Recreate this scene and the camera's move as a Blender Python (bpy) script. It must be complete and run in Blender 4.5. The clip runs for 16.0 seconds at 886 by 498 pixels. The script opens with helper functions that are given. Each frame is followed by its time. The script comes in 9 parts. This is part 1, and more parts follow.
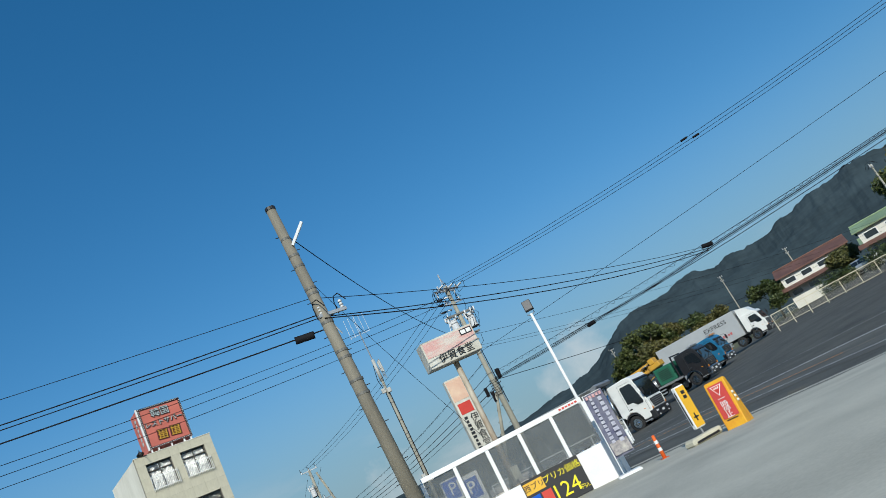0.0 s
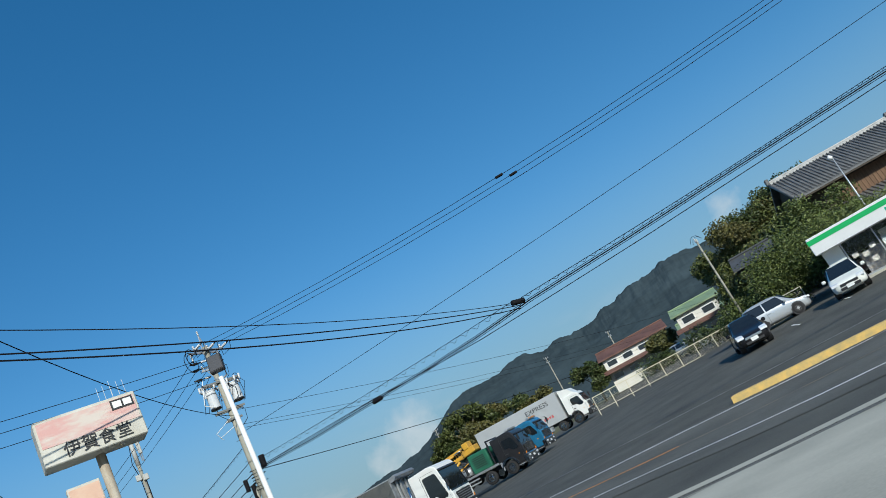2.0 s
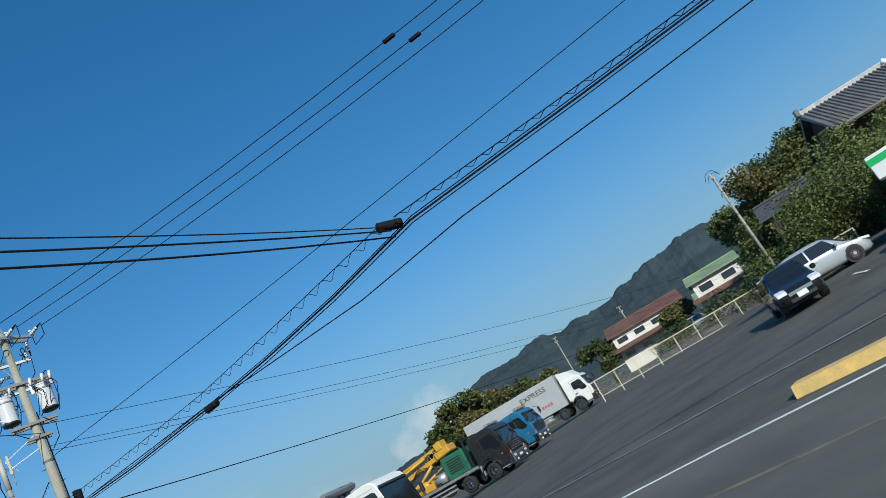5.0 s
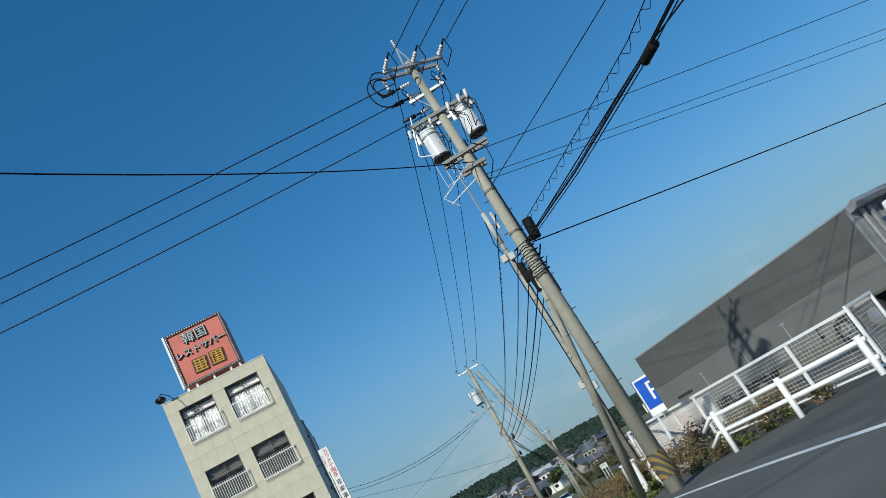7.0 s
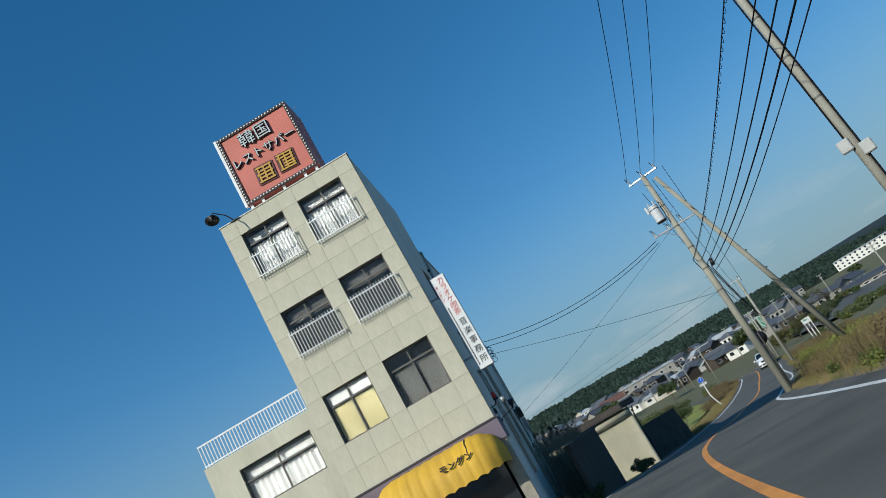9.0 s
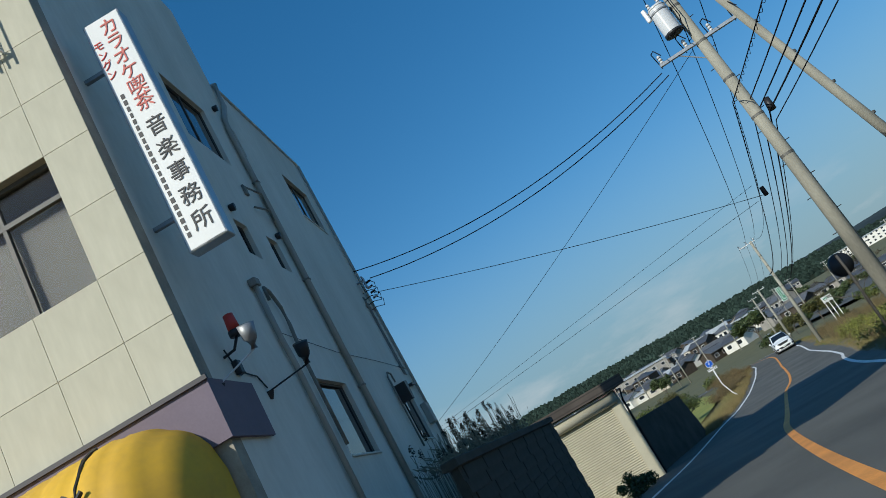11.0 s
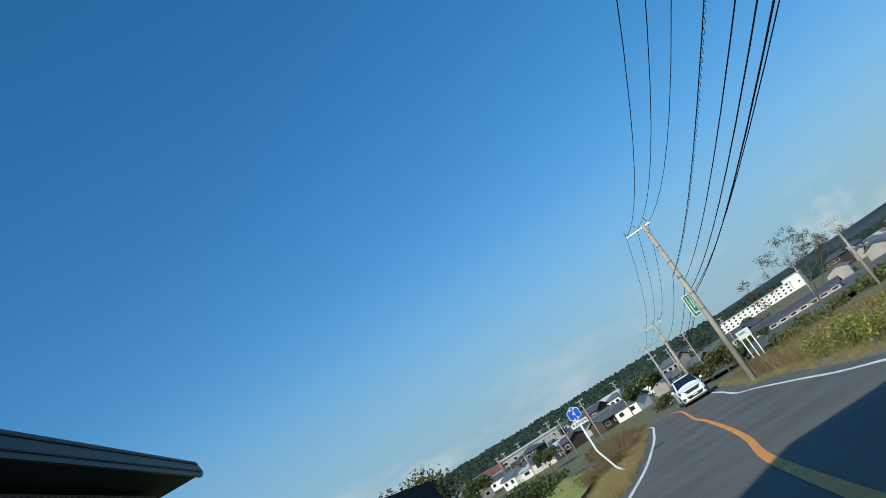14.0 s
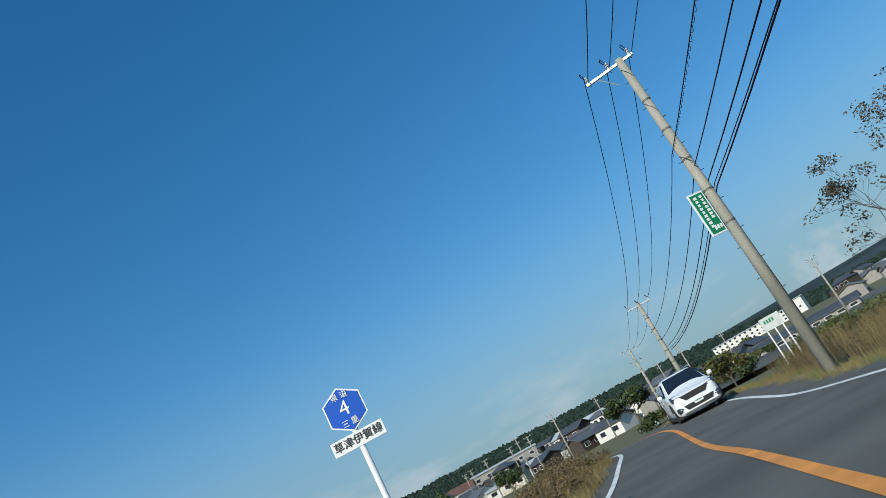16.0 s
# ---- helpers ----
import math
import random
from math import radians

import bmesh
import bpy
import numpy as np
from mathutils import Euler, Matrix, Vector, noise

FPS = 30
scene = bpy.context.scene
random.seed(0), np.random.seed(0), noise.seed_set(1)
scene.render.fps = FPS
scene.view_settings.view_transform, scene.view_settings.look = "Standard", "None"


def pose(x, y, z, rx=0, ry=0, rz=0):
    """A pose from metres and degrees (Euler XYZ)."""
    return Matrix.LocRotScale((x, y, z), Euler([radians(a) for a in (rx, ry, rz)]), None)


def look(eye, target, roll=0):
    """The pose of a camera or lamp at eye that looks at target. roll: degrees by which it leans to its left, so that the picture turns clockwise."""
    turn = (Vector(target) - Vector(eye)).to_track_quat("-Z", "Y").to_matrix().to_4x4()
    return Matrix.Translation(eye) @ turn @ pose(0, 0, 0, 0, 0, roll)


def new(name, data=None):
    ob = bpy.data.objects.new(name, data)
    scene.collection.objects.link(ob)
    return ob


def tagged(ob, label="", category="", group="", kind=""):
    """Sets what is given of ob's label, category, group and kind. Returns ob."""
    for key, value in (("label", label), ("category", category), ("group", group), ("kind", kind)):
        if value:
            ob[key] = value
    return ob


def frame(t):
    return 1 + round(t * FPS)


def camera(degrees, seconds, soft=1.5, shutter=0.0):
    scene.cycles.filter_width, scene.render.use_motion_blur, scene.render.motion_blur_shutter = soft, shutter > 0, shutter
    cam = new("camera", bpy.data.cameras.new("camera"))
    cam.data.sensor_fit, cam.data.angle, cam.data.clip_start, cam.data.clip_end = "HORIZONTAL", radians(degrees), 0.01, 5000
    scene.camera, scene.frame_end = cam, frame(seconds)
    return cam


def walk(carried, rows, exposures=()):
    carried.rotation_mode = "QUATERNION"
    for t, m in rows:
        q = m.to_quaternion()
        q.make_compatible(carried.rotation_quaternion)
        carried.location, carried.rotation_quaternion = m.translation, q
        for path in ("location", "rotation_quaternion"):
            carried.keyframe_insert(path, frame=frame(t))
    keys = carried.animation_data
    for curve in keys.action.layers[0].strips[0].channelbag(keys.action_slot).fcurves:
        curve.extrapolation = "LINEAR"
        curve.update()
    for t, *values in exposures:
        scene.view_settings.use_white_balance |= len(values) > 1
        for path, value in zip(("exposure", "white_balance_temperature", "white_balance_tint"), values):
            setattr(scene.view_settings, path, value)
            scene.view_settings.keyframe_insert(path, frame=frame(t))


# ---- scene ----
cam = camera(60.1, 16.0, soft=0.6)
PATH = [
    (0, (-5.475, 2.152, 1.306), (-5.033, 4.021, 1.864), -27.6),
    (0.5, (-4.651, 3.745, 1.336), (-4.072, 5.577, 1.892), -27.9),
    (1, (-3.673, 5.432, 1.346), (-2.986, 7.228, 1.896), -27.9),
    (1.2, (-3.275, 6.071, 1.324), (-2.546, 7.853, 1.868), -28.1),
    (1.5, (-2.576, 7.144, 1.285), (-1.792, 8.9, 1.833), -28.0),
    (2, (-1.405, 8.849, 1.287), (-0.533, 10.566, 1.826), -27.9),
    (2.5, (-0.213, 10.552, 1.303), (0.735, 12.231, 1.833), -28.0),
    (3, (0.992, 12.102, 1.308), (1.996, 13.754, 1.823), -27.8),
    (3.2, (1.468, 12.649, 1.299), (2.49, 14.293, 1.804), -27.9),
    (5.3, (5.729, 18.33, 1.089), (6.45, 20.114, 1.633), -30.6),
    (5.5, (5.924, 18.913, 1.083), (6.541, 20.728, 1.653), -30.8),
    (6, (6.2, 20.557, 1.036), (6.471, 22.44, 1.654), -31.0),
    (6.5, (6.196, 22.429, 1.032), (6.057, 24.325, 1.652), -31.0),
    (7, (5.632, 24.489, 0.954), (5.143, 26.331, 1.562), -30.6),
    (7.5, (4.727, 26.809, 0.887), (3.992, 28.572, 1.477), -30.0),
    (8, (3.546, 29.416, 0.961), (2.664, 31.12, 1.525), -30.1),
    (8.2, (2.961, 30.601, 0.955), (2.038, 32.285, 1.514), -29.7),
    (10.3, (-4.459, 45.209, 0.094), (-5.459, 46.853, 0.64), -30.3),
    (10.4, (-4.762, 45.963, 0.082), (-5.762, 47.608, 0.626), -30.2),
    (10.5, (-5.145, 46.664, 0.063), (-6.137, 48.315, 0.601), -30.2),
    (11, (-6.825, 50.539, -0.117), (-7.786, 52.208, 0.422), -30.4),
    (11.5, (-8.432, 54.706, -0.384), (-9.352, 56.4, 0.151), -30.5),
    (12, (-9.923, 58.939, -0.657), (-10.787, 60.659, -0.114), -31.3),
    (12.5, (-11.377, 63.07, -0.989), (-12.177, 64.818, -0.439), -32.0),
    (13, (-12.585, 67.56, -1.34), (-13.331, 69.332, -0.788), -32.3),
    (13.5, (-13.679, 72.357, -1.689), (-14.383, 74.144, -1.132), -32.3),
    (14, (-14.874, 77.219, -2.119), (-15.546, 79.016, -1.552), -32.0),
    (14.5, (-16.07, 82.201, -2.495), (-16.73, 84.0, -1.92), -31.3),
    (15, (-17.148, 87.436, -2.661), (-17.804, 89.235, -2.084), -30.9),
    (15.5, (-18.299, 92.82, -2.866), (-18.96, 94.615, -2.281), -31.0),
    (16, (-19.722, 98.463, -3.195), (-20.375, 100.26, -2.608), -28.8),
]
walk(cam, [(t, look(eye, target, roll)) for t, eye, target, roll in PATH],
     exposures=[(0, -0.06, 6500, 4), (3, 0.08, 6500, 4), (5.3, 0.08, 6500, 4), (6.5, 0, 6500, 4), (8.2, -0.03, 6500, 4), (10.3, -0.17, 6500, 4), (10.7, -0.13, 6500, 4), (11, -0.04, 6500, 4), (11.25, 0.02, 6500, 4), (11.5, 0.42, 6500, 4), (12, 0.42, 6500, 4), (12.5, 0.32, 6500, 4), (13, 0.26, 6500, 4), (14, 0.2, 6500, 4), (16, 0.07, 6500, 4)])

# ---- world, sun ----
SUN_AZ = radians(190.4)      # compass turn of the sun from +y, clockwise
SUN_EL = radians(30.0)
world = bpy.data.worlds.new("sky")
scene.world = world
world.use_nodes = True
wn, wl = world.node_tree.nodes, world.node_tree.links
sky = wn.new("ShaderNodeTexSky")
sky.sky_type, sky.sun_disc = "NISHITA", False
sky.sun_elevation, sky.sun_rotation = SUN_EL, SUN_AZ
sky.altitude, sky.air_density, sky.dust_density, sky.ozone_density = 300, 1.0, 0.3, 4.0
wn["Background"].inputs["Strength"].default_value = 0.178
soft = wn.new("ShaderNodeGamma")              # haze evens out the sky towards the horizon
soft.inputs["Gamma"].default_value = 0.74
deep = wn.new("ShaderNodeHueSaturation")      # the clear autumn air
deep.inputs["Saturation"].default_value = 1.48
deep.inputs["Hue"].default_value = 0.502
wl.new(sky.outputs[0], soft.inputs["Color"])
wl.new(soft.outputs[0], deep.inputs["Color"])
# low thin cloud over the mountains
where = wn.new("ShaderNodeTexCoord")
high = wn.new("ShaderNodeSeparateXYZ")
wl.new(where.outputs["Generated"], high.inputs[0])
stretched = wn.new("ShaderNodeMapping")
stretched.inputs["Scale"].default_value = (1.0, 1.0, 3.4)
wl.new(where.outputs["Generated"], stretched.inputs["Vector"])
puffs = wn.new("ShaderNodeTexNoise")
puffs.inputs["Scale"].default_value, puffs.inputs["Detail"].default_value, puffs.inputs["Roughness"].default_value = 5.5, 7, 0.6
wl.new(stretched.outputs["Vector"], puffs.inputs["Vector"])
low = wn.new("ShaderNodeMapRange")
low.inputs["From Min"].default_value, low.inputs["From Max"].default_value = 0.13, 0.045
wl.new(high.outputs["Z"], low.inputs["Value"])
thick = wn.new("ShaderNodeMapRange")
thick.inputs["From Min"].default_value, thick.inputs["From Max"].default_value, thick.inputs["To Max"].default_value = 0.48, 0.74, 0.6
wl.new(puffs.outputs["Fac"], thick.inputs["Value"])
cover = wn.new("ShaderNodeMath")
cover.operation = "MULTIPLY"
wl.new(low.outputs["Result"], cover.inputs[0])
wl.new(thick.outputs["Result"], cover.inputs[1])
haze_low = wn.new("ShaderNodeMapRange")        # pale haze lying on the horizon
haze_low.inputs["From Min"].default_value, haze_low.inputs["From Max"].default_value, haze_low.inputs["To Max"].default_value = 0.30, 0.0, 0.85
haze_low.interpolation_type = "SMOOTHSTEP"
wl.new(high.outputs["Z"], haze_low.inputs["Value"])
haze = wn.new("ShaderNodeMix")
haze.data_type = "RGBA"
haze.inputs["B"].default_value = (1.02, 1.72, 2.38, 1)
wl.new(haze_low.outputs["Result"], haze.inputs["Factor"])
wl.new(deep.outputs[0], haze.inputs["A"])
cloud = wn.new("ShaderNodeMix")
cloud.data_type = "RGBA"
cloud.inputs["B"].default_value = (3.4, 3.6, 3.9, 1)
wl.new(cover.outputs[0], cloud.inputs["Factor"])
wl.new(haze.outputs["Result"], cloud.inputs["A"])
# two small heaped clouds standing over the ridge
heaps = wn.new("ShaderNodeTexNoise")
heaps.inputs["Scale"].default_value, heaps.inputs["Detail"].default_value, heaps.inputs["Roughness"].default_value = 16, 6, 0.55
wl.new(where.outputs["Generated"], heaps.inputs["Vector"])
last = cloud
for spot, wide in (((0.31, 0.947, 0.066), 0.10), ((0.722, 0.677, 0.143), 0.055), ((0.05, 0.997, 0.045), 0.08)):
    far_off = wn.new("ShaderNodeVectorMath")
    far_off.operation = "DISTANCE"
    far_off.inputs[1].default_value = spot
    wl.new(where.outputs["Generated"], far_off.inputs[0])
    fall = wn.new("ShaderNodeMapRange")
    fall.inputs["From Min"].default_value, fall.inputs["From Max"].default_value = 0.0, wide
    fall.inputs["To Min"].default_value, fall.inputs["To Max"].default_value = 0.30, -0.22
    wl.new(far_off.outputs["Value"], fall.inputs["Value"])
    both = wn.new("ShaderNodeMath")
    wl.new(fall.outputs["Result"], both.inputs[0])
    wl.new(heaps.outputs["Fac"], both.inputs[1])
    body = wn.new("ShaderNodeMapRange")
    body.inputs["From Min"].default_value, body.inputs["From Max"].default_value, body.inputs["To Max"].default_value = 0.55, 0.82, 0.6
    wl.new(both.outputs[0], body.inputs["Value"])
    heap = wn.new("ShaderNodeMix")
    heap.data_type = "RGBA"
    heap.inputs["B"].default_value = (3.6, 3.8, 4.1, 1)
    wl.new(body.outputs["Result"], heap.inputs["Factor"])
    wl.new(last.outputs["Result"], heap.inputs["A"])
    last = heap
wl.new(last.outputs["Result"], wn["Background"].inputs["Color"])
sun = new("sun", bpy.data.lights.new("sun", "SUN"))
sun.data.energy, sun.data.angle, sun.data.color = 4.2, radians(0.55), (1.0, 0.965, 0.90)
sun_dir = Vector((math.sin(SUN_AZ) * math.cos(SUN_EL), math.cos(SUN_AZ) * math.cos(SUN_EL), math.sin(SUN_EL)))
sun.matrix_world = look(sun_dir * 200, (0, 0, 0))
scene.view_settings.exposure = 0.0


# ---- materials ----
def mat(name, base, rough=0.7, metal=0.0, var=0.25, scale=3.0, bump=0.0, fine=40.0, second=None, amount=0.5, spec=0.5, island=0.0, stretch=None, random_amount=0.0):
    """Principled material with two scales of noise in colour, and bump."""
    m = bpy.data.materials.new(name)
    m.use_nodes = True
    n, l = m.node_tree.nodes, m.node_tree.links
    b = n["Principled BSDF"]
    b.inputs["Roughness"].default_value, b.inputs["Metallic"].default_value = rough, metal
    b.inputs["Specular IOR Level"].default_value = spec
    co = n.new("ShaderNodeTexCoord")
    vec = co.outputs["Object"]
    if stretch:
        mp = n.new("ShaderNodeMapping")
        mp.inputs["Scale"].default_value = stretch
        l.new(vec, mp.inputs["Vector"])
        vec = mp.outputs["Vector"]
    big = n.new("ShaderNodeTexNoise")
    big.inputs["Scale"].default_value, big.inputs["Detail"].default_value = scale, 5
    small = n.new("ShaderNodeTexNoise")
    small.inputs["Scale"].default_value, small.inputs["Detail"].default_value = fine, 3
    l.new(vec, big.inputs["Vector"])
    l.new(vec, small.inputs["Vector"])
    add = n.new("ShaderNodeMath")
    add.operation = "MULTIPLY_ADD"
    add.inputs[1].default_value = 0.4
    l.new(small.outputs["Fac"], add.inputs[0])
    l.new(big.outputs["Fac"], add.inputs[2])
    ramp = n.new("ShaderNodeValToRGB")
    dark = second or tuple(c * (1 - var) for c in base)
    lite = base if second else tuple(min(1, c * (1 + var * 0.6)) for c in base)
    ramp.color_ramp.elements[0].position, ramp.color_ramp.elements[1].position = 0.7 - 0.32 * (1.2 - amount), 0.7 + 0.32 * (1.2 - amount)
    ramp.color_ramp.elements[0].color, ramp.color_ramp.elements[1].color = (*dark, 1), (*lite, 1)
    l.new(add.outputs[0], ramp.inputs["Fac"])
    colour = ramp.outputs["Color"]
    if random_amount:
        info = n.new("ShaderNodeObjectInfo")
        hsv = n.new("ShaderNodeHueSaturation")
        mr = n.new("ShaderNodeMapRange")
        mr.inputs["To Min"].default_value, mr.inputs["To Max"].default_value = 1 - random_amount, 1 + random_amount
        l.new(info.outputs["Random"], mr.inputs["Value"])
        l.new(mr.outputs["Result"], hsv.inputs["Value"])
        l.new(colour, hsv.inputs["Color"])
        colour = hsv.outputs["Color"]
    if island:
        geo = n.new("ShaderNodeNewGeometry")
        hsv = n.new("ShaderNodeHueSaturation")
        mr = n.new("ShaderNodeMapRange")
        mr.inputs["To Min"].default_value, mr.inputs["To Max"].default_value = 1 - island, 1 + island
        l.new(geo.outputs["Random Per Island"], mr.inputs["Value"])
        l.new(mr.outputs["Result"], hsv.inputs["Value"])
        l.new(colour, hsv.inputs["Color"])
        colour = hsv.outputs["Color"]
    l.new(colour, b.inputs["Base Color"])
    if bump:
        bp = n.new("ShaderNodeBump")
        bp.inputs["Strength"].default_value, bp.inputs["Distance"].default_value = bump, 0.02
        l.new(add.outputs[0], bp.inputs["Height"])
        l.new(bp.outputs["Normal"], b.inputs["Normal"])
    return m


def plain(name, base, rough=0.5, metal=0.0, spec=0.5):
    return mat(name, base, rough, metal, var=0.08, scale=2.0, fine=25.0, spec=spec)


ASPHALT = mat("asphalt", (0.104, 0.102, 0.088), 0.88, var=0.36, scale=0.45, bump=0.45, fine=70)
ASPHALT_OLD = mat("worn_asphalt", (0.080, 0.078, 0.066), 0.9, var=0.40, scale=0.5, bump=0.4, fine=55)
CONCRETE = mat("apron_concrete", (0.46, 0.44, 0.365), 0.88, var=0.22, scale=0.6, bump=0.15, fine=30)
EARTH = mat("dry_grass_ground", (0.15, 0.135, 0.06), 0.95, second=(0.085, 0.09, 0.04), scale=0.35, fine=4, bump=0.5)
FIELD = mat("rice_stubble", (0.27, 0.26, 0.05), 0.95, second=(0.16, 0.2, 0.04), scale=0.5, fine=8, bump=0.3)
LINE_WHITE = mat("white_road_paint", (0.74, 0.74, 0.71), 0.7, var=0.25, scale=1.5, fine=30)
LINE_FADED = mat("faded_road_paint", (0.27, 0.265, 0.25), 0.8, var=0.5, scale=2.5, fine=20)
LINE_ORANGE = mat("orange_road_paint", (0.74, 0.29, 0.05), 0.7, var=0.25, scale=1.5, fine=30)
KERB_YELLOW = mat("worn_yellow_paint", (0.78, 0.50, 0.14), 0.75, second=(0.52, 0.37, 0.15), amount=0.6, scale=4, fine=26)
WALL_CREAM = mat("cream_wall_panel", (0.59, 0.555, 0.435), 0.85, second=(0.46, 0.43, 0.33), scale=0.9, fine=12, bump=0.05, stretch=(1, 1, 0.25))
# lighter than the front: light bounced onto the side is put into its colour
WALL_SIDE = mat("brightened_side_wall", (0.80, 0.775, 0.69), 0.9, second=(0.66, 0.635, 0.55), scale=0.8, fine=9, bump=0.08, stretch=(1, 1, 0.4))
POLE_GREY = mat("weathered_concrete_pole", (0.32, 0.305, 0.25), 0.85, var=0.3, scale=2, fine=30, bump=0.1, stretch=(1, 1, 0.3))
POLE_DARK = mat("dark_steel_pole", (0.15, 0.13, 0.105), 0.6, var=0.3, scale=3, fine=30)
GALV = mat("galvanised_steel", (0.50, 0.51, 0.52), 0.42, 0.6, var=0.15, scale=6, fine=50)
CABLE = plain("black_cable", (0.010, 0.010, 0.013), 0.9, spec=0.15)
PORCELAIN = plain("grey_porcelain", (0.62, 0.63, 0.64), 0.25)
WHITE = plain("white_paint", (0.78, 0.78, 0.77), 0.35)
BLACK = plain("black_plastic", (0.018, 0.018, 0.02), 0.5)
GLASS_DARK = mat("dark_window_glass", (0.02, 0.025, 0.03), 0.06, var=0.2, scale=0.6, spec=0.9)
RUBBER = mat("tyre_rubber", (0.02, 0.02, 0.021), 0.85, var=0.2, scale=8)
CHROME = mat("chrome", (0.72, 0.73, 0.75), 0.18, 1.0, var=0.08, scale=5)
LEAF = mat("leaf_green", (0.060, 0.088, 0.022), 0.6, second=(0.032, 0.048, 0.014), scale=0.4, fine=3, island=0.45)
LEAF_WOOD = mat("mixed_wood_leaf", (0.105, 0.118, 0.026), 0.6, second=(0.030, 0.052, 0.014), scale=0.25, fine=2, island=0.45)
LEAF_VINE = mat("bright_vine_leaf", (0.125, 0.155, 0.035), 0.6, second=(0.05, 0.075, 0.018), scale=0.5, fine=3, island=0.5)
LEAF_DRY = mat("autumn_leaf", (0.13, 0.11, 0.028), 0.65, second=(0.06, 0.07, 0.02), scale=0.4, fine=3, island=0.4)
BARK = mat("bark", (0.10, 0.085, 0.065), 0.9, var=0.35, scale=4, fine=30, bump=0.4, stretch=(1, 1, 0.25))
# blue of the distant haze is put into the forest colour
HILL_HAZED = mat("haze_tinted_far_forest", (0.050, 0.070, 0.078), 1.0, var=0.3, scale=0.006, fine=0.04, spec=0.0)
HILL_NEAR = mat("near_hill_forest", (0.030, 0.040, 0.028), 1.0, var=0.45, scale=0.02, fine=0.12, spec=0.0, bump=1.0)


# ---- mesh helpers ----
def part(name, bm, material, parent=None, label="", smooth=False):
    """Links a bmesh as one mesh object under a thing."""
    me = bpy.data.meshes.new(name)
    bm.normal_update()
    bm.to_mesh(me)
    bm.free()
    me.materials.append(material)
    if smooth:
        for p in me.polygons:
            p.use_smooth = True
    ob = new(name, me)
    if parent:
        ob.parent = parent
    if label:
        tagged(ob, label)
    return ob


def thing(name, m, label, category, group="", kind=""):
    ob = new(name)
    ob.matrix_world = m
    return tagged(ob, label, category, group, kind)


def B():
    return bmesh.new()


def box(bm, x0, x1, y0, y1, z0, z1, m=None, bevel=0.0):
    vs = [bm.verts.new(v) for v in ((x0, y0, z0), (x1, y0, z0), (x1, y1, z0), (x0, y1, z0), (x0, y0, z1), (x1, y0, z1), (x1, y1, z1), (x0, y1, z1))]
    fs = [bm.faces.new([vs[i] for i in f]) for f in ((0, 3, 2, 1), (4, 5, 6, 7), (0, 1, 5, 4), (1, 2, 6, 5), (2, 3, 7, 6), (3, 0, 4, 7))]
    if bevel:
        es = list({e for f in fs for e in f.edges})
        r = bmesh.ops.bevel(bm, geom=es, offset=bevel, segments=1, affect="EDGES")
        vs = list({v for f in r["faces"] for v in f.verts} | {v for v in vs if v.is_valid})
    if m:
        bmesh.ops.transform(bm, matrix=m, verts=[v for v in vs if v.is_valid])
    return bm


def tube(bm, points, r0, r1=None, seg=8, caps=True):
    """A round bar along points, tapering from r0 to r1."""
    r1 = r0 if r1 is None else r1
    pts = [Vector(p) for p in points]
    rings = []
    for i, p in enumerate(pts):
        d = (pts[min(i + 1, len(pts) - 1)] - pts[max(i - 1, 0)]).normalized()
        side = d.cross(Vector((0, 0, 1)) if abs(d.z) < 0.95 else Vector((1, 0, 0))).normalized()
        up = side.cross(d)
        r = r0 + (r1 - r0) * i / max(1, len(pts) - 1)
        rings.append([bm.verts.new(p + (side * math.cos(a) + up * math.sin(a)) * r) for a in (2 * math.pi * k / seg for k in range(seg))])
    for a, b in zip(rings, rings[1:]):
        for k in range(seg):
            bm.faces.new((a[k], a[(k + 1) % seg], b[(k + 1) % seg], b[k]))
    if caps:
        bm.faces.new(rings[0][::-1])
        bm.faces.new(rings[-1])
    return bm


def prism(bm, outline, x0, x1, axis="x"):
    """An outline of (a, b) pairs pushed along an axis: x gives (y, z) outlines, y gives (x, z), z gives (x, y)."""
    def at(a, b, c):
        return {"x": (c, a, b), "y": (a, c, b), "z": (a, b, c)}[axis]
    lo = [bm.verts.new(at(a, b, x0)) for a, b in outline]
    hi = [bm.verts.new(at(a, b, x1)) for a, b in outline]
    n = len(outline)
    bm.faces.new(lo[::-1])
    bm.faces.new(hi)
    for i in range(n):
        bm.faces.new((lo[i], lo[(i + 1) % n], hi[(i + 1) % n], hi[i]))
    bmesh.ops.recalc_face_normals(bm, faces=bm.faces[:])
    return bm


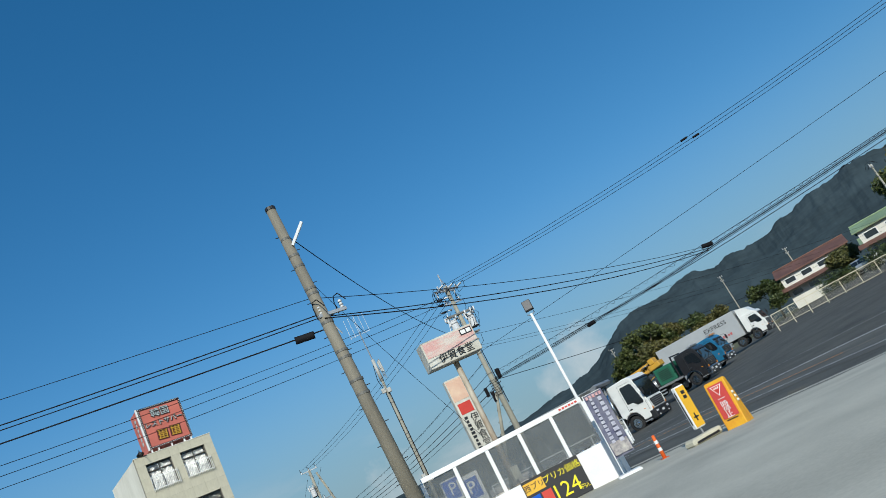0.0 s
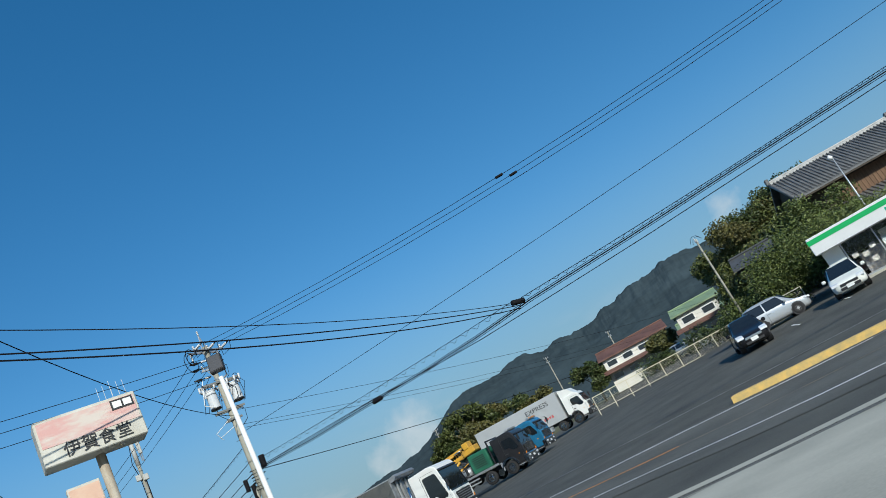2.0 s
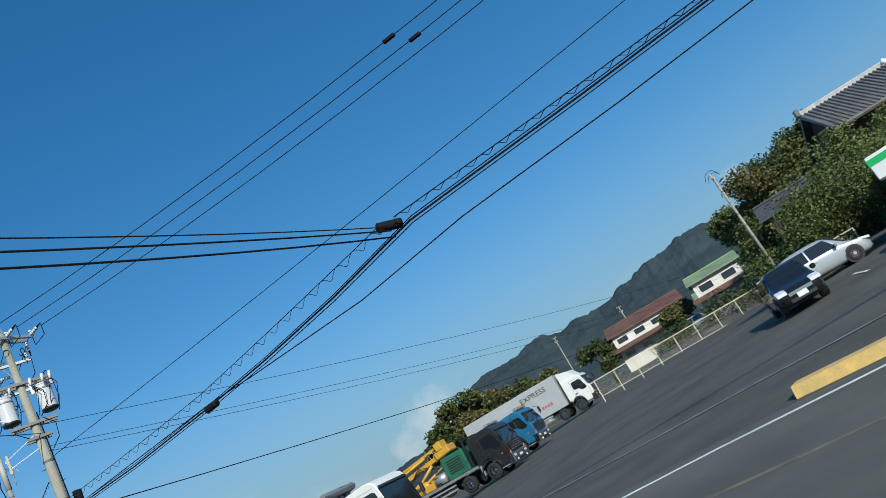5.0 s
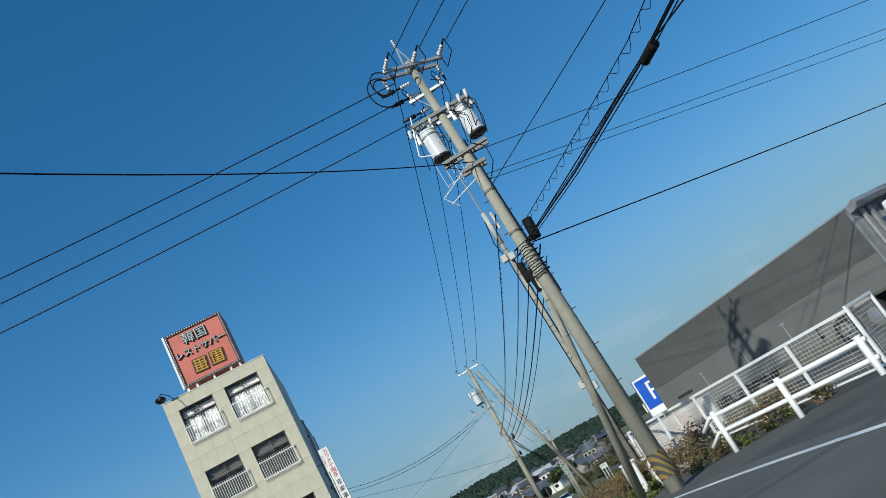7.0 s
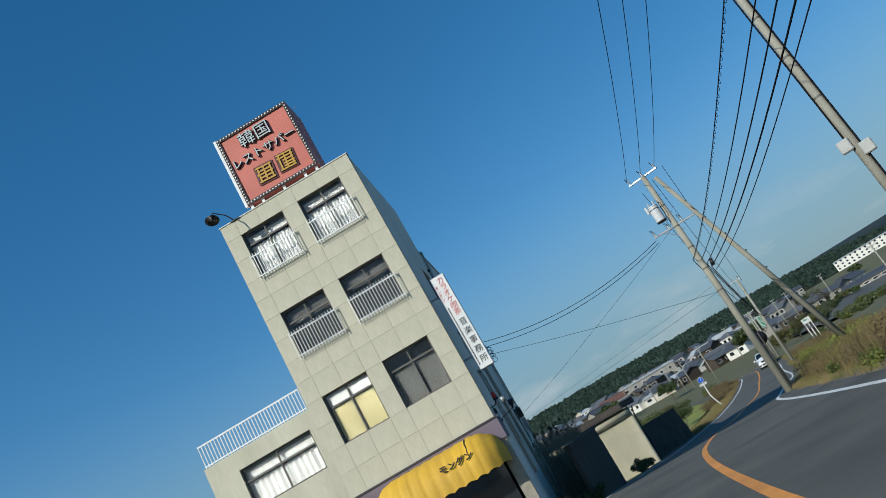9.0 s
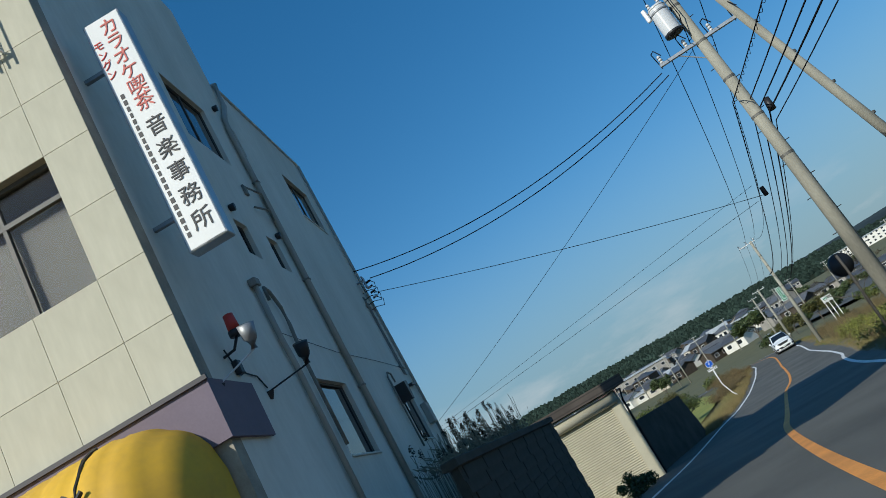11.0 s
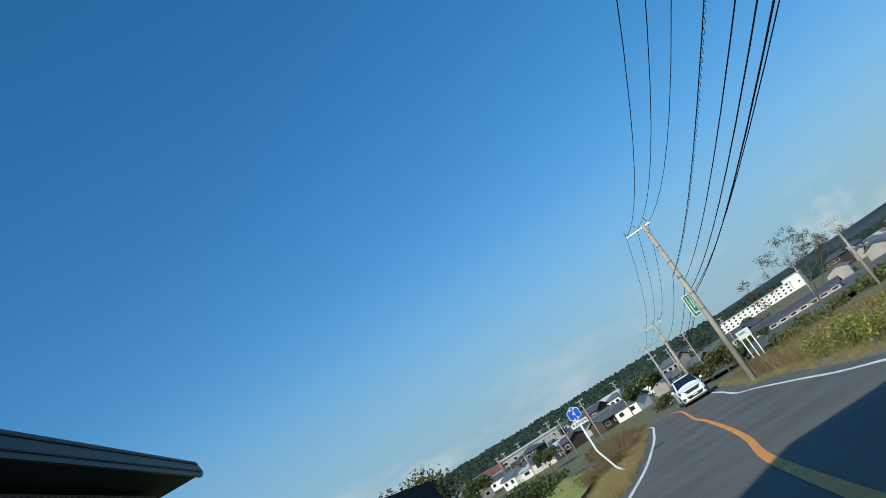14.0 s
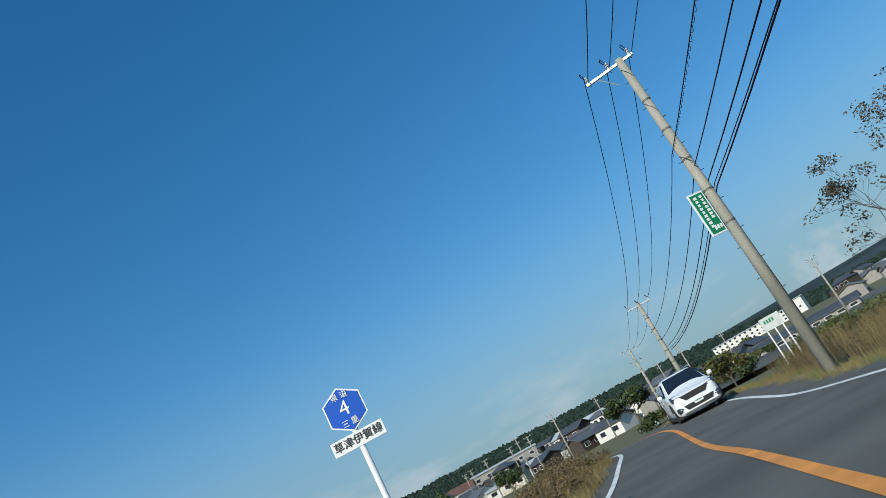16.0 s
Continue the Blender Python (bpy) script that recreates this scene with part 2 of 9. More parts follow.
# ---- lie of the land ----
KNOTS = np.array([(-5.5,2.2,.18),(-2.5,7,.18),(1,12,.14),(5.7,18.3,-.31),(6.2,22.4,-.24),(4.7,26.8,-.19),(3,30.6,-.2),(-0.8,38,-.55),(-4.5,45.2,-.98),(-6.8,50.5,-1.24),(-9.9,59,-1.78),(-12.6,67.6,-2.44),(-14.9,77.2,-3.15),(-17.1,87.4,-3.72),(-19.7,98.5,-4.15),(-21,109.7,-4.3),(2.97,41.1,-.64),(11.5,51.4,-.5),(25.7,39.2,.5),(35,72,.75),(-20,119.3,-4.62),(-25.5,119.3,-4.4),(-13,55.6,-1.5),(-20,0,.1),(25,5,.42),(-30,40,-1.2),(60,60,2.0),(60,10,2.0),(0,-40,.3),(-50,-20,-.5),(-24.8,124,-4.36),(-27.4,132,-4.36),(-30.8,138.5,-4.48),(-37,145,-4.95),(-22,146,-5.1),(-28.5,122,-4.24),(-34,134,-4.6),(-14,100,-4.3),(20,120,-1.5),(60,130,1.5),(-40,110,-5.5),(10,24.5,-.44),(12.5,29.5,-.3)])


def spline(r):
    return np.where(r > 0, r * r * np.log(np.maximum(r, 1e-9)), 0)


def solve_land():
    n = len(KNOTS)
    k = spline(np.hypot(KNOTS[:, None, 0] - KNOTS[None, :, 0], KNOTS[:, None, 1] - KNOTS[None, :, 1])) + 8.0 * np.eye(n)
    p = np.c_[np.ones(n), KNOTS[:, :2]]
    return np.linalg.solve(np.block([[k, p], [p.T, np.zeros((3, 3))]]), np.r_[KNOTS[:, 2], 0, 0, 0])


LAND = solve_land()


def near_land(x, y):
    r = np.hypot(x - KNOTS[:, 0], y - KNOTS[:, 1])
    return float(spline(r) @ LAND[:-3] + LAND[-3] + LAND[-2] * x + LAND[-1] * y)


def step(a, b, v):
    k = min(1.0, max(0.0, (v - a) / (b - a)))
    return k * k * (3 - 2 * k)


def land(x, y):
    """Height of the ground: the slope round the junction, and the valley floor beyond."""
    far = -6.3 + 7.3 * step(200, 700, y - 0.3 * x) + 6.0 * step(30, 140, x)
    cx, cy = min(70, max(-45, x)), min(150, max(-45, y))
    k = step(0, 60, math.hypot(x - cx, y - cy))
    return near_land(cx, cy) * (1 - k) + far * k


def sheet(name, xs, ys, off, material, keep=None, kind="structure", label="", category=""):
    bm = B()
    grid = [[bm.verts.new((x, y, land(x, y) + off)) for y in ys] for x in xs]
    for i in range(len(xs) - 1):
        for j in range(len(ys) - 1):
            bm.faces.new((grid[i][j], grid[i + 1][j], grid[i + 1][j + 1], grid[i][j + 1]))
    return tagged(part(name, bm, material, smooth=True), label, category, kind=kind)


def patch(name, outline, off, material, label, category, cell=2.5):
    """A convex piece of paving that follows the land."""
    bm = B()
    xs, ys = [p[0] for p in outline], [p[1] for p in outline]
    nx, ny = int((max(xs) - min(xs)) / cell) + 2, int((max(ys) - min(ys)) / cell) + 2
    g = [[bm.verts.new((min(xs) + (max(xs) - min(xs)) * i / nx, min(ys) + (max(ys) - min(ys)) * j / ny, 0)) for j in range(ny + 1)] for i in range(nx + 1)]
    for i in range(nx):
        for j in range(ny):
            bm.faces.new((g[i][j], g[i + 1][j], g[i + 1][j + 1], g[i][j + 1]))
    for (ax, ay), (bx, by) in zip(outline, outline[1:] + outline[:1]):
        bmesh.ops.bisect_plane(bm, geom=bm.verts[:] + bm.edges[:] + bm.faces[:], plane_co=(ax, ay, 0), plane_no=(by - ay, ax - bx, 0), clear_outer=True)
    for v in bm.verts:
        v.co.z = land(v.co.x, v.co.y) + off
    return tagged(part(name, bm, material, smooth=True), label, category, kind="structure")


def resample(points, gap):
    pts = [Vector((p[0], p[1])) for p in points]
    # smooth curve through the points
    out = []
    for i in range(len(pts) - 1):
        p0, p1, p2, p3 = pts[max(i - 1, 0)], pts[i], pts[i + 1], pts[min(i + 2, len(pts) - 1)]
        n = max(1, int((p2 - p1).length / gap))
        for k in range(n):
            t = k / n
            out.append(0.5 * ((2 * p1) + (p2 - p0) * t + (2 * p0 - 5 * p1 + 4 * p2 - p3) * t * t + (3 * p1 - p0 - 3 * p2 + p3) * t ** 3))
    return out + [pts[-1]]


def normals(pts):
    out = []
    for i in range(len(pts)):
        d = (pts[min(i + 1, len(pts) - 1)] - pts[max(i - 1, 0)]).normalized()
        out.append(Vector((d.y, -d.x)))   # to the right of the way
    return out


def ribbon(name, points, left, right, off, material, label, category, gap=1.0, cols=1, start=0, end=None, thick=0.0):
    """A band along a line, from offset left to offset right (positive to the right of the way)."""
    pts = resample(points, gap)
    ns = normals(pts)
    pts, ns = pts[start:end], ns[start:end]
    bm = B()
    rows = []
    for p, n in zip(pts, ns):
        row = []
        for c in range(cols + 1):
            q = p + n * (left + (right - left) * c / cols)
            row.append(bm.verts.new((q.x, q.y, land(q.x, q.y) + off)))
        rows.append(row)
    for a, b in zip(rows, rows[1:]):
        for c in range(cols):
            bm.faces.new((a[c], a[c + 1], b[c + 1], b[c]))
    return tagged(part(name, bm, material, smooth=True), label, category, kind="structure")


# ---- ground ----
def spread(marks):
    out = []
    for a, b, s in marks:
        n = max(1, round((b - a) / s))
        out += [a + (b - a) * i / n for i in range(n)]
    return out + [marks[-1][1]]


XS = spread([(-4500, -600, 650), (-600, -150, 45), (-150, -100, 5), (-100, 110, 2.5), (110, 600, 49), (600, 4500, 650)])
YS = spread([(-4500, -600, 650), (-600, -60, 54), (-60, 170, 2.5), (170, 310, 5), (310, 600, 29), (600, 4500, 650)])
sheet("ground", XS, YS, -0.03, EARTH, label="rough dry grass and soil sloping to a valley", category="ground")

AXIS = [(46, -16), (33, 0), (23, 11), (17, 17.3), (13.3, 21.4), (10.2, 25.4), (7.3, 27.6), (4.3, 30.9), (-0.5, 39.4), (-3.9, 46.4), (-6.8, 53.0), (-9.0, 59.0), (-11.4, 66.6), (-12.7, 71.8), (-14.9, 80.8), (-16.78, 88.9), (-17.82, 94.5), (-19.25, 101), (-20.82, 107.3), (-22.3, 113), (-24.1, 120.3), (-25.7, 126.2), (-27.7, 131.6), (-30.9, 136.6), (-36.0, 141.8), (-44, 147.5), (-58, 155)]


def beside(points, offs):
    """The line at changing offsets to the right of the points, one each."""
    pts = [Vector(p) for p in points]
    return [tuple(p + n * o) for p, n, o in zip(pts, normals(pts), offs)]


LEFT_OFFS = [-3.2] * 6 + [-3.4, -3.45, -3.2, -3.2, -3.3, -3.4, -3.4, -3.5, -3.5, -3.4, -3.2, -2.95, -2.6, -2.35, -2.1] + [-1.9] * 6
RIGHT_OFFS = [2.9] * 8 + [2.9, 2.85, 2.8, 2.75, 2.7, 2.7, 2.75, 2.9, 2.95, 2.85, 2.5, 2.4, 2.4] + [2.3] * 6
EDGE_LEFT, EDGE_RIGHT = beside(AXIS, LEFT_OFFS), beside(AXIS, RIGHT_OFFS)
ribbon("road", AXIS, -5.0, 3.5, 0.016, ASPHALT, "grey asphalt two-lane road sloping down to the valley", "road", cols=4)
patch("lorry_park", [(-1.5, 57), (2.5, 40.5), (6.3, 32.5), (11.5, 25.5), (38, -8), (80, 0), (62, 95), (20, 110)], -0.008, ASPHALT_OLD, "worn asphalt lorry park beside the road", "parking lot", cell=2.5)
patch("station_forecourt", [(-40, 14), (-40, -25), (34, -25), (35, -11), (5.1, 17.65), (-0.9, 21.7), (-8, 27)], 0.036, CONCRETE, "pale concrete forecourt with a steel drain along its edge", "pavement", cell=3)
ribbon("roadside_pavement", AXIS[:10], -12.0, -4.9, 0.006, ASPHALT_OLD, "worn asphalt verge between forecourt and road", "pavement", cols=4)
ribbon("centre_line", AXIS[5:], -0.075, 0.075, 0.024, LINE_ORANGE, "solid orange centre line painted on the road", "road marking")
ribbon("worn_centre_line", AXIS[:6], -0.07, 0.07, 0.024, mat("worn_orange_paint", (0.21, 0.165, 0.105), 0.8, second=(0.10, 0.095, 0.08), scale=2.2, fine=18, amount=0.8), "faded orange centre line worn down to the asphalt", "road marking")
ribbon("edge_line_left", EDGE_LEFT, -0.075, 0.075, 0.024, LINE_WHITE, "solid white edge line on the road", "road marking")
ribbon("faded_edge_line", EDGE_RIGHT[:5], -0.05, 0.05, 0.024, LINE_FADED, "edge line worn almost away on the asphalt", "road marking")
ribbon("edge_line_right", EDGE_RIGHT[4:], -0.075, 0.075, 0.024, LINE_WHITE, "solid white edge line on the road", "road marking")

TEXT_CACHE = {}


def lettering(name, words, size, material, parent, m, depth=0.006, stretch=1.0, align="CENTER"):
    """Raised letters as one mesh: written in the xz plane, facing -y, centred on the place of m."""
    key = (words, size, depth, align)
    if key not in TEXT_CACHE:
        curve = bpy.data.curves.new("letters", "FONT")
        curve.body, curve.size, curve.extrude, curve.align_x, curve.align_y, curve.resolution_u = words, size, depth, align, "CENTER", 2
        curve.space_line = 1.0
        probe = new("letters", curve)
        bpy.context.view_layer.update()
        TEXT_CACHE[key] = bpy.data.meshes.new_from_object(probe.evaluated_get(bpy.context.evaluated_depsgraph_get()))
        bpy.data.objects.remove(probe)
    me = TEXT_CACHE[key].copy()
    me.materials.clear()
    me.materials.append(material)
    ob = new(name, me)
    ob.parent = parent
    ob.matrix_basis = m @ pose(0, 0, 0, 90, 0, 0) @ Matrix.Diagonal((stretch, 1, 1, 1))
    return ob


def bars(name, material, parent, m, w, h, count, depth=0.006, vertical=False):
    """Unreadable writing: short plain bars in a row."""
    bm = B()
    for i in range(count):
        k = 0.55 + 0.4 * random.random()
        if vertical:
            c = h / 2 - (i + 0.5) * h / count
            box(bm, -w / 2 * k, w / 2 * k, -depth, depth, c - h / count * 0.34, c + h / count * 0.34)
        else:
            c = -w / 2 + (i + 0.5) * w / count
            box(bm, c - w / count * 0.34, c + w / count * 0.34, -depth, depth, -h / 2 * k, h / 2 * k)
    ob = part(name, bm, material, parent)
    ob.matrix_basis = m
    return tagged(ob, kind="stuff")


def at(ob, m):
    ob.matrix_basis = m
    return ob


# ---- shared small parts ----
YELLOW = plain("yellow_plastic", (0.75, 0.42, 0.03), 0.5)
RED = plain("red_paint", (0.55, 0.045, 0.03), 0.5)
BLUE = plain("blue_paint", (0.004, 0.085, 0.48), 0.55, spec=0.25)
GREEN = plain("green_paint", (0.01, 0.20, 0.09), 0.5)
STEEL = mat("dull_steel", (0.32, 0.33, 0.34), 0.5, 0.5, var=0.2, scale=4)
CLEAR_SHEET = mat("dusty_clear_sheet", (0.12, 0.135, 0.145), 0.25, var=0.2, scale=2, spec=0.4)
CLEAR_SHEET.node_tree.nodes["Principled BSDF"].inputs["Alpha"].default_value = 0.5
GLASS = bpy.data.materials.new("clear_glass")
GLASS.use_nodes = True
GLASS.node_tree.nodes["Principled BSDF"].inputs["Transmission Weight"].default_value = 1.0
GLASS.node_tree.nodes["Principled BSDF"].inputs["Roughness"].default_value = 0.02
GLASS.node_tree.nodes["Principled BSDF"].inputs["IOR"].default_value = 1.35
CURTAIN = mat("white_lace_curtain", (0.70, 0.71, 0.70), 0.9, var=0.15, scale=4, fine=40)
SHADE_GREY = mat("grey_roller_blind", (0.10, 0.10, 0.092), 0.9, var=0.1, scale=1)
PAPER = mat("yellowed_window_paper", (0.52, 0.47, 0.27), 0.9, second=(0.42, 0.37, 0.18), scale=1.5, fine=9)
ALU = plain("bronze_aluminium", (0.10, 0.092, 0.08), 0.6)
# dimness of the rooms is put into this dark wall colour
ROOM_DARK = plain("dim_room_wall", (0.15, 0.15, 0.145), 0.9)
PURPLE = mat("mauve_fascia", (0.17, 0.135, 0.17), 0.8, var=0.15, scale=1)
AWNING = mat("yellow_awning_cloth", (0.72, 0.42, 0.03), 0.7, second=(0.55, 0.32, 0.04), scale=1.2, fine=12)
SIGN_RED = mat("faded_red_sign_panel", (0.56, 0.15, 0.11), 0.6, var=0.15, scale=1)
GOLD = plain("gilt_letter", (0.50, 0.28, 0.03), 0.4)
SIGN_WHITE = mat("white_acrylic_sign", (0.80, 0.80, 0.78), 0.35, var=0.06, scale=1)

# ---- shop building ----
YAW = math.degrees(math.atan2(0.476, 0.879))
ZB = -1.6
FACE = pose(-12.975, 55.642, ZB, 0, 0, YAW)      # x along the front, y to the back, z up from the street
shop = thing("shop_building", FACE, "narrow four-storey cream panelled corner building with barred windows", "building")


def holed(bm, a0, a1, z0, z1, holes, y0, y1, axis="x", cuts_a=(), cuts_z=()):
    """A wall slab with openings, as blocks between the cut lines."""
    start_v = len(bm.verts)
    ca = sorted({a0, a1, *cuts_a, *(h[0] for h in holes), *(h[1] for h in holes)})
    cz = sorted({z0, z1, *cuts_z, *(h[2] for h in holes), *(h[3] for h in holes)})
    for p, q in zip(ca, ca[1:]):
        for r, s in zip(cz, cz[1:]):
            m, n = (p + q) / 2, (r + s) / 2
            if not any(h[0] < m < h[1] and h[2] < n < h[3] for h in holes):
                if axis == "x":
                    box(bm, p, q, y0, y1, r, s)
                else:
                    box(bm, y0, y1, p, q, r, s)
    bmesh.ops.remove_doubles(bm, verts=bm.verts[start_v:] if start_v else bm.verts[:], dist=0.0005)
    inner = {}
    for f in bm.faces:
        inner.setdefault(tuple(round(v, 3) for v in f.calc_center_median()), []).append(f)
    bmesh.ops.delete(bm, geom=[f for fs in inner.values() if len(fs) > 1 for f in fs], context="FACES_ONLY")
    return bm


L_WIN, R_WIN = (-4.48, -2.85), (-2.25, -0.6)
ROWS_Z = ((3.643, 5.305), (6.80, 8.41), (9.85, 11.525))
HOLES = [(a, b, z0 - ZB, z1 - ZB) for a, b in (L_WIN, R_WIN) for z0, z1 in ROWS_Z]
SHOPFRONT = [(-4.7, -0.35, 0.0, 2.75)]
part("front_wall", holed(B(), -5.05, 0, 0, 12.1 - ZB, HOLES + SHOPFRONT, 0.012, 0.25), mat("joint_mortar", (0.34, 0.31, 0.25), 0.9), shop)
SIDE_HOLES = [(3.85, 5.6, 1.05 - ZB, 2.35 - ZB), (9.85, 11.38, 1.2 - ZB, 2.42 - ZB), (9.9, 11.8, 7.28 - ZB, 8.55 - ZB), (5.35, 5.92, 4.7 - ZB, 5.38 - ZB), (3.85, 4.42, 4.63 - ZB, 5.3 - ZB), (3.8, 5.5, 7.0 - ZB, 8.35 - ZB), (6.7, 7.15, 7.9 - ZB, 8.6 - ZB)]
tall = [h for h in SIDE_HOLES if h[1] < 7.2]
rear = [h for h in SIDE_HOLES if h[0] > 7.2]
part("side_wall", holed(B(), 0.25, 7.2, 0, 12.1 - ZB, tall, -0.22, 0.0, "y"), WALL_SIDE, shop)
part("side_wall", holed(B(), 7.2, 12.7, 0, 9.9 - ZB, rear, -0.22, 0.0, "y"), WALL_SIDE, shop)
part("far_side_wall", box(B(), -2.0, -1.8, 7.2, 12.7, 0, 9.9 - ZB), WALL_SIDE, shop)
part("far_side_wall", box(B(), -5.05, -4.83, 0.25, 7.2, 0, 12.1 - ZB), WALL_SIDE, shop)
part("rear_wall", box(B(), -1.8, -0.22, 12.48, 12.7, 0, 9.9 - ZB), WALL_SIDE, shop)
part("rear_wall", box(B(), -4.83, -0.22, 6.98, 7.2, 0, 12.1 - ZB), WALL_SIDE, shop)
part("roof", box(B(), -4.83, -0.22, 0.25, 6.98, 11.75 - ZB, 11.9 - ZB), CONCRETE, shop)
part("roof", box(B(), -1.8, -0.22, 7.2, 12.48, 9.5 - ZB, 9.65 - ZB), CONCRETE, shop)
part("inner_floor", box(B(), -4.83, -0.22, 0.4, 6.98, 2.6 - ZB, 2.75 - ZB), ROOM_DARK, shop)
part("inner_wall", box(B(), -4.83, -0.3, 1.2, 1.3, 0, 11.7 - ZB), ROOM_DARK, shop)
part("roof_edge_coping", box(B(), -5.08, 0.03, -0.03, 0.27, 12.1 - ZB, 12.14 - ZB, bevel=0.01), WALL_SIDE, shop)


def sash(parent, a0, a1, z0, z1, y, style, axis="x"):
    """A two-light sliding window with its own frame, panes and what hangs behind."""
    w = part("window", box(box(box(box(B(), a0, a1, y, y + 0.09, z0, z0 + 0.05), a0, a1, y, y + 0.09, z1 - 0.05, z1), a0, a0 + 0.05, y, y + 0.09, z0 + 0.05, z1 - 0.05), a1 - 0.05, a1, y, y + 0.09, z0 + 0.05, z1 - 0.05), ALU, parent)
    mid, bar = (a0 + a1) / 2, z1 - 0.45
    part("transom", box(box(B(), a0 + 0.05, a1 - 0.05, y + 0.01, y + 0.08, bar - 0.03, bar + 0.03), mid - 0.025, mid + 0.025, y + 0.015, y + 0.075, z0 + 0.05, z1 - 0.05), ALU, w)
    for p, q, k in ((a0 + 0.05, mid, 0), (mid, a1 - 0.05, 1)):
        for r, s in ((z0 + 0.05, bar - 0.03), (bar + 0.03, z1 - 0.05)):
            g = part("pane", box(B(), p, q, y + 0.035 + 0.012 * k, y + 0.041 + 0.012 * k, r, s), GLASS if style != "dark" else GLASS_DARK, w)
            g.visible_shadow = False
    if style == "curtain":
        bm = B()
        n = 40
        cols = []
        for i in range(n + 1):
            u = a0 + 0.06 + (a1 - a0 - 0.12) * i / n
            dy = y + 0.16 + 0.03 * math.sin(i * 1.9) + 0.012 * math.sin(i * 0.7)
            cols.append([bm.verts.new((u, dy, z0 + 0.05)), bm.verts.new((u, dy, bar - 0.06))])
        for c, d in zip(cols, cols[1:]):
            bm.faces.new((c[0], d[0], d[1], c[1]))
        part("curtain", bm, CURTAIN, w, smooth=True)
        part("valance", box(B(), a0 + 0.06, a1 - 0.06, y + 0.2, y + 0.21, z1 - 0.40, z1 - 0.10), CURTAIN, w)
    if style == "blind":
        part("blind", box(B(), a0 + 0.05, a1 - 0.05, y + 0.12, y + 0.125, z0 + 0.05, bar), SHADE_GREY, w)
    if style == "paper":
        part("paper_screen", box(B(), a0 + 0.06, a1 - 0.06, y + 0.08, y + 0.085, z0 + 0.05, bar), PAPER, w)
        part("paper_screen", box(B(), a0 + 0.06, a1 - 0.06, y + 0.08, y + 0.085, bar, z1 - 0.05), CURTAIN, w)
    return w


for (a, b), styles in ((L_WIN, ("paper", "half", "curtain")), (R_WIN, ("blind", "half", "curtain"))):
    for (z0, z1), style in zip(ROWS_Z, styles):
        sash(shop, a, b, z0 - ZB, z1 - ZB, 0.12, style)
        if style == "half":
            part("roller_blind", box(B(), a + 0.08, b - 0.08, 0.3, 0.305, z1 - ZB - 0.55, z1 - ZB - 0.04), SHADE_GREY, shop)


def railing(parent, a0, a1, z0, z1, n):
    """A window guard of upright bars on two rails, standing off the wall."""
    r = part("window_guard", box(box(B(), a0, a1, -0.13, -0.10, z0 + 0.06, z0 + 0.1), a0, a1, -0.13, -0.10, z1 - 0.12, z1 - 0.08), WHITE, parent, "white steel window guard")
    for i in range(n):
        u = a0 + 0.02 + (a1 - a0 - 0.04) * i / (n - 1)
        part("bar", box(B(), u - 0.011, u + 0.011, -0.14, -0.12, z0 - 0.05, z1), WHITE, r)
    for u in (a0, a1 - 0.02):
        for zz in (z0 + 0.06, z1 - 0.12):
            part("bracket", box(B(), u, u + 0.02, -0.11, 0.0, zz, zz + 0.03), WHITE, r)


for z0 in (6.72, 9.76):
    for a, b in ((-4.52, -2.78), (-2.28, -0.52)):
        railing(shop, a, b, z0 - ZB, z0 - ZB + 0.92, 17)

# the wing beside it
part("wing_wall", holed(B(), -8.95, -5.05, 0, 5.2 - ZB, [(-7.9, -5.3, 3.3 - ZB, 4.62 - ZB)], 0.03, 0.25), WALL_CREAM, shop)
part("wing_side_wall", box(B(), -8.95, -8.73, 0.25, 8, 0, 5.2 - ZB), WALL_SIDE, shop)
part("wing_roof", box(B(), -8.73, -5.06, 0.25, 8, 4.9 - ZB, 5.05 - ZB), CONCRETE, shop)
sash(shop, -7.9, -5.3, 3.3 - ZB, 4.62 - ZB, 0.1, "curtain")
rail = part("roof_railing", box(box(B(), -8.9, -5.1, 0.1, 0.14, 5.92 - ZB, 5.97 - ZB), -8.9, -5.1, 0.1, 0.14, 5.25 - ZB, 5.29 - ZB), WHITE, shop, "white steel roof railing")
for i in range(33):
    u = -8.88 + 3.76 * i / 32
    part("bar", box(B(), u - 0.012, u + 0.012, 0.105, 0.135, 5.2 - ZB, 5.92 - ZB), WHITE, rail)

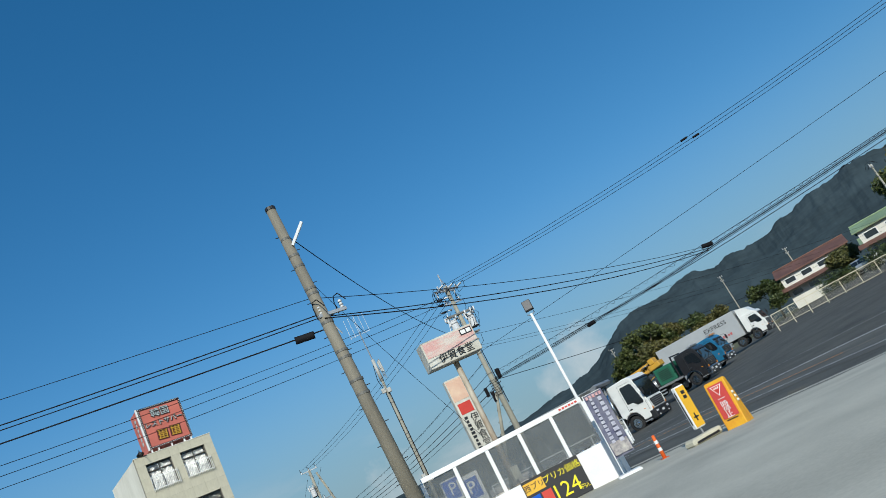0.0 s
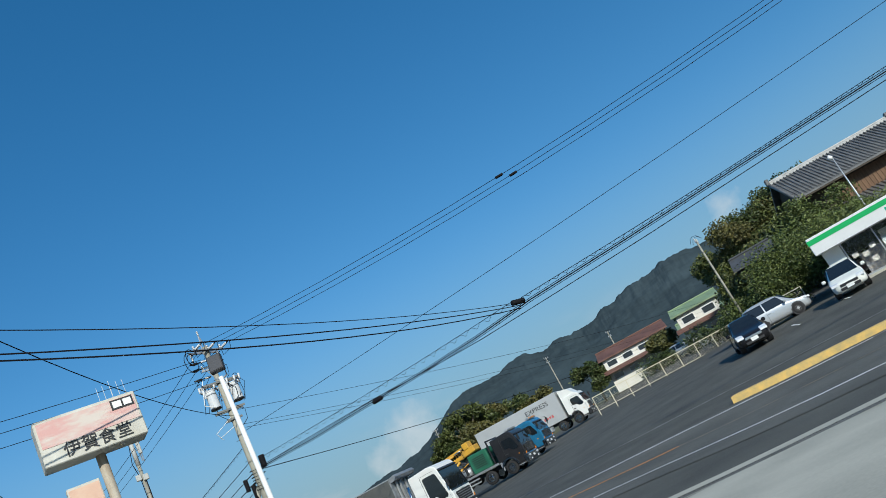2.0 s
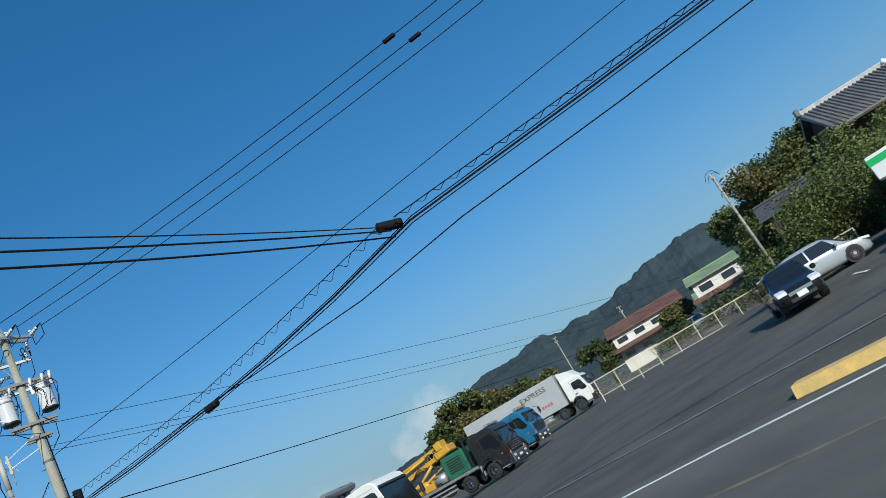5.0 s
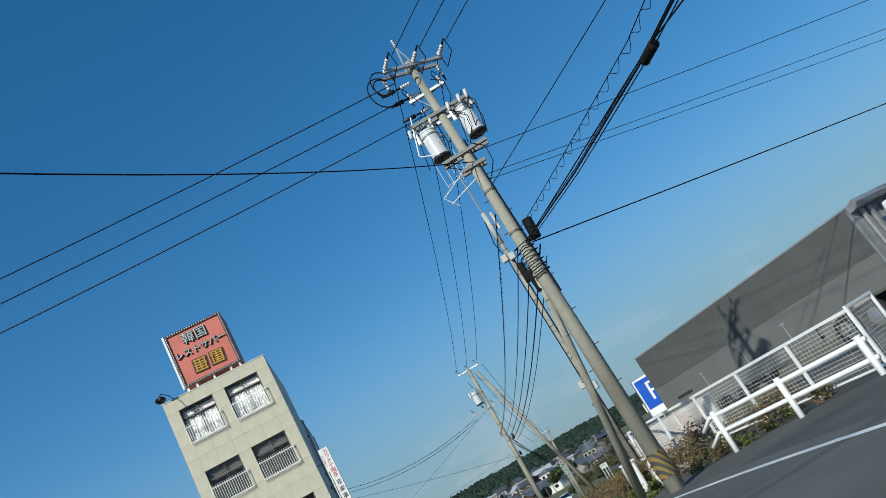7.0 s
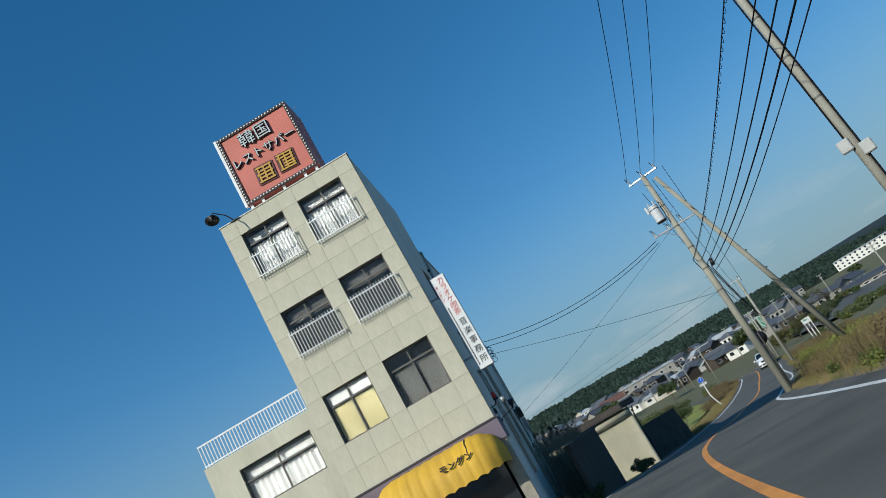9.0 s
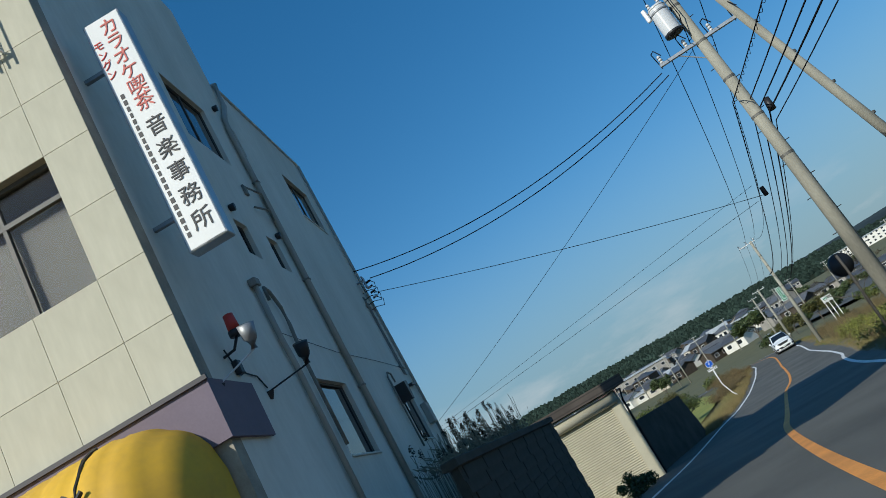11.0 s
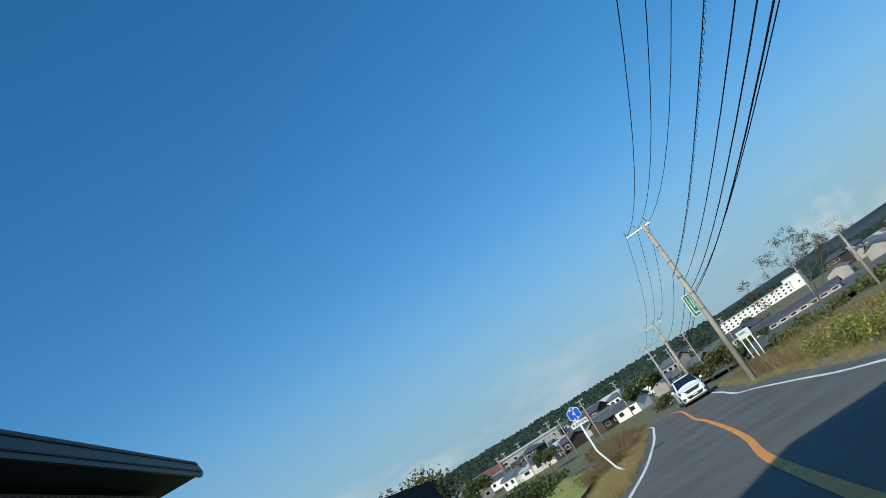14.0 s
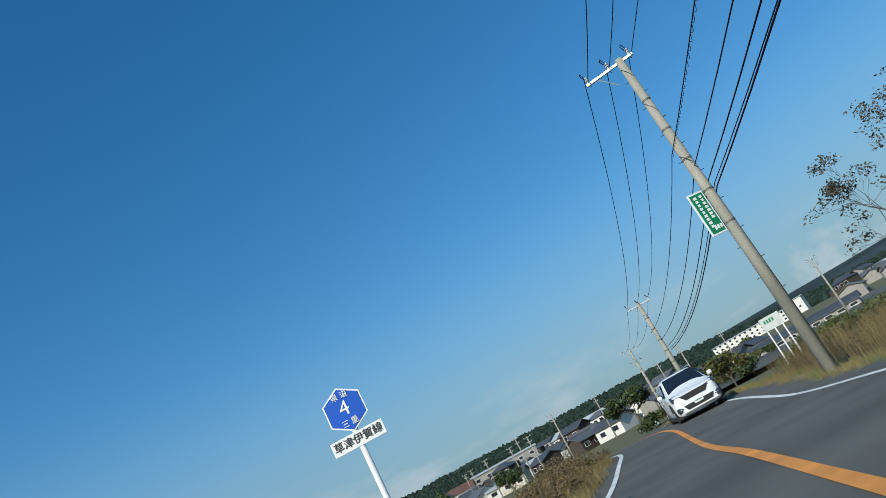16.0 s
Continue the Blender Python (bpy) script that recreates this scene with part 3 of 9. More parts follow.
# side windows, pipes, lamps
for n_, (a, b, z0, z1) in enumerate(SIDE_HOLES):
    bm = box(box(box(box(B(), -0.14, -0.08, a, b, z0, z0 + 0.04), -0.14, -0.08, a, b, z1 - 0.04, z1), -0.14, -0.08, a, a + 0.04, z0 + 0.04, z1 - 0.04), -0.14, -0.08, b - 0.04, b, z0 + 0.04, z1 - 0.04)
    w = part("window", bm, ALU, shop)
    lights = [(a + 0.04, b - 0.04)]
    if b - a > 1.2 and n_:
        mid = (a + b) / 2
        part("mullion", box(B(), -0.13, -0.09, mid - 0.02, mid + 0.02, z0 + 0.04, z1 - 0.04), ALU, w)
        lights = [(a + 0.04, mid - 0.02), (mid + 0.02, b - 0.04)]
    for k, (p, q) in enumerate(lights):
        part("pane", box(B(), -0.12 + 0.01 * k, -0.11 + 0.01 * k, p, q, z0 + 0.04, z1 - 0.04), GLASS_DARK, w)
    if n_ < 3:
        part("sill", box(B(), -0.06, 0.03, a - 0.03, b + 0.03, z0 - 0.035, z0, bevel=0.008), WALL_SIDE, w)
PIPE = mat("painted_pipe", (0.42, 0.395, 0.345), 0.6, var=0.15, scale=2)
PIPE_OLD = mat("weathered_grey_pipe", (0.24, 0.23, 0.205), 0.7, var=0.25, scale=3)
dp = part("downpipe", tube(B(), [(0.07, 6.42, 0.2), (0.07, 6.42, 8.3 - ZB), (0.07, 6.55, 8.6 - ZB), (0.07, 7.1, 9.2 - ZB), (0.07, 7.25, 9.9 - ZB)], 0.06, seg=10), PIPE, shop, smooth=True)
for k in range(4):
    part("pipe_clip", box(B(), 0.0, 0.135, 6.35, 6.49, 1.6 + 2.3 * k, 1.635 + 2.3 * k, bevel=0.005), PIPE_OLD, dp)
part("downpipe", tube(B(), [(0.06, 3.4, 3.62 - ZB), (0.06, 3.43, 3.84 - ZB), (0.06, 3.6, 3.8 - ZB), (0.06, 3.8, 3.55 - ZB), (0.06, 3.82, 3.25 - ZB), (0.06, 3.68, 2.7 - ZB), (0.06, 3.68, 1.2 - ZB)], 0.03, seg=8), PIPE_OLD, shop, smooth=True)
pp = part("downpipe", tube(B(), [(0.06, 3.05, 3.85 - ZB), (0.06, 3.05, 2.9 - ZB), (0.06, 3.12, 2.5 - ZB), (0.06, 3.14, 0.0 - ZB)], 0.045, seg=8), PIPE, shop, smooth=True)
part("pipe_head", box(B(), 0.0, 0.13, 2.96, 3.14, 3.78 - ZB, 3.9 - ZB, bevel=0.01), PIPE_OLD, pp)
part("downpipe", tube(B(), [(0.06, 12.55, 0.2), (0.06, 12.55, 9.8 - ZB)], 0.04, seg=8), PIPE, shop, smooth=True)
for u, top in ((11.78, 5.25), (11.86, 5.2), (11.96, 5.3), (12.06, 5.1)):
    part("conduit", tube(B(), [(0.03, u, 2.95 - ZB), (0.03, u, top - ZB)], 0.013, seg=6), PIPE_OLD, shop)
part("conduit_saddle", box(box(B(), 0.0, 0.05, 11.7, 12.12, 3.15 - ZB, 3.2 - ZB), 0.0, 0.05, 11.7, 12.12, 4.95 - ZB, 5.0 - ZB), PIPE_OLD, shop)
part("wall_wire", tube(B(), [(0.012, 3.3, 3.06 - ZB), (0.012, 6.2, 3.02 - ZB), (0.012, 9.2, 3.12 - ZB), (0.012, 12.5, 3.18 - ZB)], 0.005, seg=5), BLACK, shop, "thin black wire run along the wall")
part("roof_coping", box(B(), -0.24, 0.05, 7.25, 12.74, 9.9 - ZB, 9.97 - ZB, bevel=0.01), GALV, shop, "bright sheet metal roof coping")
# old steel bracket left on the wall
br = part("wall_bracket", tube(tube(B(), [(0.02, 5.42, 6.5 - ZB), (0.16, 5.9, 6.4 - ZB), (0.05, 6.36, 6.2 - ZB)], 0.02, seg=6), [(0.02, 5.5, 6.05 - ZB), (0.16, 5.9, 6.02 - ZB), (0.05, 6.36, 6.0 - ZB)], 0.02, seg=6), PIPE_OLD, shop, "old bent steel wall bracket")
part("bracket_plate", box(B(), 0.0, 0.05, 5.38, 5.52, 6.3 - ZB, 6.52 - ZB, bevel=0.01), PIPE_OLD, br)
for u, z in ((6.3, 8.78), (3.95, 5.52), (6.05, 5.55)):
    part("vent_cap", tube(B(), [(0.0, u, z - ZB), (0.09, u, z - ZB - 0.02)], 0.06, 0.07, 10), BLACK, shop, "small round wall vent cap", smooth=True)
part("vent_hood", prism(B(), [(9.5, 2.47 - ZB), (9.82, 2.5 - ZB), (9.82, 2.44 - ZB), (9.72, 2.05 - ZB), (9.5, 2.05 - ZB)], 0.0, 0.3), BLACK, shop, "black box vent hood beside the window")
part("vent_pipe", tube(B(), [(0.05, 9.32, 1.0 - ZB), (0.05, 9.34, 2.7 - ZB), (0.07, 9.42, 2.8 - ZB), (0.1, 9.56, 2.76 - ZB), (0.1, 9.58, 2.55 - ZB)], 0.022, seg=8), PIPE_OLD, shop, smooth=True)
part("window_hood", prism(B(), [(11.6, 2.66 - ZB), (12.3, 2.72 - ZB), (12.3, 2.66 - ZB), (11.6, 2.60 - ZB)], 0.0, 0.12), BLACK, shop)
part("meter_box", box(B(), 0.0, 0.16, 11.75, 12.2, 1.55 - ZB, 2.1 - ZB, bevel=0.02), PIPE, shop)
db = part("drop_bracket", box(box(B(), 0.0, 0.22, 12.15, 12.2, 5.72 - ZB, 5.77 - ZB), 0.18, 0.22, 12.05, 12.3, 5.5 - ZB, 5.85 - ZB), STEEL, shop)
for k in range(4):
    z = 5.2 + 0.17 * k
    part("drop_insulator", tube(B(), [(0.2, 12.2 + 0.06 * k, z - ZB), (0.34, 12.22 + 0.06 * k, z - ZB + 0.02)], 0.035, 0.03, 8), BLACK if k % 2 else PORCELAIN, db, smooth=True)
    part("drop_loop", tube(B(), [(0.3, 12.2, z - ZB), (0.42, 12.3, z - ZB - 0.12), (0.36, 12.42, z - ZB - 0.26), (0.15, 12.4, z - ZB - 0.2), (0.03, 12.1, z - ZB - 0.3)], 0.011, seg=5), CABLE, db)
beacon = part("beacon", tube(B(), [(0.25, 0.8, 2.62 - ZB), (0.25, 0.8, 2.82 - ZB)], 0.075, 0.06, 12), RED, shop, "red warning beacon on a bracket", smooth=True)
part("beacon_base", tube(tube(B(), [(0.25, 0.8, 2.55 - ZB), (0.25, 0.8, 2.62 - ZB)], 0.085, seg=12), [(0.0, 0.8, 2.4 - ZB), (0.15, 0.8, 2.42 - ZB), (0.25, 0.8, 2.56 - ZB)], 0.018, seg=6), BLACK, beacon, smooth=True)
part("junction_box", box(B(), 0.0, 0.08, 0.92, 1.04, 2.18 - ZB, 2.36 - ZB, bevel=0.015), BLACK, shop)
part("lamp_wire", tube(B(), [(0.02, 0.85, 2.5 - ZB), (0.02, 0.96, 2.3 - ZB), (0.02, 1.2, 2.22 - ZB), (0.02, 1.5, 2.2 - ZB), (0.02, 1.66, 2.05 - ZB)], 0.01, seg=5), BLACK, shop)
for root, tip, metal in (((0.02, 0.3, 2.02), (0.42, 0.62, 2.26), PORCELAIN), ((0.02, 1.67, 2.0), (0.5, 2.05, 2.15), BLACK)):
    r_, t_ = Vector(root) - Vector((0, 0, ZB)), Vector(tip) - Vector((0, 0, ZB))
    spot = part("spotlight", tube(B(), [tuple(t_), tuple(t_ + Vector((0.02, -0.02, 0.1))), tuple(t_ + Vector((0.03, -0.06, 0.12))), tuple(t_ + Vector((0.06, -0.12, 0.26)))], 0.045, 0.10, 12), STEEL if metal is PORCELAIN else BLACK, shop, "outdoor spotlight on a straight arm", smooth=True)
    part("arm", tube(B(), [tuple(r_), tuple(t_)], 0.012, seg=6), metal, spot)
    part("arm_foot", tube(B(), [tuple(r_ + Vector((-0.02, 0, -0.1))), tuple(r_)], 0.03, 0.06, 8), BLACK, spot)

# shop front, fascia and dome awning
part("fascia", box(B(), -4.95, 0.02, -0.06, 0.03, 1.25 - ZB + 0.15, 2.06 - ZB), PURPLE, shop, "mauve shop fascia board")
part("fascia_return", box(B(), 0.02, 0.06, -0.06, 1.1, 1.4 - ZB, 2.06 - ZB), PURPLE, shop)
part("fascia_cap", box(B(), -4.98, 0.08, -0.1, -0.06, 2.04 - ZB, 2.09 - ZB), plain("dark_cap_strip", (0.05, 0.045, 0.05), 0.6), shop)
part("shop_window", box(B(), -4.6, -0.45, 0.08, 0.1, 0.35, 2.7), GLASS_DARK, shop)
part("shop_plinth", box(B(), -4.7, -0.35, 0.02, 0.2, 0.0, 0.35), PURPLE, shop)
bm = B()
gores, steps = 12, 8
a0, a1 = -4.55, -0.12
grid = []
for i in range(gores * 6 + 1):
    u = a0 + (a1 - a0) * i / (gores * 6)
    end = max(0.0, abs(u - (a0 + a1) / 2) - (a1 - a0) / 2 + 0.95) / 0.95
    end = math.sqrt(max(0.0, 1 - end ** 2))
    row = []
    puff = 0.985 + 0.022 * abs(math.sin(math.pi * i / 6)) ** 0.7 * (1.0 + 1.6 * (1 - end)) + 0.004 * math.sin(i * 2.3)
    for j in range(steps + 1):
        t = math.pi / 2 * j / steps
        crease = 1 + 0.022 * noise.noise((u * 3.1, j * 0.9, 2.0)) + 0.014 * noise.noise((u * 9, j * 2.2, 5.0))
        row.append(bm.verts.new((u, -0.06 - 1.0 * math.sin(t) * end * puff * crease, 0.95 - ZB + 1.0 * math.cos(t) * (0.2 + 0.8 * end) * puff)))
    row.append(bm.verts.new((u, -0.06 - 1.0 * end * puff, 0.72 - ZB + 0.06 * abs(math.sin(math.pi * i / 6)))))
    grid.append(row)
for r, s in zip(grid, grid[1:]):
    for j in range(len(r) - 1):
        bm.faces.new((r[j], r[j + 1], s[j + 1], s[j]))
awning = part("awning", bm, AWNING, shop, "yellow cloth dome awning with a torn seam", smooth=True)
part("torn_seam", tube(B(), [(-1.12 + 0.012 * math.sin(k * 2.1), -0.06 - 1.005 * math.sin(0.28 + 0.13 * k), 0.95 - ZB + 1.005 * math.cos(0.28 + 0.13 * k)) for k in range(8)], 0.03, 0.008, 5), BLACK, awning, "dark gap where the seam has torn")
lettering("lettering", "モングン", 0.28, BLACK, awning, pose(-1.55, -1.0, 1.42 - ZB, -28, 0, 0), 0.02)
# vertical projecting sign
vs = thing("projecting_sign", FACE @ pose(0.545, 0.42, 3.54 - ZB), "white vertical box sign with red and black lettering", "sign")
part("case", box(B(), -0.255, 0.255, 0, 0.22, 0, 3.36, bevel=0.012), GALV, vs)
part("face", box(B(), -0.235, 0.235, -0.008, 0.0, 0.02, 3.34), SIGN_WHITE, vs)
FADED_RED = mat("faded_red_letter", (0.62, 0.15, 0.12), 0.6, var=0.25, scale=6)
for k, ch in enumerate("カラオケ喫茶"):
    lettering("letter", ch, 0.255, FADED_RED, vs, pose(0.06, -0.012, 3.16 - 0.235 * k))
for k, ch in enumerate("音楽事務所"):
    lettering("letter", ch, 0.27, BLACK, vs, pose(0.06, -0.012, 1.62 - 0.335 * k))
for k, ch in enumerate("モングン"):
    lettering("letter", ch, 0.14, RED, vs, pose(-0.16, -0.012, 2.98 - 0.15 * k))
bars("number_bar", BLACK, vs, pose(-0.16, -0.01, 1.2), 0.055, 2.1, 22, 0.003, vertical=True)
for z in (0.5, 2.7):
    part("bracket", box(B(), -0.545, -0.255, 0.08, 0.14, z, z + 0.05), STEEL, vs)

# roof sign
rs = thing("roof_sign", FACE @ pose(-2.445, 0.15, 12.14 - ZB), "square red roof sign with raised lettering and dotted border", "sign")
for u in (-1.3, -0.85, 0.0, 0.85, 1.3):
    for v in (0.05, 1.5):
        part("leg", box(B(), u - 0.05, u + 0.05, v, v + 0.1, -0.24, 0.5), WHITE, rs)
part("case", box(B(), -1.43, 1.43, 0.02, 1.7, 0.25, 3.02), SIGN_RED, rs)
part("edge_strip", box(B(), -1.5, -1.40, -0.02, 0.1, 0.22, 3.05), WHITE, rs)
part("border", box(box(box(box(B(), -1.4, 1.43, -0.03, 0.02, 0.25, 0.37), -1.4, 1.43, -0.03, 0.02, 2.90, 3.02), -1.4, -1.28, -0.03, 0.02, 0.37, 2.9), 1.31, 1.43, -0.03, 0.02, 0.37, 2.9), plain("dark_border", (0.03, 0.012, 0.012)), rs)
bm = B()
for k in range(23):
    for u, z in ((-1.33 + 2.7 * k / 22, 0.31), (-1.33 + 2.7 * k / 22, 2.96), (-1.34, 0.31 + 2.65 * k / 22), (1.37, 0.31 + 2.65 * k / 22)):
        box(bm, u - 0.022, u + 0.022, -0.06, -0.03, z - 0.022, z + 0.022)
tagged(part("border_bulb", bm, SIGN_WHITE, rs), kind="stuff")
SILVER = plain("silver_letter", (0.55, 0.58, 0.55), 0.3, 0.3)
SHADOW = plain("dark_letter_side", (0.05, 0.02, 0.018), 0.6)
for dx, dz in ((0.025, -0.03), (-0.025, -0.01), (0.0, 0.03)):
    lettering("letter_edge", "韓国", 0.62, SHADOW, rs, pose(-0.05 + dx, -0.03, 2.45 + dz), 0.01)
    lettering("letter_edge", "レストサパー", 0.42, SHADOW, rs, pose(dx, -0.03, 1.78 + dz), 0.01)
lettering("lettering", "韓国", 0.62, SILVER, rs, pose(-0.05, -0.05, 2.45), 0.03)
lettering("lettering", "レストサパー", 0.42, SILVER, rs, pose(0.0, -0.05, 1.78), 0.03)
for k, (u, strokes) in enumerate(((-0.42, ((-0.3, 0.3, 0.26), (-0.24, 0.24, 0.12), (-0.3, 0.3, 0.0), (-0.2, 0.2, -0.13), (-0.3, 0.3, -0.27))), (0.42, ((-0.3, 0.3, 0.28), (-0.3, 0.3, 0.16), (-0.12, 0.3, 0.04), (-0.12, 0.3, -0.08), (-0.12, 0.3, -0.18), (-0.3, 0.3, -0.28))))):
    back = part("name_plate", box(B(), -0.36, 0.36, 0.0, 0.01, -0.36, 0.36), plain("dark_sign_edge", (0.09, 0.02, 0.015), 0.6), rs, "gilt raised sign character on a dark edge")
    back.matrix_basis = pose(u + 0.1, -0.018, 0.98, 0, 4, 0)
    for p, q, z in strokes:
        part("stroke", box(B(), p, q, -0.042, -0.012, z - 0.028, z + 0.028), GOLD, back)
    for p in (-0.22, 0.0, 0.24):
        part("stroke", box(B(), p - 0.03, p + 0.03, -0.045, -0.012, -0.3, 0.3), GOLD, back)
bars("side_shapes", SILVER, rs, pose(-1.44, 0.9, 1.7, 0, 0, -90), 0.3, 1.9, 6, 0.02, vertical=True)
part("antenna", tube(tube(B(), [(1.2, 1.2, 3.0), (1.2, 1.2, 3.3)], 0.012, seg=6), [(1.0, 1.2, 3.28), (1.6, 1.2, 3.28)], 0.008, seg=6), STEEL, rs)
flood = thing("roof_floodlight", FACE @ pose(-4.75, -0.03, 12.1 - ZB), "round dark floodlight on a bent arm at the roof edge", "floodlight")
part("arm", tube(B(), [(0.3, 0.1, 0.02), (0.15, -0.2, 0.25), (-0.05, -0.75, 0.28), (-0.1, -0.9, 0.1)], 0.02, seg=8), BLACK, flood)
part("head", tube(B(), [(-0.1, -0.92, 0.12), (-0.1, -0.95, -0.02), (-0.1, -0.97, -0.06)], 0.08, 0.24, 16), BLACK, flood, smooth=True)
part("base_plate", box(B(), 0.15, 0.5, -0.02, 0.25, 0.0, 0.04), BLACK, flood)

# facade panels, each on its own
PANEL_MESH = {}
cut_x = [-5.05, -4.48, -3.66, -2.85, -2.25, -1.42, -0.6, 0.0]
cut_z = [2.08, 2.86, 3.643, 4.47, 5.305, 6.05, 6.80, 7.6, 8.41, 9.13, 9.85, 10.7, 11.525, 12.1]
for p, q in zip(cut_x, cut_x[1:]):
    for r, s in zip(cut_z, cut_z[1:]):
        if any(h[0] < (p + q) / 2 < h[1] and h[2] < (r + s) / 2 - ZB < h[3] for h in HOLES):
            continue
        key = (round(q - p, 3), round(s - r, 3))
        if key not in PANEL_MESH:
            bm = box(B(), -key[0] / 2 + 0.0035, key[0] / 2 - 0.0035, 0.0, 0.03, -key[1] / 2 + 0.0035, key[1] / 2 - 0.0035)
            me = bpy.data.meshes.new("panel")
            bm.to_mesh(me)
            bm.free()
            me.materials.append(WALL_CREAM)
            PANEL_MESH[key] = me
        ob = new("panel", PANEL_MESH[key])
        ob.parent = shop
        ob.matrix_basis = pose((p + q) / 2, 0, (r + s) / 2 - ZB)

# ---- utility poles ----
BAND = mat("weathered_pole_band", (0.15, 0.145, 0.13), 0.6, 0.2, var=0.25, scale=6)

def insulator(bm, x, y, z, h=0.22, r=0.055):
    for k in range(3):
        tube(bm, [(x, y, z + h * k / 3), (x, y, z + h * (k + 0.75) / 3)], r, r * 0.55, 8)


def pole(x, y, base, h, r, label, lean=(0, 0), material=None, bolts=True, name="utility_pole", taper=0.62):
    p = thing(name, pose(x, y, base), label, "utility pole", "utility poles")
    top = (lean[0], lean[1], h)
    part("shaft", tube(B(), [(0, 0, -0.4), top], r, r * taper, 16), material or POLE_GREY, p, smooth=True)
    if bolts:
        for k in range(int((h - 2.2) / 0.45)):
            z = 2.0 + 0.45 * k
            f = z / h
            s = 1 if k % 2 else -1
            part("step_bolt", tube(B(), [(lean[0] * f, lean[1] * f, z), (lean[0] * f + s * (r * (1 - 0.38 * f) + 0.085), lean[1] * f + s * 0.03, z)], 0.010, seg=6), BLACK, p)
    for k in range(5):
        z = h * (0.45 + 0.1 * k)
        f = z / h
        part("band", tube(B(), [(lean[0] * f, lean[1] * f, z), (lean[0] * f, lean[1] * f, z + 0.06)], r * (1.04 - (1 - taper) * f), seg=16), BAND, p)
    return p


def crossarm(p, z, half, yaw, n=3, drop=False, at_x=0.0):
    """A steel arm with insulators standing on it."""
    a = part("crossarm", box(B(), -half, half, -0.04, 0.04, -0.04, 0.04, bevel=0.006), GALV, p, "galvanised steel crossarm")
    a.matrix_basis = pose(at_x, 0, z, 0, 0, yaw)
    for k in range(n):
        u = -half + 0.08 + (2 * half - 0.16) * k / max(1, n - 1)
        bm = B()
        insulator(bm, u, 0, 0.04)
        part("insulator", bm, PORCELAIN, a, smooth=True)
        part("jumper", tube(B(), [(u, -0.35, 0.1), (u - 0.06, -0.2, 0.34), (u - 0.1, 0.0, 0.36), (u - 0.05, 0.2, 0.28), (u, 0.32, 0.02)], 0.012, seg=6), CABLE, a)
    part("arm_brace", tube(B(), [(-half * 0.55, 0, -0.04), (0, 0.0, -0.55)], 0.014, seg=6), GALV, a)
    return a


def transformer(p, x, y, z):
    t = part("transformer", tube(B(), [(x, y, z - 0.36), (x, y, z - 0.34), (x, y, z + 0.32), (x, y, z + 0.36)], 0.215, 0.215, 20), PORCELAIN, p, "pale grey pole-mounted transformer can", smooth=True)
    part("base_ring", tube(B(), [(x, y, z - 0.40), (x, y, z - 0.34)], 0.224, 0.224, 20), BLACK, t, smooth=True)
    part("can_band", tube(B(), [(x, y, z + 0.22), (x, y, z + 0.27)], 0.222, 0.222, 20), STEEL, t, smooth=True)
    part("cutout", box(B(), x - 0.3, x - 0.2, y - 0.2, y - 0.1, z + 0.15, z + 0.5, bevel=0.02), PORCELAIN, t)
    part("lid", tube(B(), [(x, y, z + 0.36), (x, y, z + 0.42)], 0.228, 0.19, 20), PORCELAIN, t, smooth=True)
    for k in (-0.12, 0.12):
        bm = B()
        insulator(bm, x + k, y, z + 0.42, 0.2, 0.05)
        part("bushing", bm, PORCELAIN, t, smooth=True)
    part("hanger", box(B(), x - 0.02, x + 0.02, y - 0.04, y + 0.3, z + 0.1, z + 0.16), STEEL, t)
    part("lead", tube(B(), [(x + 0.12, y, z + 0.6), (x + 0.3, y, z + 0.5), (x + 0.32, y, z - 0.1), (x + 0.2, y, z - 0.5)], 0.012, seg=6), CABLE, t)
    return t


POLE_BROWN = mat("weathered_brown_pole", (0.25, 0.225, 0.175), 0.75, second=(0.15, 0.135, 0.105), scale=1.5, fine=25, stretch=(1, 1, 0.25))
P1 = pole(-4.42, 19.27, 0.0, 9.05, 0.185, "weathered grey-brown utility pole with a lamp bracket", (-0.32, 0), POLE_BROWN)
part("top_cap", tube(B(), [(-0.32, 0, 9.02), (-0.32, 0, 9.1)], 0.13, seg=14), BLACK, P1)
for k in range(6):
    part("pole_band", tube(B(), [(-0.0354 * (4.4 + 0.75 * k), 0, 4.4 + 0.75 * k), (-0.0354 * (4.4 + 0.75 * k), 0, 4.46 + 0.75 * k)], 0.165 - 0.008 * k, seg=14), BAND, P1)
lb = part("lamp_bracket", box(B(), -0.05, 0.05, 0, 0.62, -0.03, 0.03), PORCELAIN, P1, "slim white tube lamp on the pole")
lb.matrix_basis = pose(-0.2, -0.1, 7.95, 48, 0, -90)
crossarm(P1, 6.1, 0.35, 20, 2)
P2 = pole(2.88, 41.14, -0.64, 11.62, 0.2, "tall concrete utility pole with two transformers and crossarms", taper=0.46)
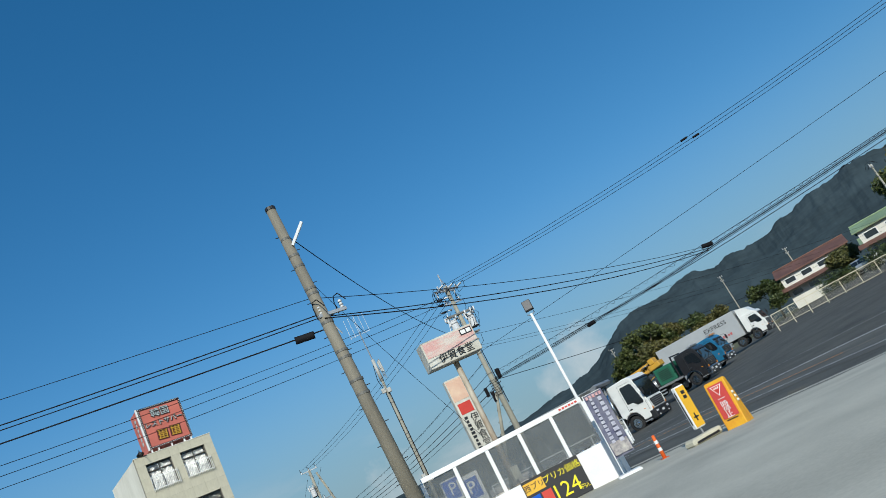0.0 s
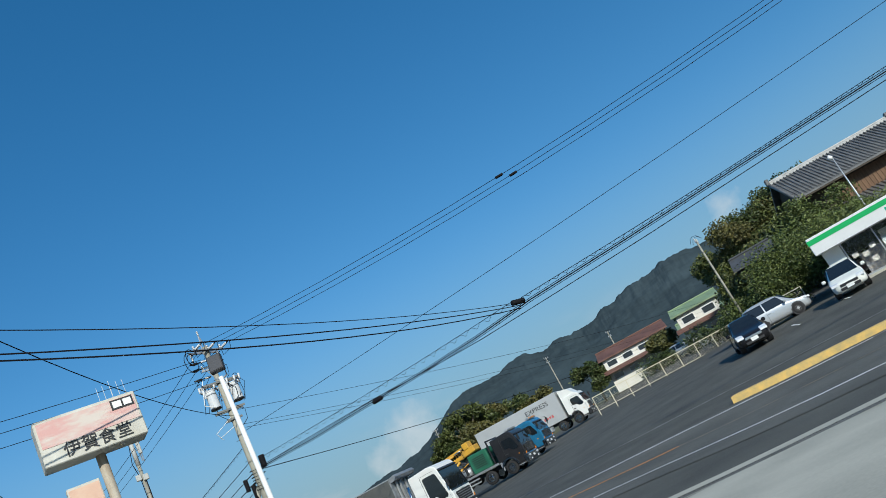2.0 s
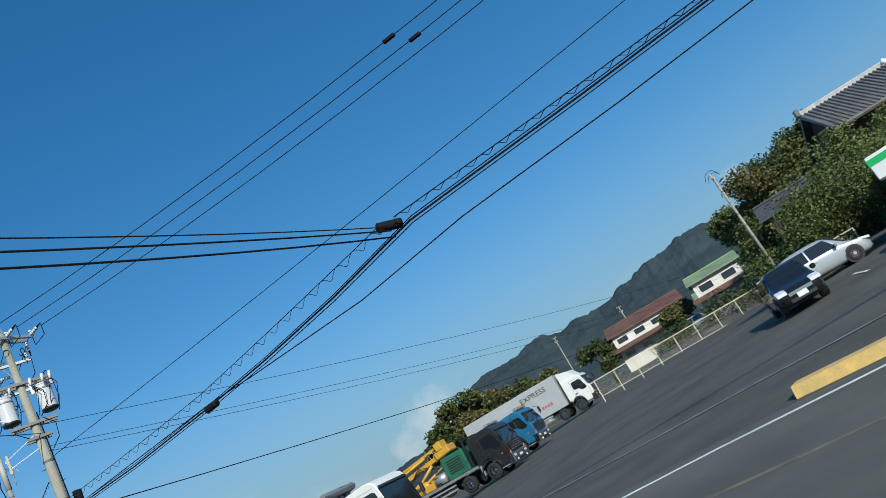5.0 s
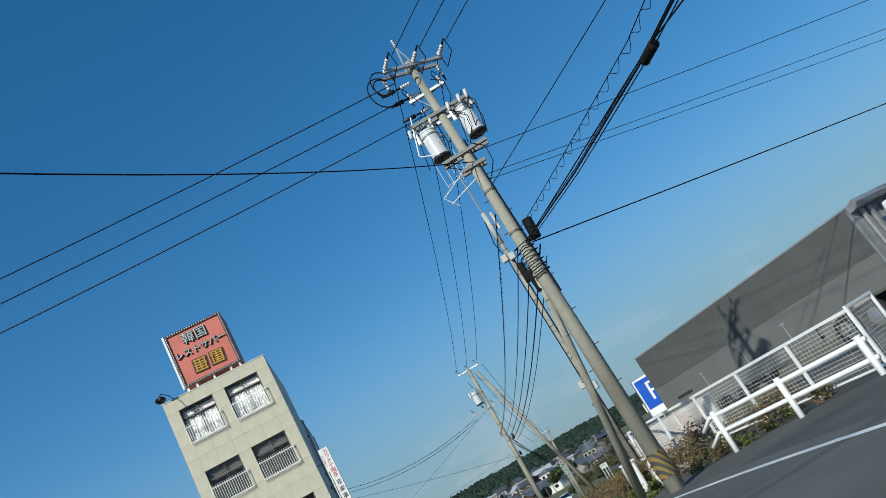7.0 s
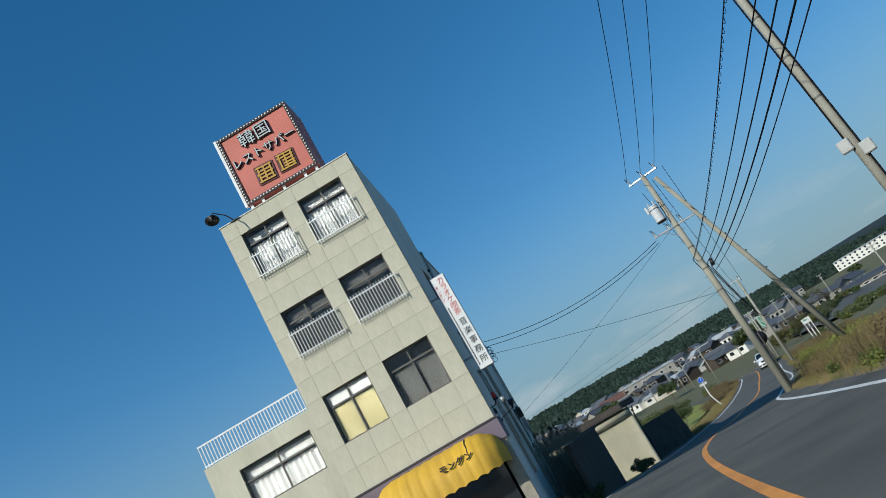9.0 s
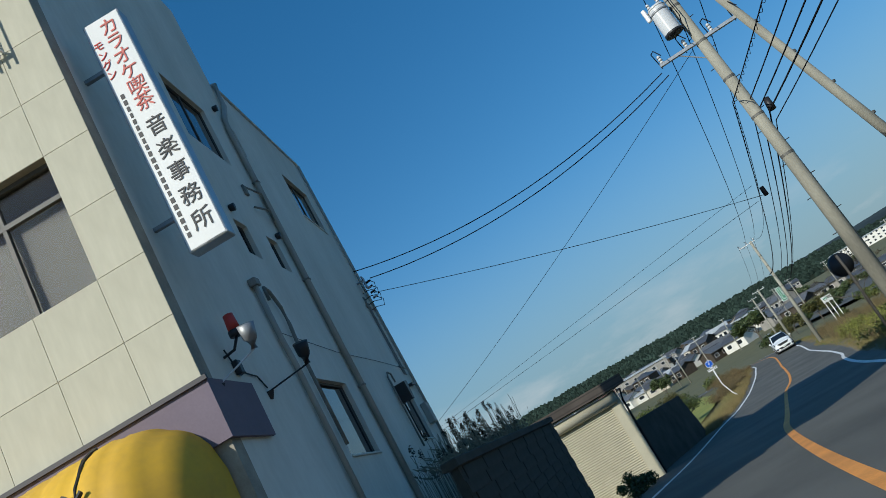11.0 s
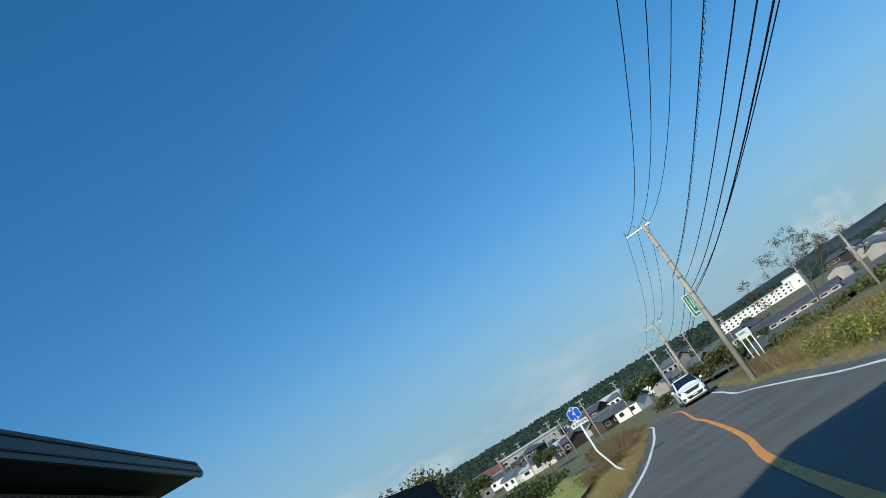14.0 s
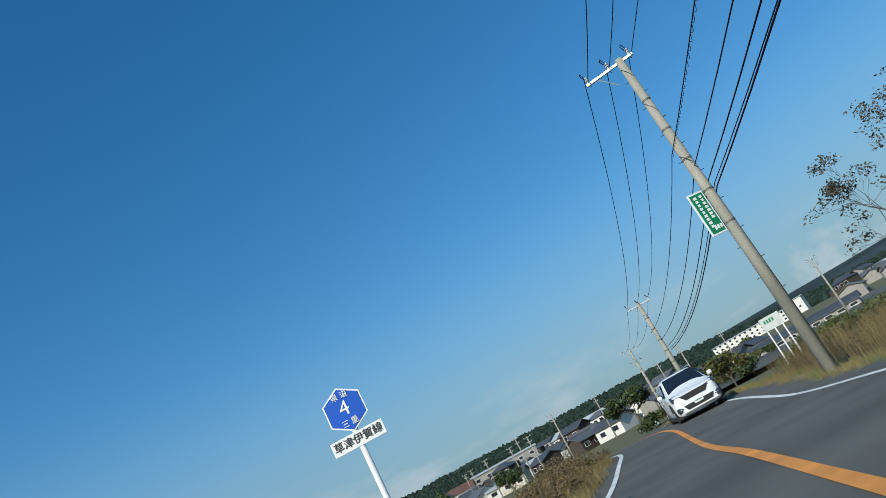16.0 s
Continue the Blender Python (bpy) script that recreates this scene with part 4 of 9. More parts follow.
def strain_string(p, root, tip, r=0.062):
    """A white ribbed strain insulator between its clevis and the wire clamp."""
    root, tip = Vector(root), Vector(tip)
    bm = B()
    for k in range(4):
        tube(bm, [tuple(root.lerp(tip, 0.12 + 0.2 * k)), tuple(root.lerp(tip, 0.27 + 0.2 * k))], r, r * 0.6, 8)
    ob = part("strain_insulator", bm, PORCELAIN, p, smooth=True)
    part("wire_clamp", tube(B(), [tuple(root.lerp(tip, 0.9)), tuple(root.lerp(tip, 1.35))], 0.03, 0.018, 6), CABLE, ob)
    part("clevis", tube(B(), [tuple(root), tuple(root.lerp(tip, 0.14))], 0.02, seg=6), GALV, ob)
    return ob


ARM_DIR = Vector((math.cos(radians(42)), math.sin(radians(42)), 0))
WIRE_DIR = Vector((0.717, -0.697, 0.04))
for o in (-0.14, 0.14):
    arm = part("crossarm", box(B(), -0.85, 0.85, -0.04, 0.04, -0.045, 0.045, bevel=0.006), GALV, P2, "galvanised steel crossarm")
    arm.matrix_basis = pose(*(WIRE_DIR * o).xy, 11.42, 0, 0, 42)
for u in (-0.78, 0.02, 0.78):
    q = ARM_DIR * u + Vector((0, 0, 11.46))
    strain_string(P2, q + WIRE_DIR * 0.14, q + WIRE_DIR * 0.52 + Vector((0, 0, 0.06)))
    strain_string(P2, q - WIRE_DIR * 0.14 + Vector((0, 0, -0.05)), q - WIRE_DIR * 0.14 + Vector((0, 0, -0.42)), 0.05)
    bm = B()
    insulator(bm, (ARM_DIR * u).x + 0.1, (ARM_DIR * u).y + 0.1, 11.47, 0.24, 0.06)
    part("post_insulator", bm, PORCELAIN, P2, smooth=True)
    part("jumper_loop", tube(B(), [tuple(q + WIRE_DIR * 0.66 + Vector((0, 0, 0.05))), tuple(q + WIRE_DIR * 0.5 + Vector((0.1, 0.1, -0.2))), tuple(q + Vector((0.12, 0.1, -0.28))), tuple(q + Vector((0.1, 0.1, 0.22)))], 0.013, seg=5), CABLE, P2)
for k, rad in enumerate((0.36, 0.26, 0.44)):       # wide loops over the outer end of the arm
    c = -ARM_DIR * (0.95 + 0.06 * k) + Vector((0, 0, 11.2 - 0.12 * k))
    part("jumper_loop", tube(B(), [tuple(c + (-ARM_DIR * math.cos(t) * 0.8 + Vector((0, 0, math.sin(t)))) * rad) for t in (-2.2 + 0.42 * j for j in range(12))], 0.016, seg=5), CABLE, P2)
bm = B()
insulator(bm, -0.06, -0.02, 12.2, 0.2, 0.05)
part("top_insulator", bm, PORCELAIN, P2, smooth=True)
part("top_fork", tube(tube(B(), [(-0.14, -0.08, 11.3), (-0.06, -0.02, 12.2)], 0.028, seg=6), [(0.1, 0.06, 11.5), (-0.05, -0.02, 12.1)], 0.022, seg=6), GALV, P2)
for k, (u, z) in enumerate(((-0.6, 10.95), (0.0, 10.75), (0.6, 10.4))):      # wires leaving towards the station
    root = Vector((-0.16, u * 0.5, z))
    strain_string(P2, root, root + Vector((-0.30, -0.14, -0.02)), 0.055)
    part("sleeve", tube(B(), [tuple(root + Vector((-0.42, -0.2, -0.03))), tuple(root + Vector((-0.72, -0.36, -0.05)))], 0.06, 0.035, 8), BLACK, P2, smooth=True)
crossarm(P2, 10.62, 0.5, 12, 2)
crossarm(P2, 9.75, 0.85, 12, 2)
transformer(P2, -0.5, -0.12, 9.3)
transformer(P2, 0.5, 0.12, 9.38)
for k in range(7):      # lashed cable coils and ties where the lines meet the pole
    z = 5.3 + 0.13 * k
    part("cable_tie", tube(B(), [(0.24 * math.cos(a * 0.9 + k), 0.24 * math.sin(a * 0.9 + k), z + 0.05 * math.sin(a + k)) for a in range(8)], 0.014, seg=5), CABLE, P2)
for k in range(5):
    x0 = (-1) ** k * 0.22
    part("jumper_loop", tube(B(), [(x0, 0.1, 7.9 + 0.5 * k), (x0 * 2.2, -0.15, 8.1 + 0.5 * k), (x0 * 2.4, -0.2, 8.5 + 0.5 * k), (x0 * 1.2, -0.1, 8.8 + 0.5 * k)], 0.013, seg=5), CABLE, P2)
HANGER = mat("weathered_bracket_steel", (0.20, 0.20, 0.19), 0.6, 0.2, var=0.2, scale=5)
BOX_GREY = mat("pale_grey_box", (0.42, 0.42, 0.40), 0.6, var=0.1, scale=4)
for z, half, yaw in ((8.72, 0.6, 12), (9.95, 0.8, 14), (8.3, 0.32, 14)):      # transformer hangers
    beam = part("hanger_beam", box(B(), -half, half, -0.17, -0.09, -0.04, 0.04), HANGER, P2)
    beam.matrix_basis = pose(0, 0, z, 0, 0, yaw)
    beam2 = part("hanger_beam", box(B(), -half, half, 0.09, 0.17, -0.04, 0.04), HANGER, P2)
    beam2.matrix_basis = pose(0, 0, z, 0, 0, yaw)
for k in range(6):
    u = (-0.85, -0.7, -0.25, 0.3, 0.62, 0.82)[k]
    part("cutout_fuse", tube(B(), [(u, -0.18, 9.98), (u - 0.03, -0.24, 9.75)], 0.05, 0.035, 8), PORCELAIN, P2, smooth=True)
    part("tail_wire", tube(B(), [(u, -0.2, 9.75), (u + 0.1, -0.3, 9.55), (u + 0.02, -0.15, 9.3), (u - 0.1, 0.0, 8.9)], 0.011, seg=5), CABLE, P2)
part("cable_riser", tube(B(), [(0.19, -0.1, 4.7), (0.17, -0.1, 7.0), (0.16, -0.1, 9.0)], 0.022, seg=6), CABLE, P2)
part("guard_frame", tube(tube(tube(tube(B(), [(-0.62, -0.3, 10.2), (-0.9, -0.4, 9.2), (-0.88, -0.4, 9.15), (-0.5, -0.35, 8.95)], 0.016, seg=6), [(-0.1, -0.1, 8.4), (-0.9, -0.5, 7.9)], 0.014, seg=6), [(-0.1, -0.1, 8.0), (-0.8, -0.45, 7.7)], 0.014, seg=6), [(-0.9, -0.5, 7.9), (-0.7, -0.3, 7.6), (-0.8, -0.45, 7.7)], 0.012, seg=6), WHITE, P2, "thin white cable guard frame")
STRIPES = bpy.data.materials.new("black_yellow_guard")
STRIPES.use_nodes = True
sn, sl = STRIPES.node_tree.nodes, STRIPES.node_tree.links
sw = sn.new("ShaderNodeTexWave")
sw.bands_direction = "DIAGONAL"
sw.inputs["Scale"].default_value, sw.inputs["Distortion"].default_value = 3.2, 0.2
sr = sn.new("ShaderNodeValToRGB")
sr.color_ramp.interpolation = "CONSTANT"
sr.color_ramp.elements[0].color, sr.color_ramp.elements[1].color = (0.05, 0.048, 0.045, 1), (0.22, 0.155, 0.04, 1)
sr.color_ramp.elements[1].position = 0.5
so = sn.new("ShaderNodeTexCoord")
sl.new(so.outputs["Object"], sw.inputs["Vector"])
sl.new(sw.outputs["Fac"], sr.inputs["Fac"])
sl.new(sr.outputs["Color"], sn["Principled BSDF"].inputs["Base Color"])
part("warning_wrap", tube(B(), [(0, 0, 0.3), (0, 0, 0.85)], 0.203, 0.201, 16), STRIPES, P2, "black and yellow guard wrap")
prop = pole(1.36, 44.75, -0.85, 5.65, 0.125, "grey prop pole leaning against the tall pole", (1.4, -3.45), bolts=False, name="prop_pole")
mast = pole(-0.83, 58.53, -1.46, 13.9, 0.15, "slim tall mast with antenna rods and white equipment boxes", (0, 0), POLE_GREY, bolts=False, name="antenna_mast")
part("antenna_boom", tube(B(), [(0, 0, 13.8), (-0.02, 0, 16.3)], 0.05, 0.04, 8), STEEL, mast)
part("sleeve", tube(B(), [(0, 0, 12.2), (0, 0, 13.95)], 0.135, 0.12, 12), BOX_GREY, mast, smooth=True)
for u, v, z, d in ((0.38, -0.25, 12.75, 0.95), (0.30, 0.2, 12.9, 0.8)):
    part("panel_antenna", box(B(), u - 0.07, u + 0.07, v - 0.06, v + 0.06, z, z + d, bevel=0.03), BOX_GREY, mast, "pale grey panel antenna")
    part("bracket", tube(B(), [(0, 0, z + 0.3), (u, v, z + 0.32)], 0.025, seg=6), STEEL, mast)
    part("bracket", tube(B(), [(u, v, z - 0.5), (u, v, z + d + 0.1)], 0.03, seg=8), STEEL, mast)
for z, u, v in ((11.3, -0.22, -0.1), (11.2, 0.16, -0.16), (4.6, -0.22, -0.1), (4.3, 0.2, -0.1), (1.9, -0.3, -0.1)):
    part("equipment_box", box(B(), u - 0.16, u + 0.16, v - 0.12, v + 0.10, z, z + 0.36, bevel=0.03), BOX_GREY, mast, "pale equipment box")
part("feeder_cable", tube(B(), [(0.13, -0.1, 1.0), (0.13, -0.1, 11.2), (0.2, -0.16, 11.4)], 0.03, seg=6), CABLE, mast)
part("feeder_cable", tube(B(), [(-0.14, -0.06, 4.6), (-0.14, -0.06, 11.5), (-0.3, 0.0, 12.4), (-0.12, 0.0, 13.6)], 0.025, seg=6), CABLE, mast)
part("antenna_yoke", tube(tube(B(), [(-0.75, 0.0, 16.1), (0.75, 0.0, 16.1)], 0.02, seg=6), [(0, -0.6, 16.15), (0, 0.6, 16.15)], 0.02, seg=6), PORCELAIN, mast)
for u, v in ((-0.75, 0), (-0.4, 0), (0.4, 0), (0.75, 0), (0, -0.6), (0, 0.6)):
    part("whip_antenna", tube(B(), [(u, v, 16.0), (u, v, 17.6)], 0.016, seg=6), PORCELAIN, mast)
P3 = pole(-8.6, 68.7, -2.42, 10.75, 0.18, "concrete utility pole with one transformer and two crossarms")
crossarm(P3, 10.72, 0.72, 6, 3)
crossarm(P3, 8.15, 1.05, 20, 4)
transformer(P3, -0.32, -0.3, 8.95)
part("closure_box", tube(B(), [(0.3, 0.2, 5.9), (0.32, 0.25, 6.2)], 0.09, 0.07, 10), BLACK, P3, smooth=True)
prop3 = pole(-5.9, 71.3, -2.3, 10.2, 0.14, "tapered prop pole leaning on the utility pole", (-2.2, -2.9), bolts=False, name="prop_pole")
P4 = pole(-20.05, 119.3, -4.72, 9.95, 0.18, "concrete utility pole on the verge with one crossarm")
crossarm(P4, 9.85, 0.75, 0, 3, at_x=-0.35)
P5 = pole(-27.3, 144.2, -5.0, 7.1, 0.17, "concrete utility pole beside the road below")
crossarm(P5, 6.95, 0.75, 10, 3)
P6 = pole(-35.6, 175.4, -6.2, 8.3, 0.17, "concrete utility pole at the edge of town")
crossarm(P6, 8.2, 0.75, 15, 3)
crossarm(P6, 6.9, 0.6, 15, 2)
PF = pole(33.0, 45.2, 1.1, 6.5, 0.09, "slender pole beside the lorry park fence", bolts=False)
crossarm(PF, 6.3, 0.55, 40, 2)
PR = pole(37.0, 8.0, 1.1, 11.5, 0.19, "concrete utility pole beside the road")
crossarm(PR, 11.0, 0.85, 42, 3)
PL = pole(-31, 19.3, -0.2, 10.2, 0.18, "concrete utility pole behind the station")
crossarm(PL, 8.4, 0.8, 60, 3)
for x, y, h in ((-10.9, 152, 6.5), (75.3, 142.4, 13), (51.8, 153.2, 12), (80.6, 127.2, 11), (-16, 205, 9), (-58, 210, 8.5), (-75, 235, 9), (-95, 262, 9), (-40, 232, 9), (-62, 250, 9), (-70, 228, 8), (-84, 252, 8.5), (-50, 262, 9), (-108, 280, 9), (-36, 262, 8.5), (-120, 300, 9)):
    q = pole(x, y, land(x, y), h, 0.15, "distant concrete utility pole with crossarms", bolts=False)
    crossarm(q, h - 0.15, 0.7, 20, 3)
    crossarm(q, h - 1.0, 0.5, 20, 2)


# ---- overhead cables ----
def cable(p, q, sag, r, label="black overhead cable between poles", n=16):
    p, q = Vector(p), Vector(q)
    pts = [p.lerp(q, k / n) - Vector((0, 0, 4 * sag * (k / n) * (1 - k / n))) for k in range(n + 1)]
    bm = tube(B(), [v - p for v in pts], r, seg=5)
    ob = part("overhead_cable", bm, CABLE)
    ob.location = p
    return tagged(ob, label, "cable", "overhead cables")


def lashed(p, q, sag, r, waves, amp=0.06):
    """A cable with a spiral lashing wire round it, as one thing."""
    ob = cable(p, q, sag, r, "overhead cable with a spiral lashing wire")
    p, q = Vector(p), Vector(q)
    n = waves * 8
    pts = []
    for k in range(n + 1):
        t = k / n
        v = p.lerp(q, t) - Vector((0, 0, 4 * sag * t * (1 - t))) - p
        pts.append(v + Vector((0, amp * math.cos(k * math.pi / 4), -amp + amp * math.sin(k * math.pi / 4))))
    part("lashing_wire", tube(B(), pts, 0.006, seg=4), CABLE, ob)
    return ob


CLOSURE = plain("black_closure_plastic", (0.010, 0.010, 0.012), 0.75, spec=0.15)


def closure(p, d, length=0.5, r=0.10):
    v = Vector(p)
    ob = part("cable_closure", tube(B(), [(0, 0, 0), tuple(Vector(d).normalized() * 0.06), tuple(Vector(d).normalized() * (length - 0.06)), tuple(Vector(d).normalized() * length)], r, r, 12), CLOSURE, smooth=True)
    ob.location = v
    return tagged(ob, "black plastic cable closure hanging on the cables", "cable closure", "overhead cables")


U42 = Vector((math.cos(radians(42)), math.sin(radians(42)), 0))
HIGH = [(Vector((2.97, 41.1, 10.85)) + U42 * u + Vector((0.4, -0.38, 0)), Vector((36.8, 7.6, 12.25)) + U42 * u * 0.5) for u in (-0.75, 0.0, 0.75)]
for a, b in HIGH:
    cable(a, b, 1.65, 0.011, "thin high-voltage wire to the roadside pole")
cable((2.97, 41.1, 7.0), (37, 8, 9.3), 0.35, 0.010, "thin service wire to the roadside pole")
C = Vector((6.77, 35.3, 5.14))
M = Vector((9.05, 30.4, 4.92))


def run(points, off, r, label="black overhead cable between poles"):
    """One cable that hangs over several stays."""
    bm, base = B(), Vector(points[0]) + Vector(off)
    tube(bm, [tuple(Vector(p) + Vector(off) - base) for p in points], r, seg=5)
    ob = part("overhead_cable", bm, CABLE)
    ob.location = base
    return tagged(ob, label, "cable", "overhead cables")


BUNDLE = [(2.97, 41.05, 5.4), (4.9, 38.2, 5.22), tuple(C), (7.9, 32.9, 5.0), tuple(M), (10.1, 28.05, 4.93), (12.66, 26.07, 5.08), (15.2, 24.2, 5.28), (19.7, 20.86, 5.6), (28, 14.6, 6.3), (37, 8, 7.0)]
for off, r in (((0, 0, 0), 0.019), ((0.05, 0, 0.06), 0.010), ((0.03, 0, -0.05), 0.010)):
    run(BUNDLE, off, r)
SECOND = [(3.1, 41.0, 5.45), tuple(C + Vector((0.1, 0, 0.08))), (7.81, 34.1, 5.12), (9.97, 31.7, 5.04), (11.4, 28.9, 4.95), (14.0, 26.8, 5.1), (20, 21.4, 5.5), (28, 14.8, 6.0), (37, 8, 6.6)]
run(SECOND, (0, 0, 0), 0.013)
lashed((2.97, 41.1, 5.75), tuple(C + Vector((-0.05, 0, 0.35))), 0.02, 0.008, 14, 0.065)
lashed(tuple(C + Vector((-0.05, 0, 0.35))), (9.75, 28.3, 5.15), 0.02, 0.008, 14, 0.065)
lashed((9.9, 28.1, 5.1), (20, 20.6, 5.75), 0.06, 0.010, 40, 0.035)
lashed((20, 20.6, 5.75), (37, 8, 7.15), 0.05, 0.010, 36, 0.05)
for (p0, p1), f in zip(HIGH, (0.295, 0.302)):        # sleeves on the two outer high wires
    sag_at = [p0.lerp(p1, f + e) - Vector((0, 0, 4 * 1.65 * (f + e) * (1 - f - e))) for e in (0.0, 0.006)]
    closure(sag_at[0], sag_at[1] - sag_at[0], 0.3, 0.05)
closure((10.05, 28.3, 5.04), (-0.55, -0.05, 0.05), 0.42, 0.085)
closure((6.95, 35.0, 5.10), (-0.45, 0.8, 0.02), 0.42, 0.08)
for start, end, sag, r in (((-4.7, 19.3, 6.6), (9.75, 28.2, 5.02), 0.31, 0.009), ((-4.6, 19.2, 6.05), (9.75, 28.1, 4.9), 0.26, 0.013), ((-4.65, 19.1, 6.0), (9.85, 28.3, 4.85), 0.38, 0.014)):
    cable(start, end, sag, r, "black cable crossing the road from the brown pole")
cable((-4.6, 19.27, 8.2), (2.97, 41.1, 7.75), 0.7, 0.012)
cable((-4.6, 19.27, 7.0), (-2.0, 22.6, 2.2), 0.1, 0.006)
for z0, z1, sag, r in ((6.61, 9.52, 0.05, 0.008), (6.18, 9.22, 0.24, 0.014), (6.10, 9.10, 0.26, 0.012), (5.80, 8.59, 0.16, 0.017)):
    cable((-4.6, 19.3, z0), (-31, 19.3, z1), sag, r)
for k, (u, z) in enumerate(((-0.6, 10.3), (0.0, 10.1), (0.6, 9.75))):
    cable((2.97 - 0.5, 41.0 + u, z), (-31, 19.3 + u, 8.4 - 0.2 * k), 0.7, 0.012, "thin high-voltage wire over the road")
cable((2.97, 41.1, 8.0), (60, 71, 5.4), 0.8, 0.009)
cable((2.97, 41.1, 7.35), (60, 78, 5.4), 0.8, 0.008)
cable((2.97, 41.1, 7.2), (60, 80, 5.2), 0.8, 0.008)
cable((3.1, 41.1, 5.35), (60, 92, 5.6), 0.6, 0.017)
closure((-5.0, 19.3, 5.80), (-1, 0, 0.10), 0.45, 0.09)
closure((2.45, 41.85, 5.3), (-0.02, 0.05, -1), 0.5, 0.09)
closure((2.62, 41.5, 4.95), (0.02, 0.05, -1), 0.55, 0.10)
closure((3.25, 41.0, 5.35), (0.05, 0.0, 1), 0.5, 0.12)
# down the hill
for k, (u, v, w) in enumerate(((-0.65, -0.72, -0.95), (0.0, 0.0, -0.35), (0.65, 0.72, 0.35))):
    cable((2.97 + u * 0.8, 41.1 + u * 0.5, 10.7), (-8.6 + v, 68.7 + v * 0.1, 8.5), 0.5, 0.011, "thin high-voltage wire running down the hill")
    cable((-8.28 + 0.95 * v, 68.5, 7.9 + 0.3 * v), (-20.35 + v, 119.3, 5.2), 2.2, 0.012, "thin high-voltage wire running down the hill")
    cable((-20.4 + v, 119.3, 5.35), (-27.3 + v, 144.2, 2.1), 0.8, 0.012, "thin high-voltage wire running down the hill")
    cable((-27.3 + v, 144.2, 2.1), (-35.6 + v, 175.4, 2.1), 0.6, 0.012, "thin high-voltage wire running down the hill")
for z2, z3, z4, r, dx in ((6.4, 4.1, 2.1, 0.012, -0.25), (5.9, 3.9, 1.5, 0.014, 0.05), (5.5, 3.65, 1.0, 0.016, 0.15), (5.2, 3.45, 0.75, 0.019, 0.25), (4.9, 3.2, 0.85, 0.012, 0.24)):
    if dx < 0:
        lashed((2.97 + dx, 41.1, z2), (-8.6 + dx, 68.7, z3), 0.5, r, 90, 0.035)
        lashed((-8.6 + dx, 68.7, z3), (-20.05 + dx, 119.3, z4), 0.9, r, 140, 0.035)
    else:
        cable((2.97 + dx, 41.1, z2), (-8.6 + dx, 68.7, z3), 0.5, r)
        cable((-8.6 + dx, 68.7, z3), (-20.05 + dx, 119.3, z4), 0.9, r)
    cable((-20.05 + dx, 119.3, z4), (-27.3 + dx, 144.2, z4 - 1.9), 0.6, r)
closure((-10.36, 75.1, 2.98), (0, 0.02, -1), 0.3, 0.07)
cable((-10.4, 75.4, 2.75), (-18.6, 66.6, 5.35), 0.12, 0.009, "thin wire from the cables to the shop building")
for start, end, sag in (((-9.65, 68.4, 5.6), (-18.52, 66.1, 6.0), 0.62), ((-9.58, 68.55, 5.5), (-18.45, 66.55, 5.72), 0.6)):
    cable(start, end, sag, 0.013, "black service cable to the shop building")
cable((-8.9, 69.02, 5.75), (-32.95, 78.08, 1.35), 0.39, 0.007, "thin wire over the shed")
cable((-10.49, 74.68, 3.11), (-79.7, 77.86, -0.94), 0.0, 0.005, "thin wire over the roadside field")
cable((-10.88, 76.53, 2.83), (-75, 58.64, -0.9), 0.33, 0.006, "thin wire over the roadside field")

# ---- station edge: screen fence, signs ----
FW = pose(-4.15, 20.6, 0.0, 0, 0, -8.5)
screen = thing("screen_fence", FW, "white steel screen fence with clear panels above a low wall", "fence")
LEN, TOP = 4.2, 1.95
part("top_rail", box(B(), 0, LEN, -0.05, 0.05, TOP - 0.12, TOP, bevel=0.01), WHITE, screen)
for i in range(6):
    u = LEN * i / 5
    part("post", box(B(), u - 0.045, u + 0.045, -0.045, 0.045, -0.5, TOP - 0.12, bevel=0.008), WHITE, screen)
for i in range(5):
    g = part("panel", box(B(), LEN * i / 5 + 0.05, LEN * (i + 1) / 5 - 0.05, -0.005, 0.005, 0.85, TOP - 0.14), CLEAR_SHEET, screen, "clear plastic panel")
    g.visible_shadow = False
bars("notice_strip", RED, screen, pose(LEN - 0.35, -0.055, TOP - 0.06), 0.5, 0.05, 6)
lowwall = thing("low_wall", FW, "low white rendered wall under the screen fence", "wall")
part("wall_body", box(B(), -0.6, LEN + 0.12, -0.09, 0.09, -0.45, 0.82, bevel=0.015), WHITE, lowwall)
part("post", box(B(), LEN + 0.12, LEN + 0.24, -0.1, 0.1, -0.45, 1.25, bevel=0.01), WHITE, lowwall)
wall2 = thing("low_wall", pose(-7.4, 20.4, 0.15, 0, 0, 3), "low white rendered wall beside the brown pole", "wall")
part("wall_body", box(B(), -3, 2.4, -0.09, 0.09, -0.4, 1.55, bevel=0.015), WHITE, wall2)
price = thing("price_board", FW @ pose(2.75, -0.14, 0.42), "black fuel price board with yellow lettering hung on the fence", "sign")
part("board", box(B(), -0.72, 0.72, -0.02, 0.02, -0.42, 0.42, bevel=0.006), BLACK, price)
part("header", box(B(), -0.70, -0.22, -0.03, -0.02, 0.1, 0.36), YELLOW, price)
lettering("lettering", "西プリ", 0.17, BLACK, price, pose(-0.46, -0.035, 0.23))
LETTER_Y = plain("yellow_lettering", (0.85, 0.72, 0.02), 0.5)
lettering("lettering", "プリカ価格", 0.19, LETTER_Y, price, pose(0.24, -0.028, 0.24))
